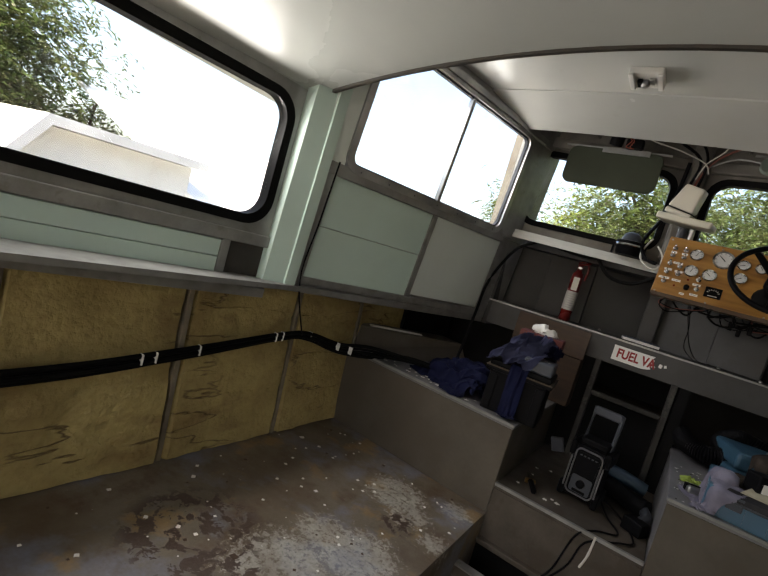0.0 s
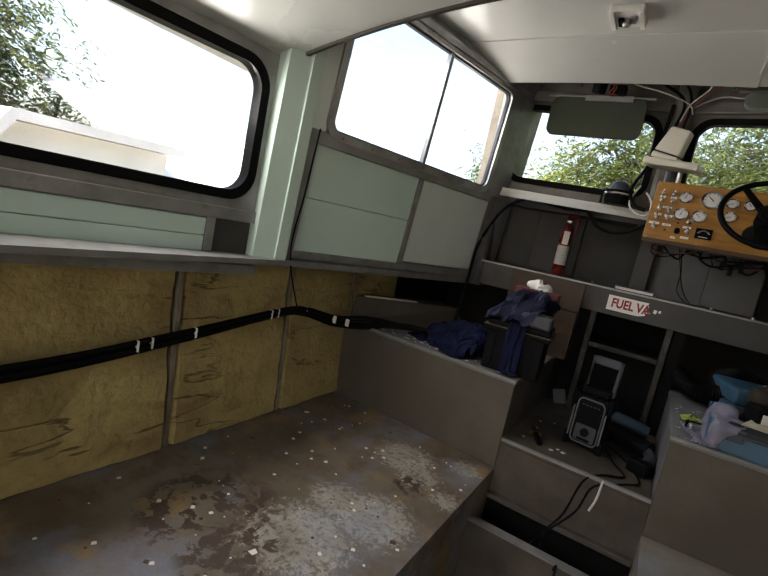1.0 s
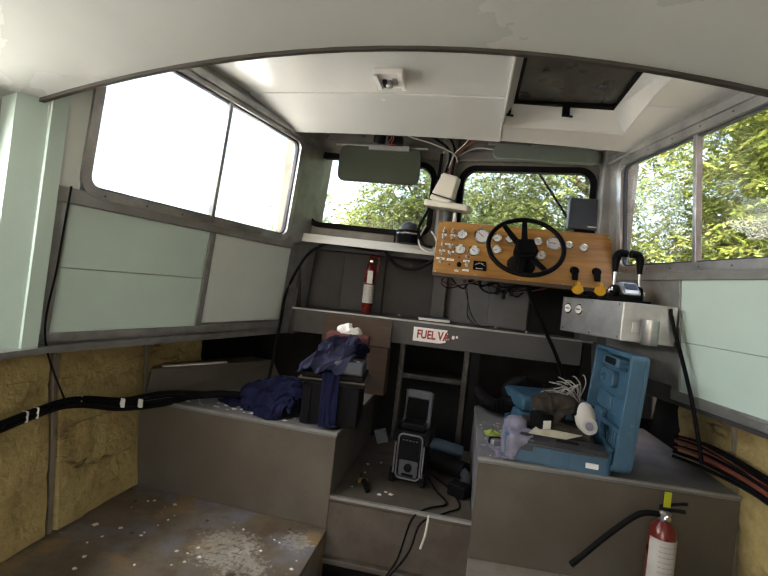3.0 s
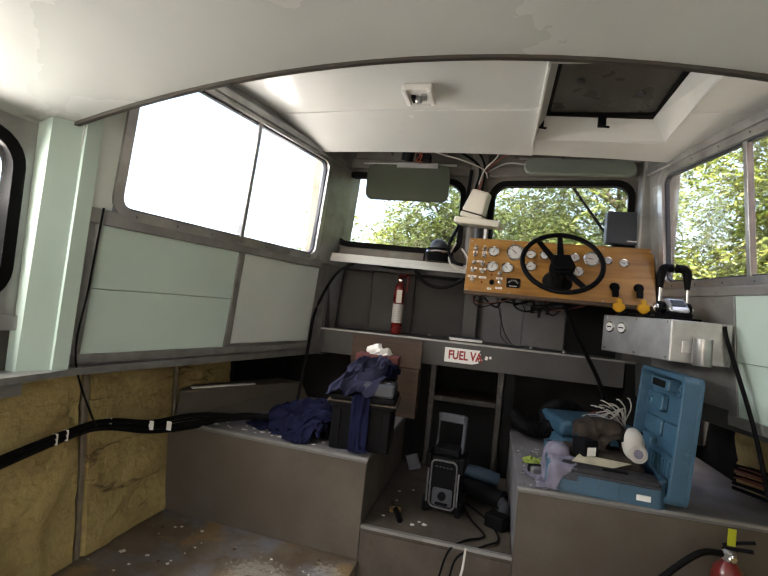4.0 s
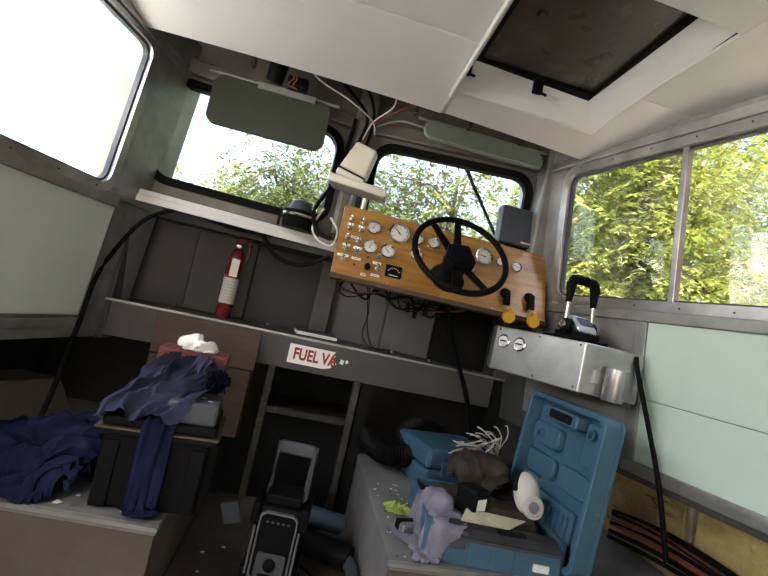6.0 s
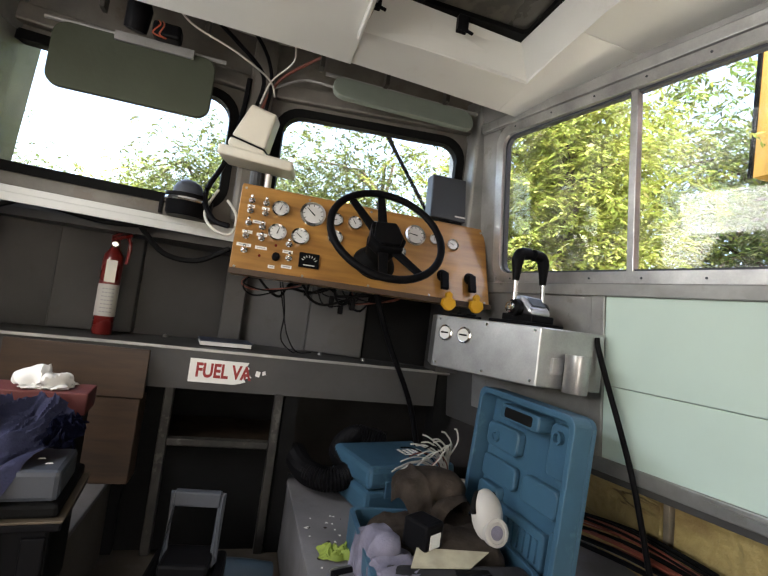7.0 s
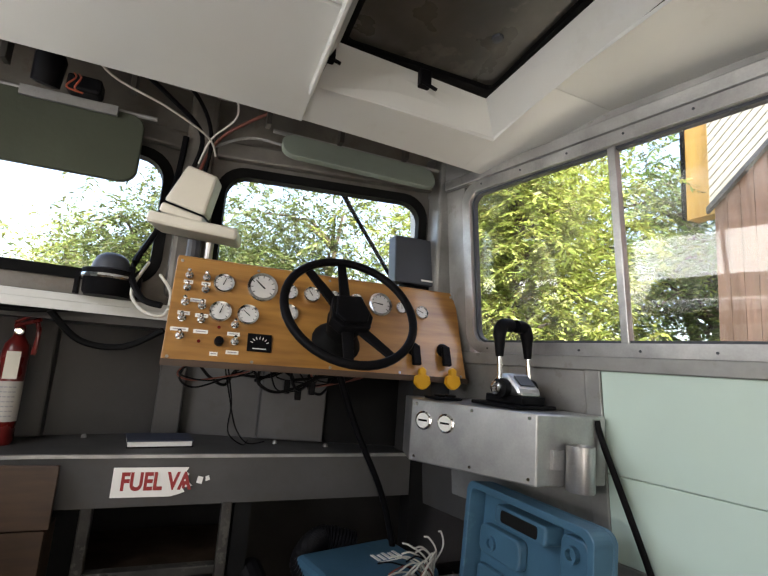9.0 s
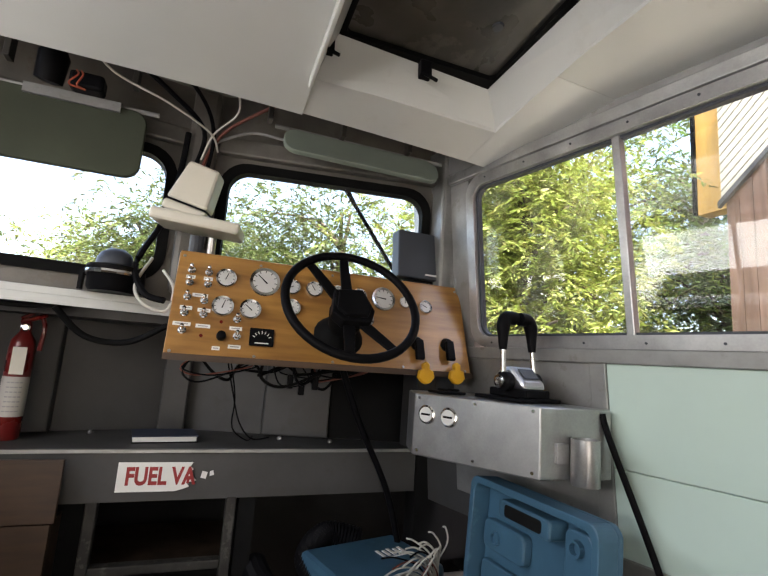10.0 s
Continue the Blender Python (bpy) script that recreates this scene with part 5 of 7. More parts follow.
for u in (0.01, 0.24, 0.48, 0.72, 0.955):
    for v in (0.012, 0.312):
        on_dash("screw", lathe([(0.005, 0.0), (0.004, 0.0025)], 8, Matrix.Translation((u, v, 0.0))), BRIGHT)

# steering wheel
sw = tagged(thing("helm_wheel", (0.458, 2.455, 1.380)), "black three-spoked steering wheel on a dash column", "steering wheel")
WN = frame_of((0, 0, 0), (1, 0.0, 0.0), (-0.10, -0.80, 0.58))
bm = bmesh.new()
sweep(bm, [(0.187 * math.cos(2 * math.pi * k / 48), 0.187 * math.sin(2 * math.pi * k / 48), 0) for k in range(48)], 0.0125, 10, closed=True)
bm.transform(WN)
part("rim", bm, BLACK, sw, smooth=True)
for a in (92, 128, 262, 305):
    bm = bmesh.new()
    d, n2 = Vector((math.cos(radians(a)), math.sin(radians(a)), 0)), Vector((-math.sin(radians(a)), math.cos(radians(a)), 0))
    prism(bm, [d * 0.03 + n2 * 0.018 + Vector((0, 0, -0.03)), d * 0.182 + n2 * 0.013 + Vector((0, 0, -0.004)), d * 0.182 - n2 * 0.013 + Vector((0, 0, -0.004)), d * 0.03 - n2 * 0.018 + Vector((0, 0, -0.03))], (0, 0, -0.010))
    bm.transform(WN)
    part("spoke", bm, BLACK, sw, bevel=0.003)
bm = bmesh.new()
loop = [(-0.058, -0.030), (-0.03, -0.062), (0.050, -0.058), (0.066, -0.015), (0.040, 0.062), (-0.045, 0.052)]
plate(bm, loop, -0.04, -0.005, WN)
plate(bm, [(u * 0.8, v * 0.8) for u, v in loop], -0.005, 0.008, WN)
part("hub", bm, BLACK, sw, bevel=0.004)
bm = lathe([(0.05, 0.0), (0.055, -0.05), (0.045, -0.10), (0.075, -0.15)], 20)
bm.transform(WN)
part("column", bm, RUBBER, sw, smooth=True)


def key_float(u, v):
    k = tagged(thing("ignition_key", MD @ Vector((u, v, 0.0))), "ignition key with a yellow foam float hanging from the dash", "key", "dash keys")
    r = DL.to_3x3().to_4x4()
    bm = lathe([(0.022, 0.0), (0.025, 0.008), (0.018, 0.018), (0.010, 0.020)], 16)
    bm.transform(r)
    part("lock", bm, BLACK, k)
    bm = boxed(-0.015, 0.015, -0.060, 0.008, 0.014, 0.030)
    bm.transform(r)
    part("fob", bm, BLACK, k, bevel=0.004)
    bm = bmesh.new()
    sweep(bm, [(0.016 * math.cos(a / 10 * math.tau), -0.036, -0.030 + 0.018 * math.sin(a / 10 * math.tau)) for a in range(10)], 0.0015, 5, closed=True)
    part("ring", bm, BLACK, k)
    loop = [(0.0, 0.03), (0.012, 0.022), (0.010, 0.008), (0.022, 0.004), (0.026, -0.016), (0.012, -0.030), (0.0, -0.034), (-0.012, -0.030), (-0.026, -0.016), (-0.022, 0.004), (-0.010, 0.008), (-0.012, 0.022)]
    loop = [(a * 1.2, b * 1.15) for a, b in loop]
    bm = bmesh.new()
    plate(bm, loop, -0.008, 0.008, frame_of((0.016, -0.050, -0.088), (1, 0.15, 0), (0, -1, 0.1)))
    part("float", bm, YELLOW, k, "yellow foam float", bevel=0.004)


key_float(0.752, 0.094)
key_float(0.865, 0.098)

sc = tagged(thing("sonar_display", (0.812, 2.80, 1.516)), "grey plastic covered display on a dash bracket", "display")
part("cover", prismed([(-0.105, -0.05, 0.02), (0.105, -0.05, 0.02), (0.098, -0.01, 0.205), (-0.098, -0.01, 0.205)], (0, 0.07, 0.0)), GREY_PLASTIC, sc, bevel=0.006)
part("bracket", boxed(-0.06, 0.06, -0.02, 0.03, -0.005, 0.022), BLACK, sc, bevel=0.004)
part("foot", boxed(-0.07, -0.05, -0.05, 0.02, -0.004, 0.012), BLACK, sc)
part("foot", boxed(0.05, 0.07, -0.05, 0.02, -0.004, 0.012), BLACK, sc)
part("print_bar", boxed(0.0, 0.08, -0.0508, -0.0490, 0.034, 0.040, m=Matrix.Rotation(0.0, 4, "X")), PAPER, sc)

# loose wiring below the dash
for k in range(14):
    u = rng.uniform(0.05, 0.60)
    L = rng.uniform(0.015, 0.07)
    y = rng.uniform(2.70, 2.82)
    pts = [(u, y, 1.20), (u + rng.uniform(-0.04, 0.04), y - 0.02, 1.19 - L * 0.6), (u + rng.uniform(0.02, 0.10), y, 1.19 - L), (u + rng.uniform(0.08, 0.2), y + 0.02, 1.20 - L * 0.4), (u + rng.uniform(0.12, 0.24), y + 0.03, 1.205)]
    o = part("dash_wire", tube(pts, rng.choice((0.0025, 0.003, 0.005)), 6), rng.choice((BLACK, BLACK, RUBBER, RED_CABLE)), smooth=True)
    tagged(o, "loose dark wire hanging below the dashboard", "wire", "dash wiring")
for pts in (((0.16, 2.74, 1.20), (0.19, 2.80, 1.10), (0.23, 2.92, 0.99), (0.29, 3.05, 0.915), (0.36, 3.10, 0.912)), ((0.17, 2.75, 1.20), (0.20, 2.82, 1.08), (0.21, 2.94, 0.97), (0.27, 3.02, 0.914), (0.30, 3.12, 0.912)), ((0.30, 2.76, 1.20), (0.33, 2.75, 1.13), (0.42, 2.77, 1.14), (0.46, 2.76, 1.20))):
    o = part("dash_wire", tube(pts, 0.0025, 6), BLACK, smooth=True)
    tagged(o, "thin black wire hanging below the dashboard", "wire", "dash wiring")
for x, y, z in ((0.36, 2.76, 1.12), (0.40, 2.77, 1.10), (0.44, 2.75, 1.12)):
    o = part("plug_connector", boxed(x - 0.010, x + 0.010, y - 0.010, y + 0.010, z, z + 0.045), BLACK, bevel=0.004)
    tagged(o, "black wire connector hanging below the dashboard", "connector", "dash wiring")
co = part("steering_shaft", tube([(0.47, 2.66, 1.28), (0.60, 2.76, 1.03), (0.76, 2.84, 0.76), (0.86, 2.88, 0.45)], 0.011, 10), BLACK, smooth=True)
tagged(co, "black steering shaft running down under the dashboard", "shaft")

# ---- control box at the helm ----
cb = tagged(thing("control_box", (0.86, 2.16, 0.975)), "bare aluminium control box with two small gauges", "box")
loop = [(-0.19, 0.31, 0.0), (0.0, 0.0, 0.0), (0.215, -0.005, 0.0), (0.12, 0.44, 0.0), (-0.15, 0.44, 0.0)]
part("case", prismed(loop, (0, 0, 0.17)), BRIGHT, cb, bevel=0.004)
MF = frame_of((-0.19, 0.31, 0.0), (0.19, -0.31, 0), (-0.31, -0.19, 0))
for u in (0.045, 0.115):
    bm = lathe([(0.025, 0.0), (0.026, 0.005), (0.022, 0.008), (0.010, 0.006)], 20)
    bm.transform(MF @ Matrix.Translation((u, 0.115, 0)))
    g = part("gauge", bm, CHROME, cb, "small white gauge", smooth=True)
    bm = lathe([(0.0205, 0.006), (0.020, 0.0085)], 18)
    bm.transform(MF @ Matrix.Translation((u, 0.115, 0)))
    part("dial", bm, FACE, g)
    bm = bmesh.new()
    plate(bm, [(u - 0.014, 0.1125), (u + 0.014, 0.1125), (u + 0.014, 0.118), (u - 0.014, 0.118)], 0.0085, 0.0095, MF)
    part("bar", bm, BLACK, g)
for u in (0.018, 0.19, 0.345):
    for v in (0.015, 0.158):
        part("screw", lathe([(0.005, 0.0), (0.004, 0.0025)], 8, MF @ Matrix.Translation((u, v, 0.0))), CHROME, cb)
ct = tagged(thing("engine_throttle", (0.905, 2.335, 1.147), turn=radians(10)), "chrome twin-lever engine control with black grips", "throttle")
part("base", boxed(-0.072, 0.085, -0.095, 0.075, 0.0, 0.010), BLACK, ct, bevel=0.003)
part("skirt", boxed(-0.040, 0.052, -0.085, 0.050, 0.010, 0.032), BLACK, ct, bevel=0.004)
SATIN = material("satin_chrome", (0.62, 0.62, 0.63), 0.34, metal=1.0, vary=0.08, bump=0.03)
part("housing", prismed([(-0.036, 0.044, 0.032), (-0.036, 0.036, 0.066), (-0.036, 0.012, 0.088), (-0.036, -0.026, 0.092), (-0.036, -0.070, 0.052), (-0.036, -0.078, 0.032)], (0.084, 0, 0)), SATIN, ct, bevel=0.010)
part("name_plate", prismed([(-0.022, -0.037, 0.0845), (0.034, -0.037, 0.0845), (0.034, -0.064, 0.060), (-0.022, -0.064, 0.060)], (0, -0.0012, 0.0013)), GREY_PLASTIC, ct, "grey name plate")
for x, y, far in ((-0.056, -0.02, False), (0.064, -0.02, True)):
    s = -1 if far else 1
    lv = part("lever", tube([(x, y, 0.050), (x + 0.002 * s, y + 0.004, 0.105), (x + 0.004 * s, y + 0.010, 0.180)], 0.0075, 10), CHROME, ct, smooth=True)
    bm = bmesh.new()
    sweep(bm, curve([(x + 0.003 * s, y + 0.008, 0.135), (x + 0.004 * s, y + 0.010, 0.175), (x + 0.006 * s, y + 0.012, 0.205), (x + 0.018 * s, y + 0.013, 0.224), (x + 0.050 * s, y + 0.013, 0.226)], 5), 0.019, 12, taper=[0.55 + 0.45 * min(1.0, i / 9) for i in range(21)])
    part("grip", bm, BLACK, lv, "black moulded grip", smooth=True)
    part("boss", lathe([(0.024, -0.016), (0.027, -0.004), (0.027, 0.008), (0.018, 0.014), (0.010, 0.010)], 20, Matrix.Translation((x + 0.004 * s, y, 0.050)) @ Matrix.Rotation(radians(-90 * s), 4, "Y")), BLACK, lv, smooth=True)
    part("hub", lathe([(0.017, 0.0), (0.018, 0.016), (0.011, 0.018), (0.011, 0.012)], 18, Matrix.Translation((x - 0.002 * s, y, 0.050)) @ Matrix.Rotation(radians(-90 * s), 4, "Y")), CHROME, lv, smooth=True)
tr = tagged(thing("trim_panel", (0.775, 2.47, 1.147)), "small black switch plate on the control box", "switch plate")
part("plate", boxed(-0.05, 0.04, -0.04, 0.03, 0.0, 0.008), BLACK, tr, bevel=0.003)
part("rocker", boxed(-0.03, -0.005, -0.02, 0.01, 0.008, 0.015), RUBBER, tr, bevel=0.003)
part("rocker", boxed(0.005, 0.03, -0.02, 0.01, 0.008, 0.015), RUBBER, tr, bevel=0.003)
cu = tagged(thing("cup_holder", (0.962, 2.125, 0.972)), "bare aluminium tube holder bolted to the control box", "holder")
cu.scale = (0.82, 0.82, 0.78)
bm = lathe([(0.012, 0.0), (0.040, 0.0), (0.041, 0.002), (0.041, 0.135), (0.037, 0.135), (0.037, 0.006), (0.01, 0.006)], 24)
part("tube", bm, BRIGHT, cu, smooth=True)
part("bracket", boxed(-0.075, -0.03, 0.03, 0.054, 0.055, 0.115), BRIGHT, cu, bevel=0.002)
rd = part("support_rod", tube([(1.045, 2.155, 1.135), (1.055, 2.14, 1.07), (1.12, 2.06, 0.78), (1.16, 2.01, 0.54)], 0.008, 10), BLACK, smooth=True)
tagged(rd, "black gas strut leaning beside the side panel", "strut")


# ---- loose things on the lockers and step ----
def extinguisher(at, h, r, label, turn, tag_big):
    e = tagged(thing("fire_extinguisher", at, turn=turn), label, "extinguisher", "fire extinguishers")
    part("cylinder", lathe([(r * 0.85, 0.0), (r, 0.008), (r, h * 0.66), (r * 0.9, h * 0.73), (r * 0.5, h * 0.785), (r * 0.42, h * 0.80)], 24), RED, e, smooth=True)
    part("valve", lathe([(r * 0.42, h * 0.80), (r * 0.45, h * 0.86), (r * 0.3, h * 0.88)], 14), BRIGHT if tag_big else RED, e, smooth=True)
    part("handle", tube([(-0.015, 0.01, h * 0.87), (0.02, -0.01, h * 0.90), (0.05, -0.04, h * 0.93)], 0.007, 8), BLACK if tag_big else RED, e, smooth=True)
    part("lever", tube([(-0.015, 0.01, h * 0.90), (0.02, -0.01, h * 0.95), (0.055, -0.04, h * 1.0)], 0.006, 8), BLACK if tag_big else RED, e, smooth=True)
    part("gauge", lathe([(0.012, 0.0), (0.013, 0.006), (0.008, 0.008)], 12, Matrix.Translation((0, -r * 0.45, h * 0.83)) @ Matrix.Rotation(radians(90), 4, "X")), CHROME, e)
    bm = bmesh.new()
    n = 12
    z0, z1 = (h * 0.30, h * 0.66) if tag_big else (h * 0.17, h * 0.46)
    rows = []
    for i in range(n + 1):
        a = radians(-90 - 75 + 150 * i / n)
        rows.append([bm.verts.new(((r + q) * math.cos(a), (r + q) * math.sin(a), z)) for q, z in ((0.0012, z0), (0.0012, z1), (0.0002, z1), (0.0002, z0))])
    for a, b in zip(rows, rows[1:]):
        for k in range(4):
            bm.faces.new((a[k], a[(k + 1) % 4], b[(k + 1) % 4], b[k]))
    lb = part("label", bm, LABEL, e, "white printed label", smooth=True)
    bm = bmesh.new()
    for i in range(7):
        z = z0 + (z1 - z0) * (0.12 + 0.12 * i)
        for j in range(4):
            a0 = radians(-120 + 17 * j)
            p = [((r + 0.0016) * math.cos(a0 + radians(q)), (r + 0.0016) * math.sin(a0 + radians(q)), z) for q in (0, 7, 14)]
            for s, t in zip(p, p[1:]):
                v = [bm.verts.new((x, y, zz)) for (x, y, zz) in (s, t)] + [bm.verts.new((x, y, zz + 0.004)) for (x, y, zz) in (t, s)]
                bm.faces.new(v)
    part("print", bm, GREY_INK, lb)
    if tag_big:
        part("hose", tube([(-0.02, 0.0, h * 0.84), (-0.09, -0.01, h * 0.82), (-0.18, -0.01, h * 0.62), (-0.29, -0.02, h * 0.34)], 0.011, 10), RUBBER, e, smooth=True)
        part("tip", tube([(-0.29, -0.02, h * 0.34), (-0.315, -0.022, h * 0.28)], 0.012, 10), BLACK, e)
        part("seal_tag", boxed(-0.012, 0.012, -0.012, -0.009, h * 0.92, h * 1.05), material("lime_tag", (0.42, 0.45, 0.02), 0.5), e, "yellow inspection tag")
    else:
        part("paper_tag", boxed(-0.018, 0.018, -r - 0.012, -r - 0.010, h * 0.48, h * 0.68), BEIGE, e, "brown paper tag")
        part("horn", tube([(0.035, -0.01, h * 0.93), (0.05, -0.02, h * 0.84), (0.046, -0.02, h * 0.66)], 0.007, 8), RED, e, smooth=True)
    return e


extinguisher((-0.455, 3.045, 0.9055), 0.42, 0.036, "slim red fire extinguisher standing on the grey shelf", 0.2, False)
extinguisher((1.0, 1.90, 0.0005), 0.43, 0.048, "red fire extinguisher with a hose standing on the floor", 0.0, True)

cr = tagged(thing("battery_box", (-0.385, 2.16, 0.4285), turn=radians(6)), "black plastic battery box on the locker", "box")
part("tub", prismed([(-0.135, -0.09, 0.0), (0.135, -0.09, 0.0), (0.135, 0.13, 0.0), (-0.135, 0.13, 0.0)], (0.0, 0.0, 0.20)), BLACK, cr, bevel=0.008)
part("rim", boxed(-0.155, 0.155, -0.108, 0.148, 0.195, 0.212), BLACK, cr, bevel=0.005)
part("rim_edge", boxed(-0.157, 0.157, -0.110, 0.150, 0.212, 0.217), material("dusty_tan_edge", (0.11, 0.085, 0.06), 0.7, spec=0.2), cr, "dusty tan rim edge", bevel=0.002)
part("lid", boxed(-0.145, 0.145, -0.10, 0.14, 0.217, 0.245), RUBBER, cr, bevel=0.008)
part("hump", boxed(0.0, 0.138, -0.092, 0.06, 0.245, 0.305), GREY_PLASTIC, cr, bevel=0.010)
for x, y in ((0.05, -0.07), (0.10, -0.05), (0.08, -0.02)):
    part("paint_fleck", prismed([(x, y, 0.3052), (x + 0.013, y + 0.002, 0.3052), (x + 0.010, y + 0.008, 0.3052), (x + 0.002, y + 0.007, 0.3052)], (0, 0, 0.0012)), PAPER, cr)
for x in (-0.11, 0.11):
    part("corner_rib", boxed(x - 0.02, x + 0.02, -0.098, -0.089, 0.005, 0.18), BLACK, cr, bevel=0.003)


def folded_cloth(rows, nu, nv, seed, height):
    """A garment laid over a support. rows: left and right edge points from top to hem; long slanting folds stand up from it."""
    bm = bmesh.new()
    left, right = curve([Vector(a) for a, b in rows], 12), curve([Vector(b) for a, b in rows], 12)
    grid = []
    for j in range(nv + 1):
        v = j / nv * (len(left) - 1)
        k = min(int(v), len(left) - 2)
        a, b = left[k].lerp(left[k + 1], v - k), right[k].lerp(right[k + 1], v - k)
        line = []
        for i in range(nu + 1):
            u, w = i / nu, j / nv
            p = a.lerp(b, u)
            q = Vector((u * 3.2 + w * 2.1 + seed, w * 1.1 - u * 0.5, seed * 0.7))
            ridge = 1.0 - abs(noise.noise(q * 1.25)) * 2.6
            fine = 1.0 - abs(noise.noise(q * 3.1 + Vector((7, 3, 1)))) * 2.4
            lift = height * (max(0.0, ridge) ** 1.6 + 0.38 * max(0.0, fine) ** 1.5) * min(1.0, 0.35 + 4 * min(u, 1 - u, 1.2 - w))
            jag = 0.014 * noise.noise(Vector((u * 5, w * 6, seed + 4)))
            line.append(bm.verts.new(p + Vector((jag, jag * 0.7 - lift * 0.45, lift))))
        grid.append(line)
    for a, b in zip(grid, grid[1:]):
        for i in range(nu):
            bm.faces.new((a[i], a[i + 1], b[i + 1], b[i]))
    bmesh.ops.solidify(bm, geom=bm.faces[:], thickness=-0.004)
    return bm


jk = part("jacket", folded_cloth((((-0.46, 2.31, 0.79), (-0.31, 2.31, 0.80)), ((-0.50, 2.25, 0.765), (-0.28, 2.26, 0.785)), ((-0.515, 2.16, 0.715), (-0.285, 2.19, 0.755)), ((-0.535, 2.09, 0.695), (-0.30, 2.11, 0.738)), ((-0.54, 2.03, 0.66), (-0.33, 2.045, 0.675))), 74, 82, 3.0, 0.034), PURPLE, smooth=True)
part("collar", folded_cloth((((-0.315, 2.25, 0.79), (-0.255, 2.26, 0.78)), ((-0.31, 2.20, 0.785), (-0.245, 2.21, 0.775)), ((-0.30, 2.15, 0.755), (-0.25, 2.16, 0.75))), 24, 26, 9.0, 0.022), NAVY, jk, "dark inner lining folded out", smooth=True)
tagged(jk, "crumpled slate-blue work jacket on the battery box", "jacket")
part("sleeve", drape(21, 0.12, 0.29, 34, 70, pose(-0.375, 2.105, 0.715, -6, 0, 6), [((-0.385, 2.18, 0.55), (0.135, 0.105, 0.10), 0.026)], 0.44, 0.80, 150, 0.03, 0.008), NAVY, jk, "sleeve hanging down the box", smooth=True)
folds = [((-0.70, 2.30, 0.47), (0.04, 0.06, 0.02), 0.05), ((-0.60, 2.16, 0.45), (0.005, 0.06, 0.005), 0.045), ((-0.84, 2.33, 0.45), (0.05, 0.005, 0.01), 0.04), ((-0.74, 2.18, 0.45), (0.05, 0.005, 0.005), 0.035), ((-0.66, 2.24, 0.52), (0.05, 0.005, 0.005), 0.035), ((-0.80, 2.24, 0.48), (0.005, 0.05, 0.005), 0.03), ((-0.385, 2.17, 0.55), (0.14, 0.11, 0.11), 0.02)]
nv = part("overalls", drape(8, 0.58, 0.48, 60, 50, pose(-0.73, 2.25, 0.58, 0, 0, -25), folds, 0.4315, 0.72, 80, 0.06, 0.02), NAVY, smooth=True)
tagged(nv, "crumpled navy overalls heaped on the locker", "clothes")
part("trouser_leg", drape(12, 0.26, 0.22, 40, 34, pose(-0.585, 2.14, 0.58, 0, 0, 12), [((-0.58, 2.14, 0.45), (0.02, 0.06, 0.01), 0.045), ((-0.62, 2.20, 0.50), (0.03, 0.01, 0.01), 0.04), ((-0.385, 2.17, 0.55), (0.14, 0.11, 0.11), 0.02)], 0.4315, 0.75, 70, 0.04, 0.016), NAVY, nv, smooth=True)
bxr = tagged(thing("tissue_box", (-0.40, 2.40, 0.4285), turn=0.1), "red cardboard box with crumpled white paper on top", "box")
part("carton", boxed(-0.11, 0.11, -0.06, 0.06, 0.345, 0.40), material("red_card", (0.16, 0.03, 0.025), 0.6, vary=0.2), bxr, bevel=0.003)
part("stand", boxed(-0.10, 0.10, -0.05, 0.05, 0.0, 0.345), BLACK, bxr)
part("tissue", drape(4, 0.15, 0.13, 30, 28, pose(0.01, 0, 0.44), (((0.0, 0, 0.405), (0.02, 0.006, 0.004), 0.014), ((0.03, 0.01, 0.405), (0.006, 0.02, 0.004), 0.016)), 0.40, 0.6, 50, 0.04, 0.018), PAPER, bxr, "crumpled white paper", smooth=True)

# jobsite radio
ra = tagged(thing("jobsite_radio", (0.0, 2.27, 0.1505), turn=radians(-6)), "rugged grey and black jobsite radio with a raised handle", "radio")
part("body", boxed(-0.075, 0.075, -0.01, 0.13, 0.012, 0.26), BLACK, ra, bevel=0.012)
for x in (-0.078, 0.078):
    for z in (0.035, 0.235):
        part("bumper", boxed(x - 0.014, x + 0.014, -0.025, 0.14, z - 0.035, z + 0.035), BLACK, ra, bevel=0.010)
bm = bmesh.new()
mfr = frame_of((0, -0.012, 0.135), (1, 0, 0), (0, -1, 0))
ring(bm, round_rect(-0.062, 0.062, -0.108, 0.112, 0.025), round_rect(-0.056, 0.056, -0.102, 0.106, 0.021), -0.004, 0.012, mfr)
part("bezel", bm, RADIO_TRIM, ra, "silver front bezel", bevel=0.002)
bm = bmesh.new()
plate(bm, round_rect(-0.056, 0.056, -0.102, 0.106, 0.021), -0.004, 0.004, mfr)
part("front", bm, BLACK, ra)
bm = bmesh.new()
plate(bm, round_rect(-0.046, 0.046, -0.096, -0.016, 0.010), 0.004, 0.006, mfr)
part("lower_panel", bm, GREY_PLASTIC, ra, "grey lower panel")
for x in (-0.071, 0.071):
    part("side_rail", boxed(x - 0.0035, x + 0.0035, -0.028, -0.020, 0.05, 0.20), RADIO_TRIM, ra, "thin grey side rail", bevel=0.002)
bm = bmesh.new()
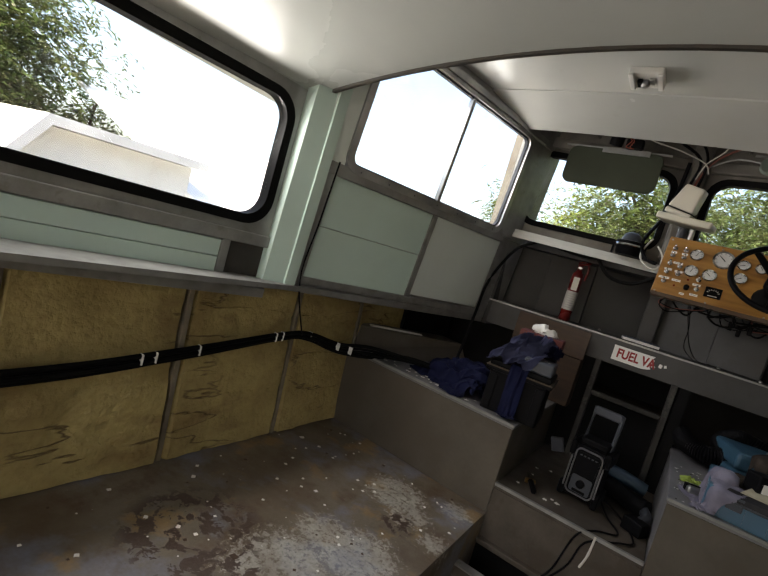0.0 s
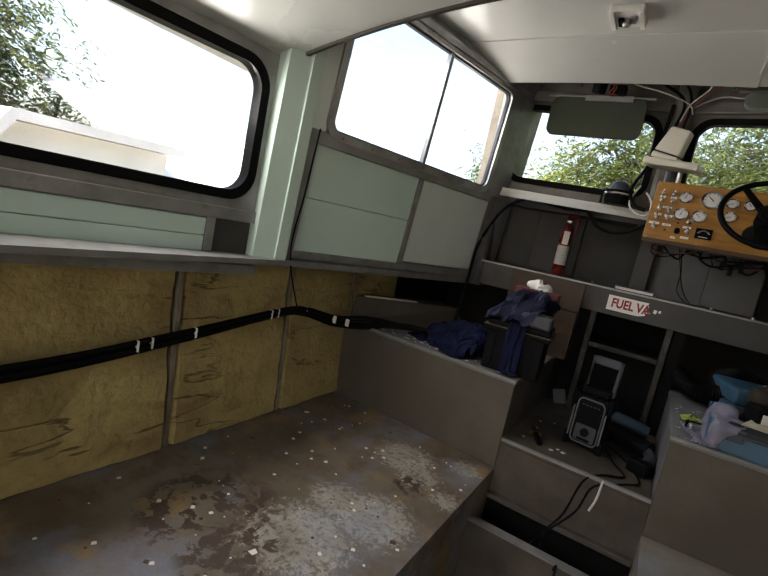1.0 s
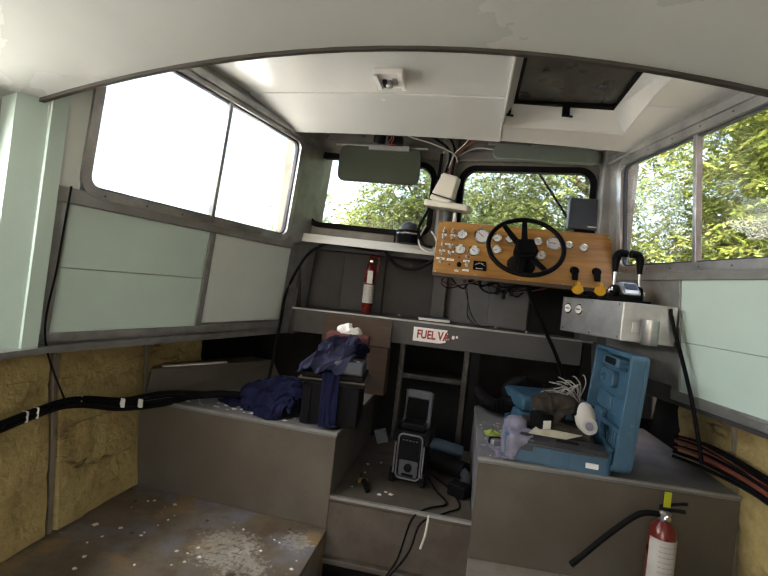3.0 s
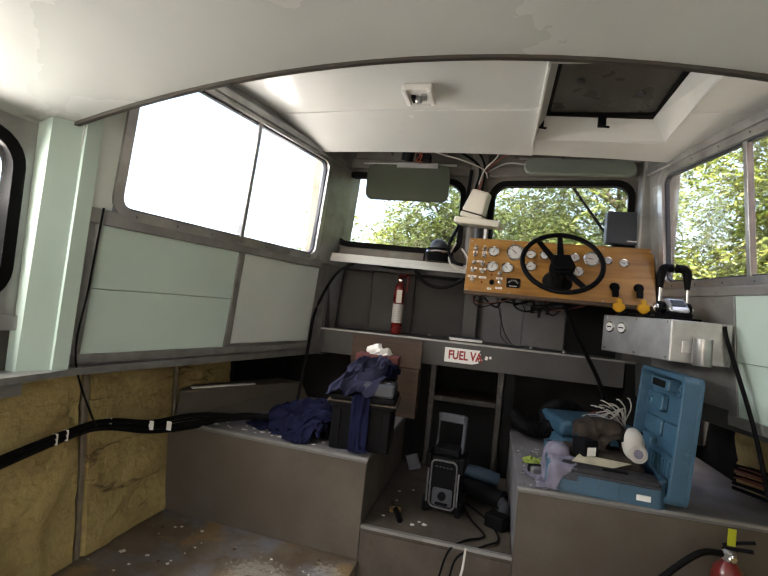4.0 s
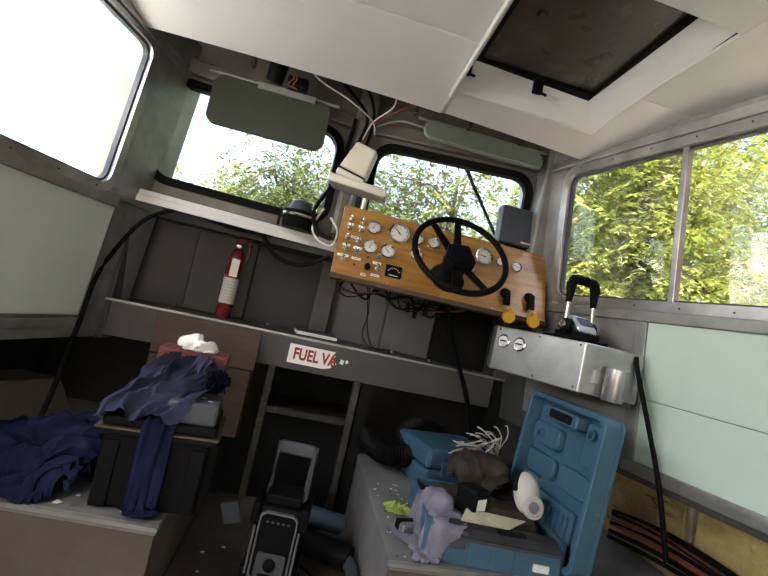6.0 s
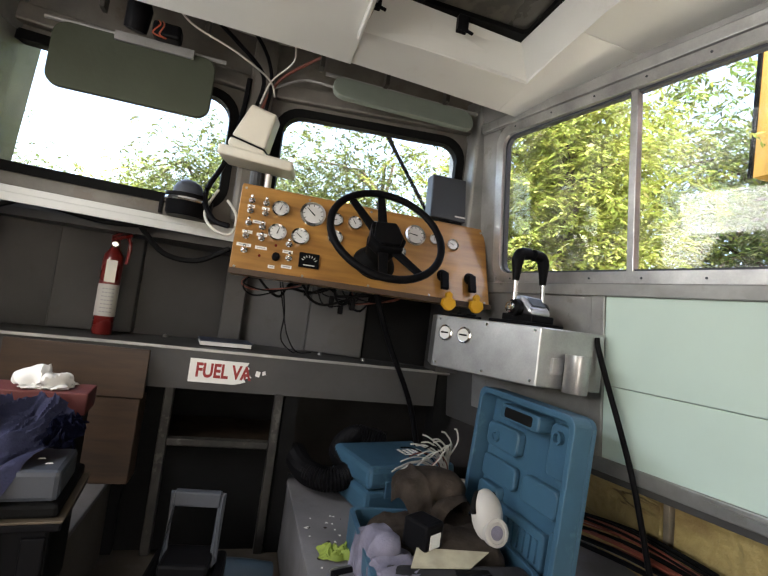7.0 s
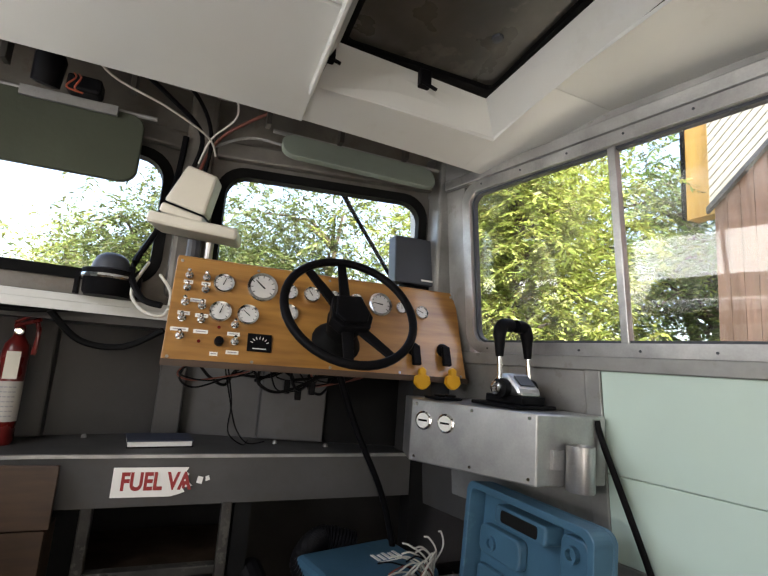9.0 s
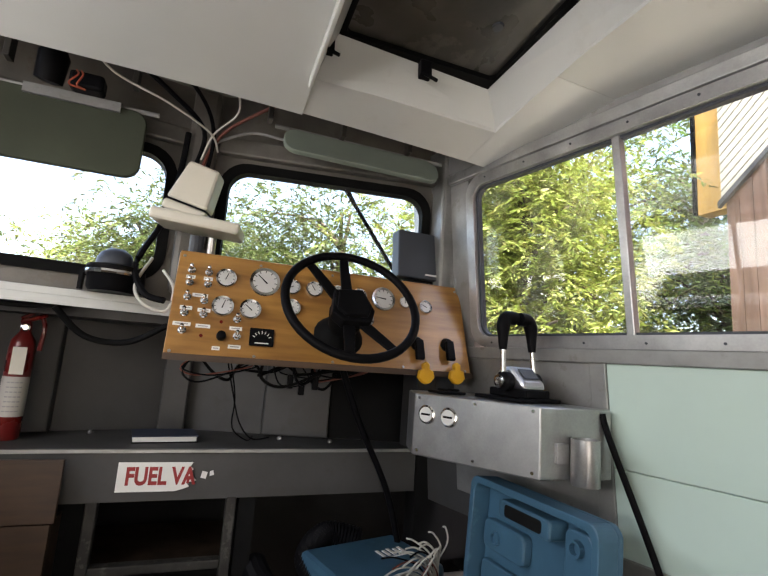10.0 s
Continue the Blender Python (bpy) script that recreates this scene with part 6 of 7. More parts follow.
plate(bm, round_rect(-0.048, 0.048, -0.004, 0.095, 0.008), 0.004, 0.007, mfr)
part("screen", bm, BLACK, ra, "black display")
part("dial", lathe([(0.020, 0.0), (0.019, 0.010), (0.012, 0.012)], 18, mfr @ Matrix.Translation((0.0, -0.050, 0.006))), BLACK, ra, smooth=True)
for i in range(5):
    bm = bmesh.new()
    plate(bm, round_rect(-0.040 + 0.017 * i, -0.030 + 0.017 * i, 0.078, 0.084, 0.002), 0.007, 0.009, mfr)
    part("button", bm, GREY_PLASTIC, ra)
bm = bmesh.new()
plate(bm, round_rect(-0.03, 0.03, -0.093, -0.08, 0.005), 0.006, 0.008, mfr)
part("slot", bm, BLACK, ra)
hd = bmesh.new()
sweep(hd, [(-0.062, 0.07, 0.25), (-0.062, 0.10, 0.43), (0.062, 0.10, 0.43), (0.062, 0.07, 0.25)], 0.011, 8)
part("handle", hd, GREY_PLASTIC, ra, "raised carrying handle")
part("handle_bar", boxed(-0.06, 0.06, 0.085, 0.11, 0.40, 0.44), GREY_PLASTIC, ra, bevel=0.005)
part("top_tray", boxed(-0.06, 0.06, 0.0, 0.11, 0.262, 0.295), BLACK, ra, bevel=0.008)
part("door_flap", boxed(-0.12, -0.06, 0.04, 0.055, 0.20, 0.27, m=pose(0, 0, 0, 0, -20, 0)), GREY_PLASTIC, ra, bevel=0.004)
rc = part("radio_cable", tube([(0.08, 2.36, 0.19), (0.14, 2.25, 0.156), (0.20, 2.12, 0.156), (0.12, 2.04, 0.156), (0.06, 1.985, 0.12), (0.02, 1.975, -0.05), (-0.03, 1.93, -0.16), (0.02, 1.80, -0.30), (0.06, 1.745, -0.14), (0.05, 1.70, -0.35), (0.05, 1.5, -0.414)], 0.0045, 7), BLACK, smooth=True)
tagged(rc, "black power cord running down the step", "cable")
rc = part("radio_cable", tube([(0.10, 2.40, 0.17), (0.20, 2.30, 0.156), (0.26, 2.12, 0.156), (0.20, 2.03, 0.156), (0.10, 1.99, 0.11), (0.06, 1.97, -0.02), (-0.06, 1.94, -0.20), (-0.10, 1.86, -0.30)], 0.0045, 7), BLACK, smooth=True)
tagged(rc, "black cord looped over the step edge", "cable")
wtie = part("white_cord", tube([(0.13, 1.975, 0.16), (0.125, 1.965, 0.08), (0.11, 1.96, 0.02)], 0.005, 6), WHITE_CABLE, smooth=True)
tagged(wtie, "short white cord end hanging over the step", "cord")
hm = tagged(thing("hand_tool", (-0.19, 2.16, 0.1505), turn=0.4), "small hand tool with a yellow and black handle", "tool")
part("handle", tube([(0.0, -0.08, 0.014), (0.0, 0.02, 0.014)], 0.014, 8), BLACK, hm, smooth=True)
part("collar", boxed(-0.025, 0.025, 0.02, 0.04, 0.0, 0.022), material("dull_brass", (0.22, 0.12, 0.03), 0.5), hm, bevel=0.004)
part("shaft", tube([(0.0, 0.04, 0.014), (0.0, 0.11, 0.014)], 0.006, 8), CHROME, hm)
pt = tagged(thing("power_tool", (0.19, 2.45, 0.1505), turn=-0.5), "dark power tool lying behind the radio", "tool")
part("motor", tube([(-0.10, 0.0, 0.06), (0.10, 0.0, 0.06)], 0.045, 14), BLACK, pt, smooth=True)
part("grip", tube([(0.08, 0.0, 0.06), (0.14, -0.06, 0.05), (0.15, -0.14, 0.035)], 0.024, 10), GREY_PLASTIC, pt, smooth=True)
part("battery", boxed(0.11, 0.20, -0.19, -0.12, 0.0, 0.06), BLACK, pt, bevel=0.006)
bl = tagged(thing("blue_tool", (0.10, 2.56, 0.1505), turn=0.3), "blue power tool body on the step behind the radio", "tool")
part("body", tube([(-0.16, 0.0, 0.09), (0.0, 0.02, 0.11), (0.16, 0.0, 0.08)], 0.038, 14), material("dull_blue_tool", (0.03, 0.06, 0.09), 0.5), bl, smooth=True)
part("guard", boxed(-0.10, 0.08, -0.05, 0.05, 0.0, 0.06), BLACK, bl, bevel=0.01)
for k in range(14):
    x, y = rng.uniform(-0.28, 0.28), rng.uniform(2.03, 2.5)
    s = rng.uniform(0.004, 0.011)
    if abs(x) < 0.11 and y > 2.2:
        continue
    o = part("paint_chip", prismed([(-s, -s * 0.6, 0), (s, -s, 0), (s * 0.7, s, 0), (-s * 0.6, s * 0.8, 0)], (0, 0, 0.0015)), PAPER)
    o.matrix_world = pose(x, y, 0.1505, 0, 0, rng.uniform(0, 360))
    tagged(o, "small white paint chip on the step", "debris", "paint chips")


# ---- tool cases on the other locker ----
tc = tagged(thing("tool_case", (0.65, 2.20, 0.4285), turn=radians(-4)), "open blue plastic power tool case crammed with gear", "tool case")
bm = bmesh.new()
ring(bm, round_rect(-0.225, 0.205, -0.175, 0.205, 0.03), round_rect(-0.21, 0.19, -0.16, 0.19, 0.025), 0.0, 0.105, I3)
plate(bm, round_rect(-0.22, 0.20, -0.17, 0.20, 0.03), 0.0, 0.01, I3)
part("tray", bm, BLUE, tc, bevel=0.003)
for i in range(4):
    part("tray_rib", boxed(-0.17 + 0.07 * i, -0.158 + 0.07 * i, -0.181, -0.174, 0.012, 0.09), BLUE, tc)
part("name_plate", boxed(0.10, 0.148, -0.182, -0.1745, 0.024, 0.044), PAPER, tc, "white label")
GRAPHITE = material("graphite_moulding", (0.030, 0.029, 0.032), 0.55, vary=0.2, scale=12, bump=0.12, spec=0.25)
rail = part("moulded_insert", prismed([(-0.20, -0.186, 0.068), (-0.19, -0.128, 0.084), (0.17, -0.128, 0.084), (0.185, -0.186, 0.068)], (0.0, 0.0, 0.034)), GRAPHITE, tc, "dark grey moulded insert along the rim", bevel=0.014)
part("rim_lip", boxed(-0.195, 0.18, -0.190, -0.182, 0.076, 0.083), GREY_PLASTIC, rail, bevel=0.002)
part("grip_slot", boxed(-0.02, 0.07, -0.172, -0.145, 0.098, 0.113), BLACK, rail, bevel=0.004)
part("paper_sheet", prismed([(-0.13, -0.150, 0.1150), (0.02, -0.150, 0.1150), (0.09, -0.100, 0.1290), (-0.10, -0.090, 0.1310)], (0, 0, 0.002)), material("yellowed_paper", (0.46, 0.42, 0.30), 0.7, vary=0.15, scale=20), tc, "yellowed paper sheet on the insert")
part("latch", boxed(-0.16, -0.11, -0.185, -0.175, 0.05, 0.10), GREY_PLASTIC, tc, bevel=0.003)
# the raised lid along the outer side
ld = frame_of((0.215, -0.205, 0.03), (-0.12, 1, 0), (-0.99, -0.12, 0.06))
bm = bmesh.new()
plate(bm, round_rect(0.0, 0.44, 0.0, 0.475, 0.03), -0.05, -0.035, ld)
ring(bm, round_rect(0.0, 0.44, 0.0, 0.475, 0.03), round_rect(0.018, 0.422, 0.018, 0.457, 0.025), -0.035, 0.02, ld)
lid = part("lid", bm, BLUE, tc, "upright blue lid with moulded recesses", bevel=0.003)
for loop, d in ((round_rect(0.13, 0.31, 0.40, 0.445, 0.01), 0.022), (round_rect(0.04, 0.12, 0.30, 0.44, 0.02), -0.012), (round_rect(0.24, 0.40, 0.30, 0.375, 0.02), -0.006), (round_rect(0.05, 0.20, 0.20, 0.275, 0.02), -0.008),
                (round_rect(0.24, 0.41, 0.20, 0.27, 0.015), -0.014), (round_rect(0.08, 0.37, 0.055, 0.155, 0.012), -0.012), (round_rect(0.03, 0.06, 0.05, 0.18, 0.01), -0.004), (round_rect(0.30, 0.40, 0.13, 0.19, 0.015), -0.004)):
    bm = bmesh.new()
    plate(bm, loop, -0.035, d, ld)
    part("recess", bm, BLUE, lid, bevel=0.006)
for i in range(10):
    bm = bmesh.new()
    plate(bm, round_rect(0.10 + 0.026 * i, 0.118 + 0.026 * i, 0.075, 0.135, 0.004), -0.012, -0.006, ld)
    part("rib", bm, BLUE, lid)
bm = bmesh.new()
plate(bm, round_rect(0.155, 0.285, 0.408, 0.437, 0.008), 0.022, 0.0225, ld)
part("handle_slot", bm, DARK, lid)
for u, v in ((0.08, 0.405), (0.345, 0.335)):
    bm = lathe([(0.018, -0.02), (0.018, 0.002), (0.012, 0.002), (0.012, -0.015)], 14)
    bm.transform(ld @ Matrix.Translation((u, v, 0)))
    part("boss", bm, BLUE, lid)
part("leather_apron", drape(6, 0.44, 0.36, 40, 34, pose(-0.01, 0.02, 0.16), (((-0.10, 0.05, 0.05), (0.03, 0.05, 0.02), 0.05), ((0.05, -0.02, 0.06), (0.05, 0.03, 0.02), 0.05), ((0.09, 0.11, 0.05), (0.03, 0.03, 0.02), 0.05)), 0.02, 0.72, 100, 0.04), BROWN_CLOTH, tc, "crumpled brown leather apron", smooth=True)
rp = tagged(thing("respirator", (0.765, 2.14, 0.57), turn=0.35), "white and grey dust respirator on top of the tools", "respirator")
part("mask", lathe([(0.046, 0.0), (0.052, 0.012), (0.044, 0.035), (0.022, 0.050)], 22, pose(0.0, 0.035, 0.050, 72, 0, -18) @ Matrix.Diagonal((0.85, 1.25, 1.0, 1.0))), LABEL, rp, smooth=True)
fl = part("filter", lathe([(0.028, 0.0), (0.035, 0.006), (0.035, 0.020), (0.027, 0.022), (0.026, 0.017), (0.006, 0.017)], 24, pose(-0.006, -0.006, 0.022, 76, 0, -18)), LABEL, rp, "round white filter", smooth=True)
part("grille", lathe([(0.016, 0.016), (0.018, 0.020), (0.012, 0.020)], 18, pose(-0.006, -0.006, 0.022, 76, 0, -18)), RAG, fl)
part("filter", lathe([(0.026, 0.0), (0.030, 0.006), (0.030, 0.018), (0.02, 0.020)], 20, pose(0.045, 0.045, 0.03, 70, 0, 45)), RAG, rp, smooth=True)
part("strap", tube([(-0.05, 0.03, 0.06), (-0.02, 0.05, 0.10), (0.05, 0.05, 0.09)], 0.008, 6), RUBBER, rp)
gl = part("glove", drape(1, 0.26, 0.24, 34, 32, pose(0.67, 2.35, 0.70, 0, 0, 30), [((0.66, 2.36, 0.58), (0.05, 0.03, 0.03), 0.045), ((0.71, 2.31, 0.56), (0.02, 0.04, 0.02), 0.035)], 0.53, 0.7, 80, 0.04, 0.01), BROWN_CLOTH, smooth=True)
tagged(gl, "brown leather work glove heaped on the tools", "glove")
rg = part("rag", drape(9, 0.24, 0.32, 30, 38, pose(0.455, 2.14, 0.58, 0, 0, 15), (((0.65, 2.21, 0.475), (0.205, 0.17, 0.045), 0.012), ((0.47, 2.17, 0.54), (0.01, 0.03, 0.01), 0.02)), 0.4315, 0.6, 110, 0.04), RAG, smooth=True)
tagged(rg, "crumpled pale lilac-grey rag over the tool case rim", "rag")
bt = tagged(thing("drill_battery", (0.575, 2.14, 0.545), turn=0.5), "black tool battery with a white label", "battery")
part("pack", boxed(-0.035, 0.035, -0.03, 0.05, 0.0, 0.075), BLACK, bt, bevel=0.008)
part("label", boxed(-0.02, 0.02, -0.0315, -0.030, 0.015, 0.05), PAPER, bt)
tp = tagged(thing("tape_measure", (0.395, 2.20, 0.4285), turn=0.3), "silver tape measure on the locker top", "tape measure")
part("case", boxed(-0.035, 0.035, -0.03, 0.03, 0.0, 0.035), BRIGHT, tp, bevel=0.010)
part("band", boxed(-0.036, 0.036, -0.012, 0.012, 0.008, 0.0355), BLACK, tp)
sp = part("plant_sprig", cloth(7.7, 0.05, 0.035, 0.03, 14, 20), material("yellow_green_string", (0.30, 0.40, 0.06), 0.7, vary=0.2), smooth=True)
sp.matrix_world = pose(0.40, 2.34, 0.4285, 0, 0, 0)
tagged(sp, "tangle of yellow-green string on the locker", "string")

c2 = tagged(thing("tool_case", (0.685, 2.76, 0.4285), turn=radians(14)), "closed blue plastic tool case with a white logo", "tool case")
c2.scale = (1.0, 1.0, 1.2)
part("shell", boxed(-0.19, 0.19, -0.15, 0.15, 0.0, 0.07), BLUE, c2, bevel=0.015)
part("lid", boxed(-0.19, 0.19, -0.15, 0.15, 0.074, 0.14), BLUE, c2, bevel=0.018)
part("latch", boxed(-0.12, -0.06, -0.158, -0.148, 0.05, 0.10), BLUE, c2, bevel=0.004)
part("latch", boxed(0.06, 0.12, -0.158, -0.148, 0.05, 0.10), BLUE, c2, bevel=0.004)
bm = bmesh.new()
for i in range(5):
    box(bm, 0.03 + 0.022 * i, 0.042 + 0.022 * i, -0.02, 0.03 - 0.008 * (i % 2), 0.14, 0.1415)
box(bm, 0.03, 0.13, -0.034, -0.028, 0.14, 0.1415)
part("logo", bm, PAPER, c2, "white logo bars")
hz = bmesh.new()
pts = curve([(0.33, 2.95, 0.52), (0.36, 2.80, 0.50), (0.44, 2.72, 0.50), (0.52, 2.76, 0.52), (0.50, 2.88, 0.56), (0.58, 2.96, 0.60), (0.70, 2.94, 0.58)], 22)
sweep(hz, pts, 0.046, 14, taper=[1.0 if i % 2 else 0.86 for i in range(len(pts))])
o = part("ventilation_hose", hz, BLACK)
tagged(o, "black corrugated ventilation hose coiled under the shelf", "hose")
for k in range(24):
    a = k / 23
    e = rng.uniform(-0.02, 0.02)
    pts = [(0.83, 2.62 + e, 0.46), (0.80 + 0.03 * a, 2.58 + e, 0.57 + 0.04 * a), (0.74 + 0.08 * a + e, 2.545, 0.635 + 0.05 * a + e), (0.66 + 0.15 * a + e, 2.52 + e, 0.66 + 0.05 * a + 2 * e), (0.60 + 0.18 * a + 2 * e, 2.50 + 2 * e, 0.655 + 0.04 * a + 3 * e)]
    o = part("loose_cable", tube(pts, 0.0026, 6), WHITE_CABLE if k % 6 else (RED_CABLE if k % 4 else BLACK), smooth=True)
    tagged(o, "loose thin cable in a splayed bundle behind the tool case", "cable", "tangled cables")

# ---- left hull cables ----
for k in range(4):
    dz, dx = (0.014 * (k - 1.5)), 0.008 * (k % 2)
    pts = [(-1.285 + dx, -0.9, 0.38 + dz), (-1.285 + dx, 0.36, 0.40 + dz * 0.9), (-1.283 + dx, 0.92, 0.45 + dz * 0.8), (-1.28 + dx, 1.42, 0.515 + dz * 0.6), (-1.275 + dx, 1.60, 0.515 + dz * 0.7), (-1.24, 1.82, 0.46 + dz), (-1.16, 2.02, 0.455 + dz * 1.3), (-1.0 + 0.02 * k, 2.14, 0.46 + abs(dz)), (-0.78, 2.25, 0.47)]
    o = part("hull_cable", tube(pts, 0.010 if k != 2 else 0.006, 8), RUBBER, smooth=True)
    tagged(o, "thick black cable clipped along the hull insulation", "cable", "hull cables")
for y, z in ((0.78, 0.437), (0.83, 0.442), (1.00, 0.462), (1.38, 0.510), (1.42, 0.514), (1.61, 0.515), (1.80, 0.468), (1.88, 0.452)):
    x = -1.278 if y < 1.7 else -1.235 + (y - 1.8) * 0.35
    o = part("cable_tie", boxed(x - 0.006, x + 0.018, y - 0.003, y + 0.003, z - 0.016, z + 0.024), PAPER, bevel=0.003)
    tagged(o, "white plastic tie round the hull cables", "cable tie", "cable ties")

# ---- right hull: cables, junction boxes, saw ----
for k in range(22):
    dz = rng.uniform(-0.055, 0.055)
    x = 1.275 - rng.uniform(0, 0.04)
    pts = [(1.18, 2.30, 0.53 + dz), (x - 0.03, 2.10, 0.55 + dz), (x, 1.80, 0.55 + dz * rng.uniform(0.4, 1)), (x, 1.55, 0.53 + dz * rng.uniform(0.4, 1.2)), (x, 1.25, 0.48 + dz), (x, 0.8, 0.46 + dz), (x + 0.01, 0.2, 0.45 + dz), (x + 0.01, -0.9, 0.45 + dz)]
    o = part("hull_cable", tube(pts, rng.choice((0.003, 0.004, 0.005, 0.008)), 6), (RED_CABLE, BLACK, RUBBER, RED_CABLE, BLACK, ALU, RUBBER)[k % 7], smooth=True)
    tagged(o, "dark cable in a bundle along the hull insulation", "cable", "hull cables")
for y0, y1 in ((1.46, 1.60), (1.22, 1.36)):
    o = tagged(thing("junction_box", (1.245, (y0 + y1) / 2, 0.60)), "black plastic junction box among the hull cables", "junction box", "junction boxes")
    part("box", boxed(-0.035, 0.025, -(y1 - y0) / 2, (y1 - y0) / 2, 0.0, 0.085), BLACK, o, bevel=0.006)
    part("gland", lathe([(0.012, 0.0), (0.012, 0.025)], 10, pose(0, -(y1 - y0) / 2 - 0.02, 0.04, -90, 0, 0)), RUBBER, o)
rp2 = part("rope", tube([(1.235, 1.36, 0.44), (1.21, 1.40, 0.56), (1.235, 1.37, 0.66), (1.245, 1.33, 0.9), (1.255, 1.27, 1.3), (1.26, 1.22, 1.62)], 0.005, 8), material("rust_rope", (0.24, 0.09, 0.045), 0.9, vary=0.2, bump=0.5, grain=200), smooth=True)
tagged(rp2, "rust-coloured rope tied round the hull cables", "rope")

cs = tagged(thing("circular_saw", (1.13, 1.45, -0.006), turn=radians(115)), "orange and black circular saw lying on the floor", "circular saw")
SAW_METAL = material("worn_cast_guard", (0.30, 0.29, 0.28), 0.4, metal=0.7, vary=0.2, scale=14, bump=0.1, blotch=0.5, blotch_colour=(0.16, 0.11, 0.08), blotch_scale=16, blotch_at=0.55)
part("base_plate", boxed(-0.17, 0.13, -0.07, 0.09, 0.008, 0.012), SAW_METAL, cs, bevel=0.001)
part("upper_guard", lathe([(0.058, -0.022), (0.092, -0.028), (0.108, -0.016), (0.110, 0.0), (0.108, 0.016), (0.092, 0.028), (0.058, 0.022)], 36, pose(-0.02, 0.0, 0.115, 90, 0, 0)), SAW_METAL, cs, "cast metal blade guard", smooth=True)
part("blade", lathe([(0.012, -0.002), (0.088, -0.001), (0.088, 0.001), (0.012, 0.002)], 44, pose(-0.02, 0.0, 0.112, 90, 0, 0)), RUST, cs, "rusty saw blade")
part("arbor", lathe([(0.018, -0.008), (0.022, 0.0), (0.018, 0.012)], 14, pose(-0.02, -0.004, 0.112, 90, 0, 0)), SAW_METAL, cs)
mt = part("motor", tube([(-0.02, 0.035, 0.12), (-0.02, 0.15, 0.12)], 0.044, 18), ORANGE, cs, smooth=True)
part("motor_cap", tube([(-0.02, 0.15, 0.12), (-0.02, 0.178, 0.12)], 0.041, 18), BLACK, cs)
for k in range(5):
    part("vent_slot", boxed(-0.05 + 0.014 * k, -0.043 + 0.014 * k, 0.06, 0.13, 0.160, 0.166), BLACK, mt)
part("handle", tube([(0.03, 0.06, 0.15), (0.08, 0.06, 0.215), (0.16, 0.06, 0.22), (0.21, 0.06, 0.17), (0.205, 0.06, 0.11), (0.15, 0.06, 0.085), (0.06, 0.06, 0.10)], 0.017, 12), ORANGE, cs, "orange moulded D handle", smooth=True)
part("trigger", boxed(0.10, 0.14, 0.052, 0.068, 0.185, 0.205), BLACK, cs, bevel=0.004)
part("front_knob", tube([(-0.11, 0.04, 0.16), (-0.14, 0.04, 0.20)], 0.018, 10), BLACK, cs, smooth=True)
o = part("saw_cord", tube([(0.95, 1.50, 0.10), (0.98, 1.62, 0.03), (1.10, 1.72, 0.02), (1.05, 1.79, 0.008), (0.90, 1.72, 0.008), (0.86, 1.58, 0.008), (0.95, 1.50, 0.008), (1.00, 1.62, 0.009), (0.92, 1.75, 0.016), (1.10, 1.84, 0.01), (1.22, 1.80, 0.01)], 0.0055, 8), BLACK, smooth=True)
tagged(o, "black power cord curled on the floor by the saw", "cable")
cs.scale = (0.88, 0.88, 0.88)
for k in range(4):
    a = rng.uniform(0, 6.28)
    pts = [(0.93 + 0.09 * math.cos(a + q * 1.1) * (1 + 0.3 * rng.random()), 1.60 + 0.12 * math.sin(a + q * 1.1) * (1 + 0.3 * rng.random()), 0.006 + 0.03 * rng.random() * (q % 2)) for q in range(7)]
    o = part("thin_wire", tube(pts, 0.003, 6), RUBBER, smooth=True)
    tagged(o, "thin dark wire tangled on the floor by the saw", "wire", "floor wires")

for k in range(34):
    x, y = rng.uniform(0.33, 0.46), rng.uniform(2.02, 2.6)
    s = rng.uniform(0.002, 0.006)
    o = part("paint_chip", prismed([(-s, -s * 0.6, 0), (s, -s, 0), (s * 0.7, s, 0), (-s * 0.6, s * 0.8, 0)], (0, 0, 0.0012)), PAPER if k % 3 else BROWN_CLOTH)
    o.matrix_world = pose(x, y, 0.4285, 0, 0, rng.uniform(0, 360))
    tagged(o, "small paint chip on the scuffed locker top", "debris", "paint chips")

# flakes on the left locker
for k in range(26):
    x, y = rng.uniform(-1.15, -0.35), rng.uniform(2.03, 2.12)
    s = rng.uniform(0.003, 0.012)
    o = part("paint_chip", prismed([(-s, -s * 0.6, 0), (s, -s, 0), (s * 0.7, s, 0), (-s * 0.6, s * 0.8, 0)], (0, 0, 0.0015)), PAPER)
    o.matrix_world = pose(x, y + (-x - 0.31) * 0.05, 0.4315, 0, 0, rng.uniform(0, 360))
    tagged(o, "small white paint chip on the locker edge", "debris", "paint chips")

# flakes of paint on the left floor
for k in range(120):
    x, y = -0.34 - 0.9 * rng.random() ** 0.9, rng.uniform(0.2, 1.95)
    s = rng.uniform(0.002, 0.009) * (1.6 if rng.random() < 0.1 else 1)
    o = part("paint_flake", prismed([(-s, -s * 0.5, 0), (s * 0.8, -s, 0), (s, s * 0.6, 0), (-s * 0.5, s * 0.9, 0)], (0, 0, 0.0012)), PAPER if rng.random() < 0.75 else PLY)
    o.matrix_world = pose(x, y, 0.0004, 0, 0, rng.uniform(0, 360))
    tagged(o, "loose paint flake on the worn floor", "debris", "paint flakes")


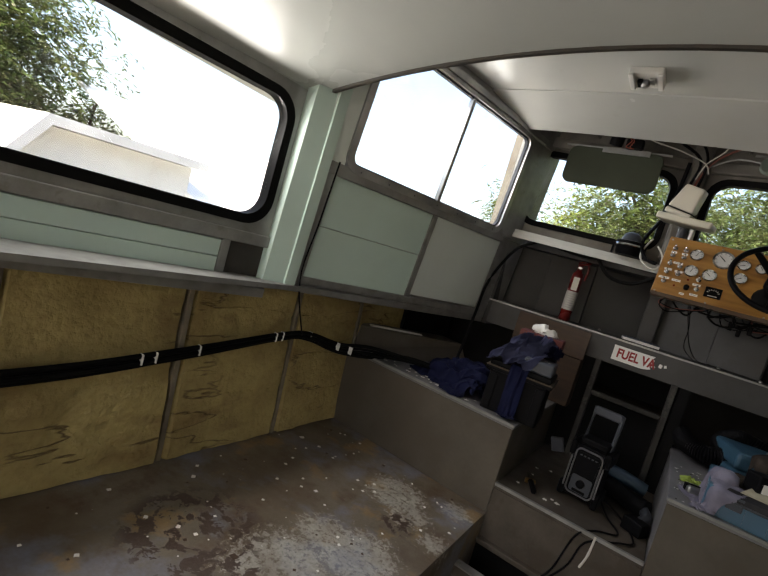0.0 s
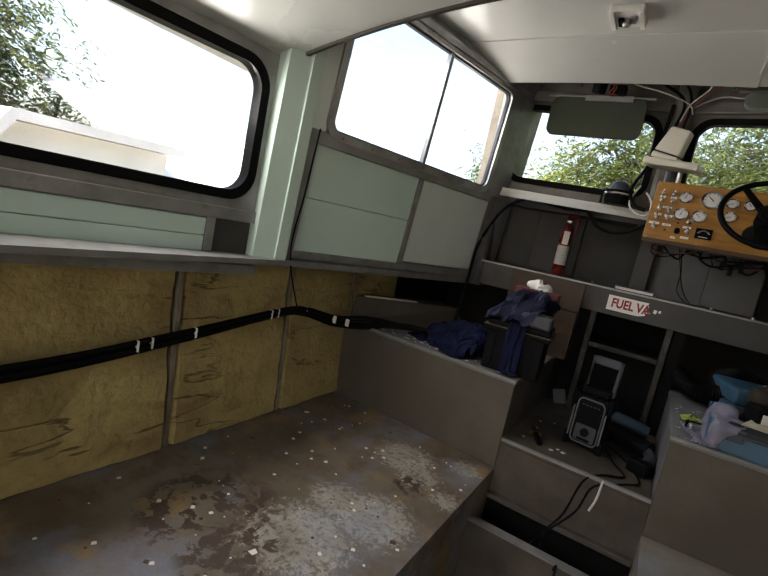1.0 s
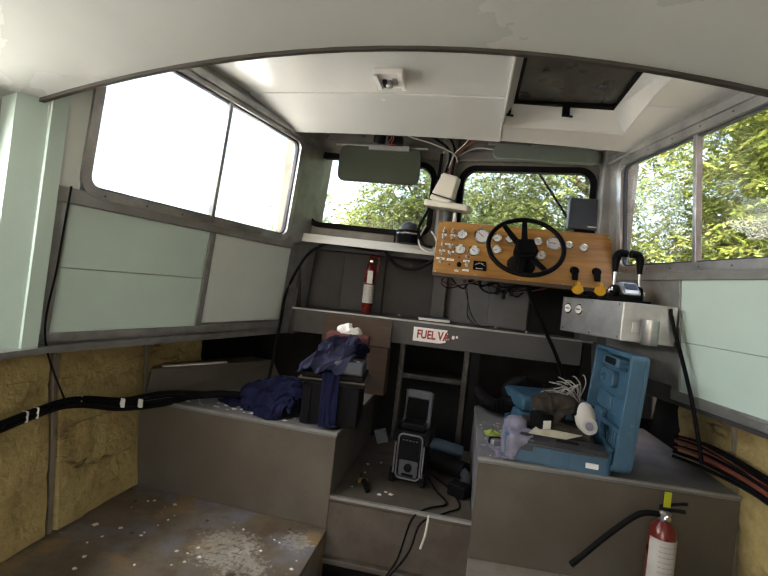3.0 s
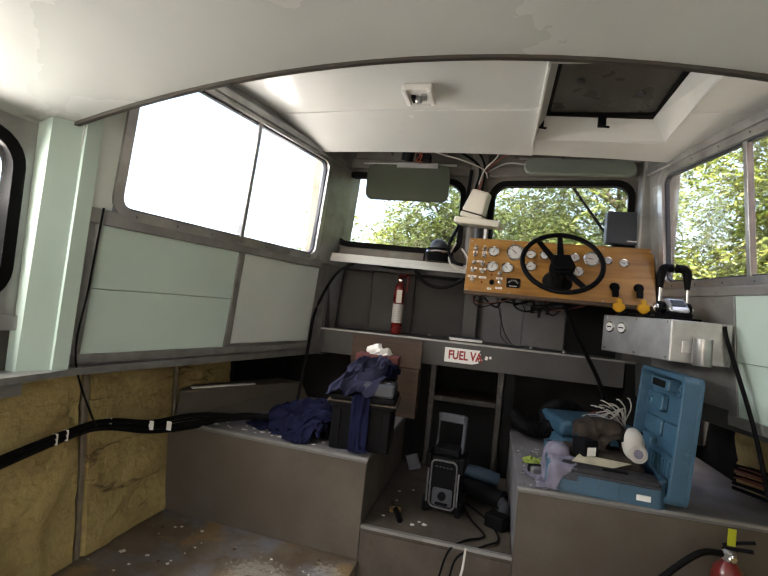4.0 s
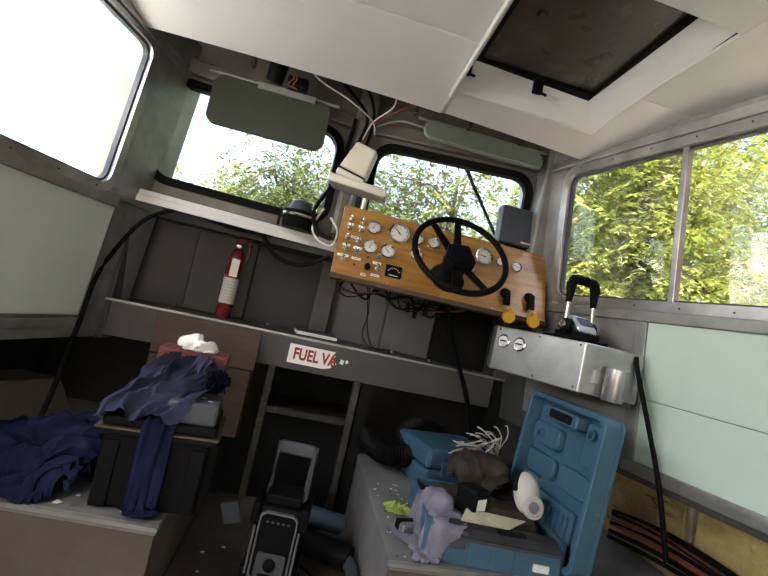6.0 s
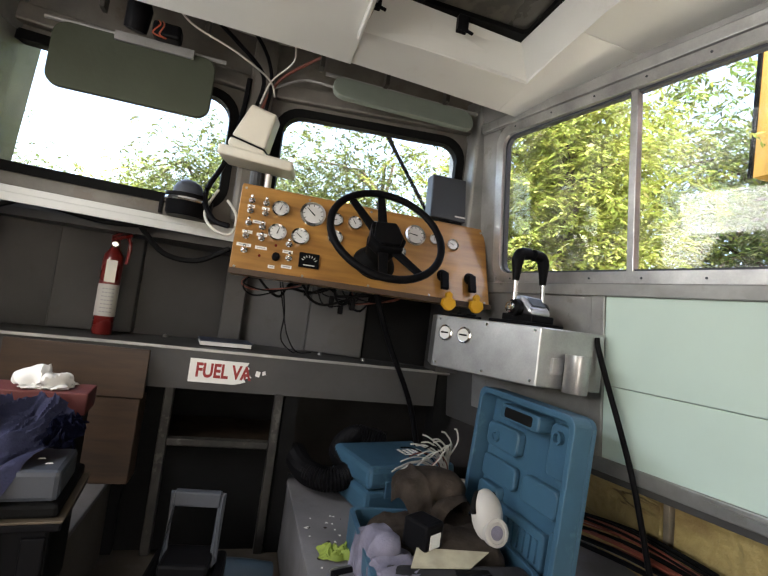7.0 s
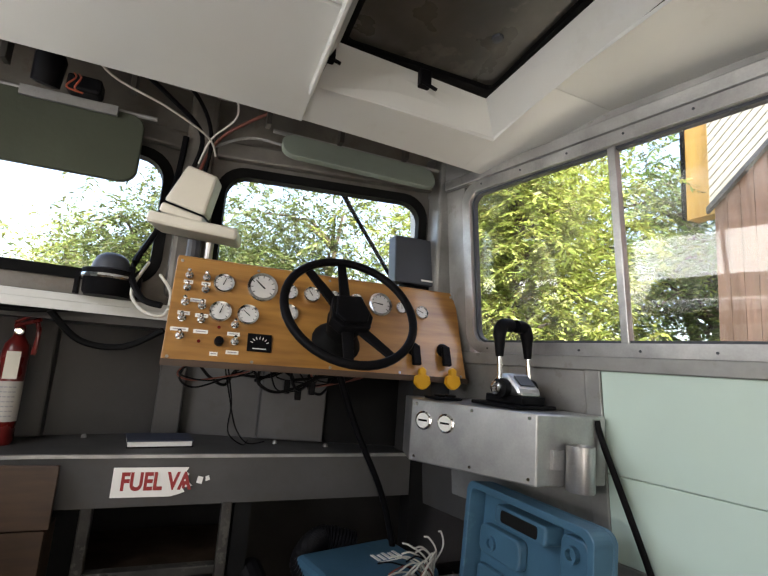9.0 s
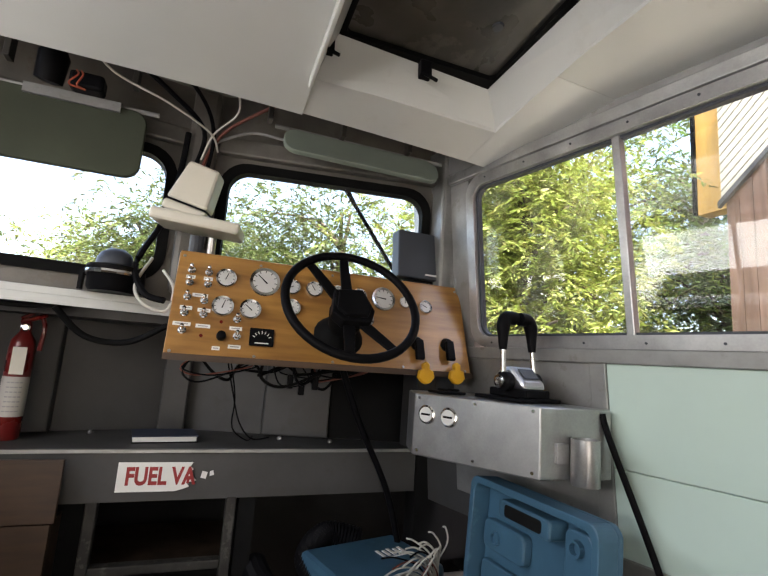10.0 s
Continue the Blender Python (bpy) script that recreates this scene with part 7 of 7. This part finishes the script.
# ---- outside ----
LEAF_BRIGHT = leaf_material("willow_leaf", (0.20, 0.235, 0.055))
LEAF_DARK = leaf_material("dark_leaf", (0.09, 0.13, 0.035))
LEAF_DEEP = leaf_material("deep_green_leaf", (0.085, 0.11, 0.032))
BARK = material("bark", (0.11, 0.085, 0.06), 0.9, vary=0.25, scale=8, bump=0.6)


def tree(x, y, h, r, leaves, mat, seed, label, droop=0.6, leaf=0.11, low=0.12):
    """A tapered trunk with limbs and a crown of many small hanging leaves in uneven clumps."""
    g = np.random.default_rng(seed)
    base = Vector((x, y, -2.0))
    t = tagged(thing("tree", base), label, "tree", "trees round the boat")
    bm = bmesh.new()
    trunk = [Vector((0, 0, 0)), Vector((0.1 * r, 0.05, h * 0.3)), Vector((0.0, 0.1 * r, h * 0.6)), Vector((0.08 * r, 0, h * 0.92))]
    pts = curve(trunk, 5)
    sweep(bm, pts, 0.05 * h * 0.5, 9, taper=[1 - 0.85 * i / (len(pts) - 1) for i in range(len(pts))])
    tips = []
    for k in range(26):
        a, f = g.uniform(0, 2 * math.pi), g.uniform(0.18, 0.92)
        reach = r * (0.55 + 0.6 * g.random()) * (1.15 - 0.55 * f)
        o = Vector((0, 0, h * f * 0.9))
        e = o + Vector((math.cos(a) * reach, math.sin(a) * reach, h * 0.13 * g.random() + 0.15))
        lp2 = curve([o, (o + e) / 2 + Vector((0, 0, 0.12 * h * g.random())), e], 4)
        sweep(bm, lp2, 0.012 * h * 0.6, 6, taper=[1 - 0.75 * i / (len(lp2) - 1) for i in range(len(lp2))])
        tips += [lp2[4], lp2[6], lp2[8]]
    part("trunk", bm, BARK, t, smooth=True)
    tips = np.array([tuple(q) for q in tips])
    n = leaves
    c = tips[g.integers(0, len(tips), n // 16)] + g.normal(0, 1, (n // 16, 3)) * np.array((0.30 * r, 0.30 * r, 0.11 * h))
    c = np.repeat(c, 16, axis=0)
    n = len(c)
    a = np.repeat(g.uniform(0, 2 * math.pi, n // 16), 16)
    fall = np.repeat(g.uniform(0.1, 1.0, n // 16), 16) * droop
    along = np.stack([np.cos(a), np.sin(a), -fall], 1)
    side = np.stack([-np.sin(a), np.cos(a), 0 * a - 0.15], 1)
    f = np.tile(np.arange(16) // 2 / 8.0, n // 16)[:, None]
    lr = np.tile(np.array((1.0, -1.0)), n // 2)[:, None]
    reach = leaf * 3.4
    p = c + along * f * reach - np.array((0, 0, 1.0)) * (f * f) * reach * 0.5 * droop + g.normal(0, 0.12 * leaf, (n, 3))
    p[:, 2] = np.maximum(p[:, 2], low * h)
    d = along * 0.75 + lr * side * (1.0 - 0.4 * f) + g.normal(0, 0.16, (n, 3)) - np.array((0, 0, 0.35)) * f
    d /= np.linalg.norm(d, axis=1)[:, None]
    s = np.cross(d, np.array((0, 0, 1.0)) + g.normal(0, 0.4, (n, 3)))
    s /= np.linalg.norm(s, axis=1)[:, None] + 1e-9
    L = (leaf * g.uniform(0.6, 1.4, n))[:, None]
    v = np.stack([p, p + d * L * 0.45 + s * L * 0.16, p + d * L, p + d * L * 0.45 - s * L * 0.16], 1).reshape(-1, 3)
    me = bpy.data.meshes.new("crown")
    me.from_pydata(v.tolist(), [], np.arange(4 * n).reshape(-1, 4).tolist())
    me.materials.append(mat)
    cr2 = new("crown", me)
    cr2.parent = t
    return t


tree(5.0, 7.9, 7.2, 2.6, 119000, LEAF_BRIGHT, 1, "bright green drooping tree close beside the boat", low=0.05, leaf=0.085)
tree(4.0, 6.3, 6.4, 1.0, 61200, LEAF_BRIGHT, 2, "bright green drooping tree close beside the boat", low=0.05, leaf=0.085)
tree(6.3, 9.6, 8.4, 2.6, 57800, LEAF_BRIGHT, 3, "tall leafy tree beyond the bow", leaf=0.108, low=0.05)
tree(2.6, 11.0, 7.1, 2.2, 52000, LEAF_DEEP, 4, "tall leafy tree beyond the bow", leaf=0.117, low=0.05)
tree(-1.3, 13.0, 6.4, 1.7, 46000, LEAF_DEEP, 5, "sunlit tree beyond the bow", leaf=0.126, low=0.05)
tree(-2.9, 13.8, 5.9, 1.3, 34000, LEAF_BRIGHT, 13, "bright sunlit tree beyond the bow", leaf=0.117, low=0.05)
tree(-5.2, 14.5, 5.3, 1.3, 24000, LEAF_DEEP, 6, "sunlit tree beyond the bow", leaf=0.126, low=0.05)
tree(-10.6, 2.3, 5.6, 1.7, 80000, LEAF_DEEP, 7, "leafy tree behind the pale shed roof", leaf=0.117, low=0.05)
tree(-11.0, 4.55, 4.5, 0.8, 20400, LEAF_DEEP, 8, "small leafy tree behind the pale shed roof", leaf=0.108, low=0.05)
tree(-10.5, 5.2, 4.1, 0.6, 9000, LEAF_DEEP, 11, "small leafy tree behind the pale shed roof", leaf=0.108, low=0.05)
tree(8.6, 6.5, 7.6, 2.0, 30600, LEAF_DARK, 9, "dark leafy tree beside the wooden house", leaf=0.117, low=0.05)
tree(9.5, 7.5, 8.5, 3.2, 30600, LEAF_DARK, 10, "dark leafy tree behind the near trees", leaf=0.153, low=0.05)
tree(1.2, 17.0, 7.6, 2.2, 50000, LEAF_DEEP, 12, "sunlit tree beyond the bow", leaf=0.153, low=0.05)

sdh = tagged(thing("shed", (-6.6, 0.5, -2.0)), "white shed with a low pitched roof in full sun", "shed")
SHED = material("white_shed_roof", (0.82, 0.82, 0.80), 0.5, vary=0.03)
part("walls", prismed([(1.0, -2.6, 0.0), (1.0, 3.1, 0.0), (1.0, 3.1, 3.29), (1.0, 1.42, 3.25), (1.0, 0.86, 2.42), (1.0, -2.6, 2.36)], (-2.6, 0, 0)), SHED, sdh)
part("roof", prismed([(1.2, 0.75, 2.45), (1.2, 1.35, 3.36), (1.2, 3.2, 3.40), (1.2, 3.2, 3.3), (1.2, 1.40, 3.26), (1.2, 0.85, 2.45)], (-3.0, 0, 0)), SHED, sdh)

# added reflector building, throws sunlight in through the port windows
bh = tagged(thing("boathouse", (-7.2, 7.4, -2.0)), "long white building added as a reflector, sunlit roof sloping towards the boat", "boathouse")
part("walls", boxed(-2.2, 2.0, -3.6, 3.4, 0.0, 2.7), SHED, bh)
for k in range(14):
    y0 = -3.8 + 0.53 * k
    part("roof_sheet", prismed([(2.3, y0, 2.70), (-2.3, y0, 4.25), (-2.3, y0, 4.30), (2.3, y0, 2.75)], (0, 0.525, 0)), SHED, bh)
far = tagged(thing("house", (-7.5, 19.0, -2.0), turn=0.3), "far pale yellow house with a brown roof edge", "house")
part("wall", prismed([(-2.0, 0, 0), (2.0, 0, 0), (2.0, 0, 3.0), (0.0, 0, 4.0), (-2.0, 0, 3.0)], (0, 3.0, 0)), material("pale_yellow_wall", (0.55, 0.42, 0.18), 0.7, vary=0.06), far)
part("roof", prismed([(-2.3, -0.2, 2.9), (0.0, -0.2, 4.1), (2.3, -0.2, 2.9), (2.3, -0.2, 3.02), (0.0, -0.2, 4.24), (-2.3, -0.2, 3.02)], (0, 3.4, 0)), material("brown_roof_tin", (0.13, 0.10, 0.08), 0.6, vary=0.1), far)

hs = tagged(thing("house", (5.0, 4.31, -2.0)), "wooden house with a yellow corner and brown board cladding", "house")
BOARD_BROWN = wood_material("brown_cladding", (0.20, 0.12, 0.085), (0.10, 0.06, 0.04), 3, 2, 0.8, 0.0)
PINE = wood_material("yellow_pine", (0.62, 0.36, 0.08), (0.45, 0.24, 0.05), 4, 2, 0.5, 0.0)
CREAM = material("cream_soffit", (0.50, 0.47, 0.38), 0.6, vary=0.04)
# wall runs on aft unseen, added to hold light off the port side
part("wall", boxed(0.30, 3.0, -13.0, 0.04, 0.0, 7.4), BOARD_BROWN, hs)
part("corner_post", boxed(0.10, 0.30, -0.20, 0.42, 5.12, 7.4), PINE, hs)
part("downpipe", boxed(0.07, 0.12, 0.42, 0.46, 5.12, 7.4), BLACK, hs)
part("soffit_back", prismed([(0.0, 0.08, 5.2), (0.0, -3.2, 8.02), (0.0, -3.2, 9.82), (0.0, 0.08, 6.9)], (0.018, 0, 0)), GREY, hs)


def eave(y):
    return 5.22 - 0.86 * y


for k in range(24):
    y1 = 0.06 - 0.13 * k
    y0 = y1 - 0.124
    part("cladding_board", prismed([(0.02, y0, 0.0), (0.02, y1, 0.0), (0.02, y1, eave(y1)), (0.02, y0, eave(y0))], (0.026, 0, 0)), BOARD_BROWN, hs)
for k in range(16):
    d = 0.02 + 0.10 * k
    part("soffit_board", prismed([(-0.03, 0.08, eave(0.08) + d), (-0.03, -3.2, eave(-3.2) + d), (-0.03, -3.2, eave(-3.2) + d + 0.082), (-0.03, 0.08, eave(0.08) + d + 0.082)], (0.02, 0, 0)), CREAM, hs)
part("eave_trim", prismed([(-0.06, 0.10, eave(0.10) - 0.05), (-0.06, -3.2, eave(-3.2) - 0.05), (-0.06, -3.2, eave(-3.2) + 0.015), (-0.06, 0.10, eave(0.10) + 0.015)], (0.05, 0, 0)), GREY, hs)
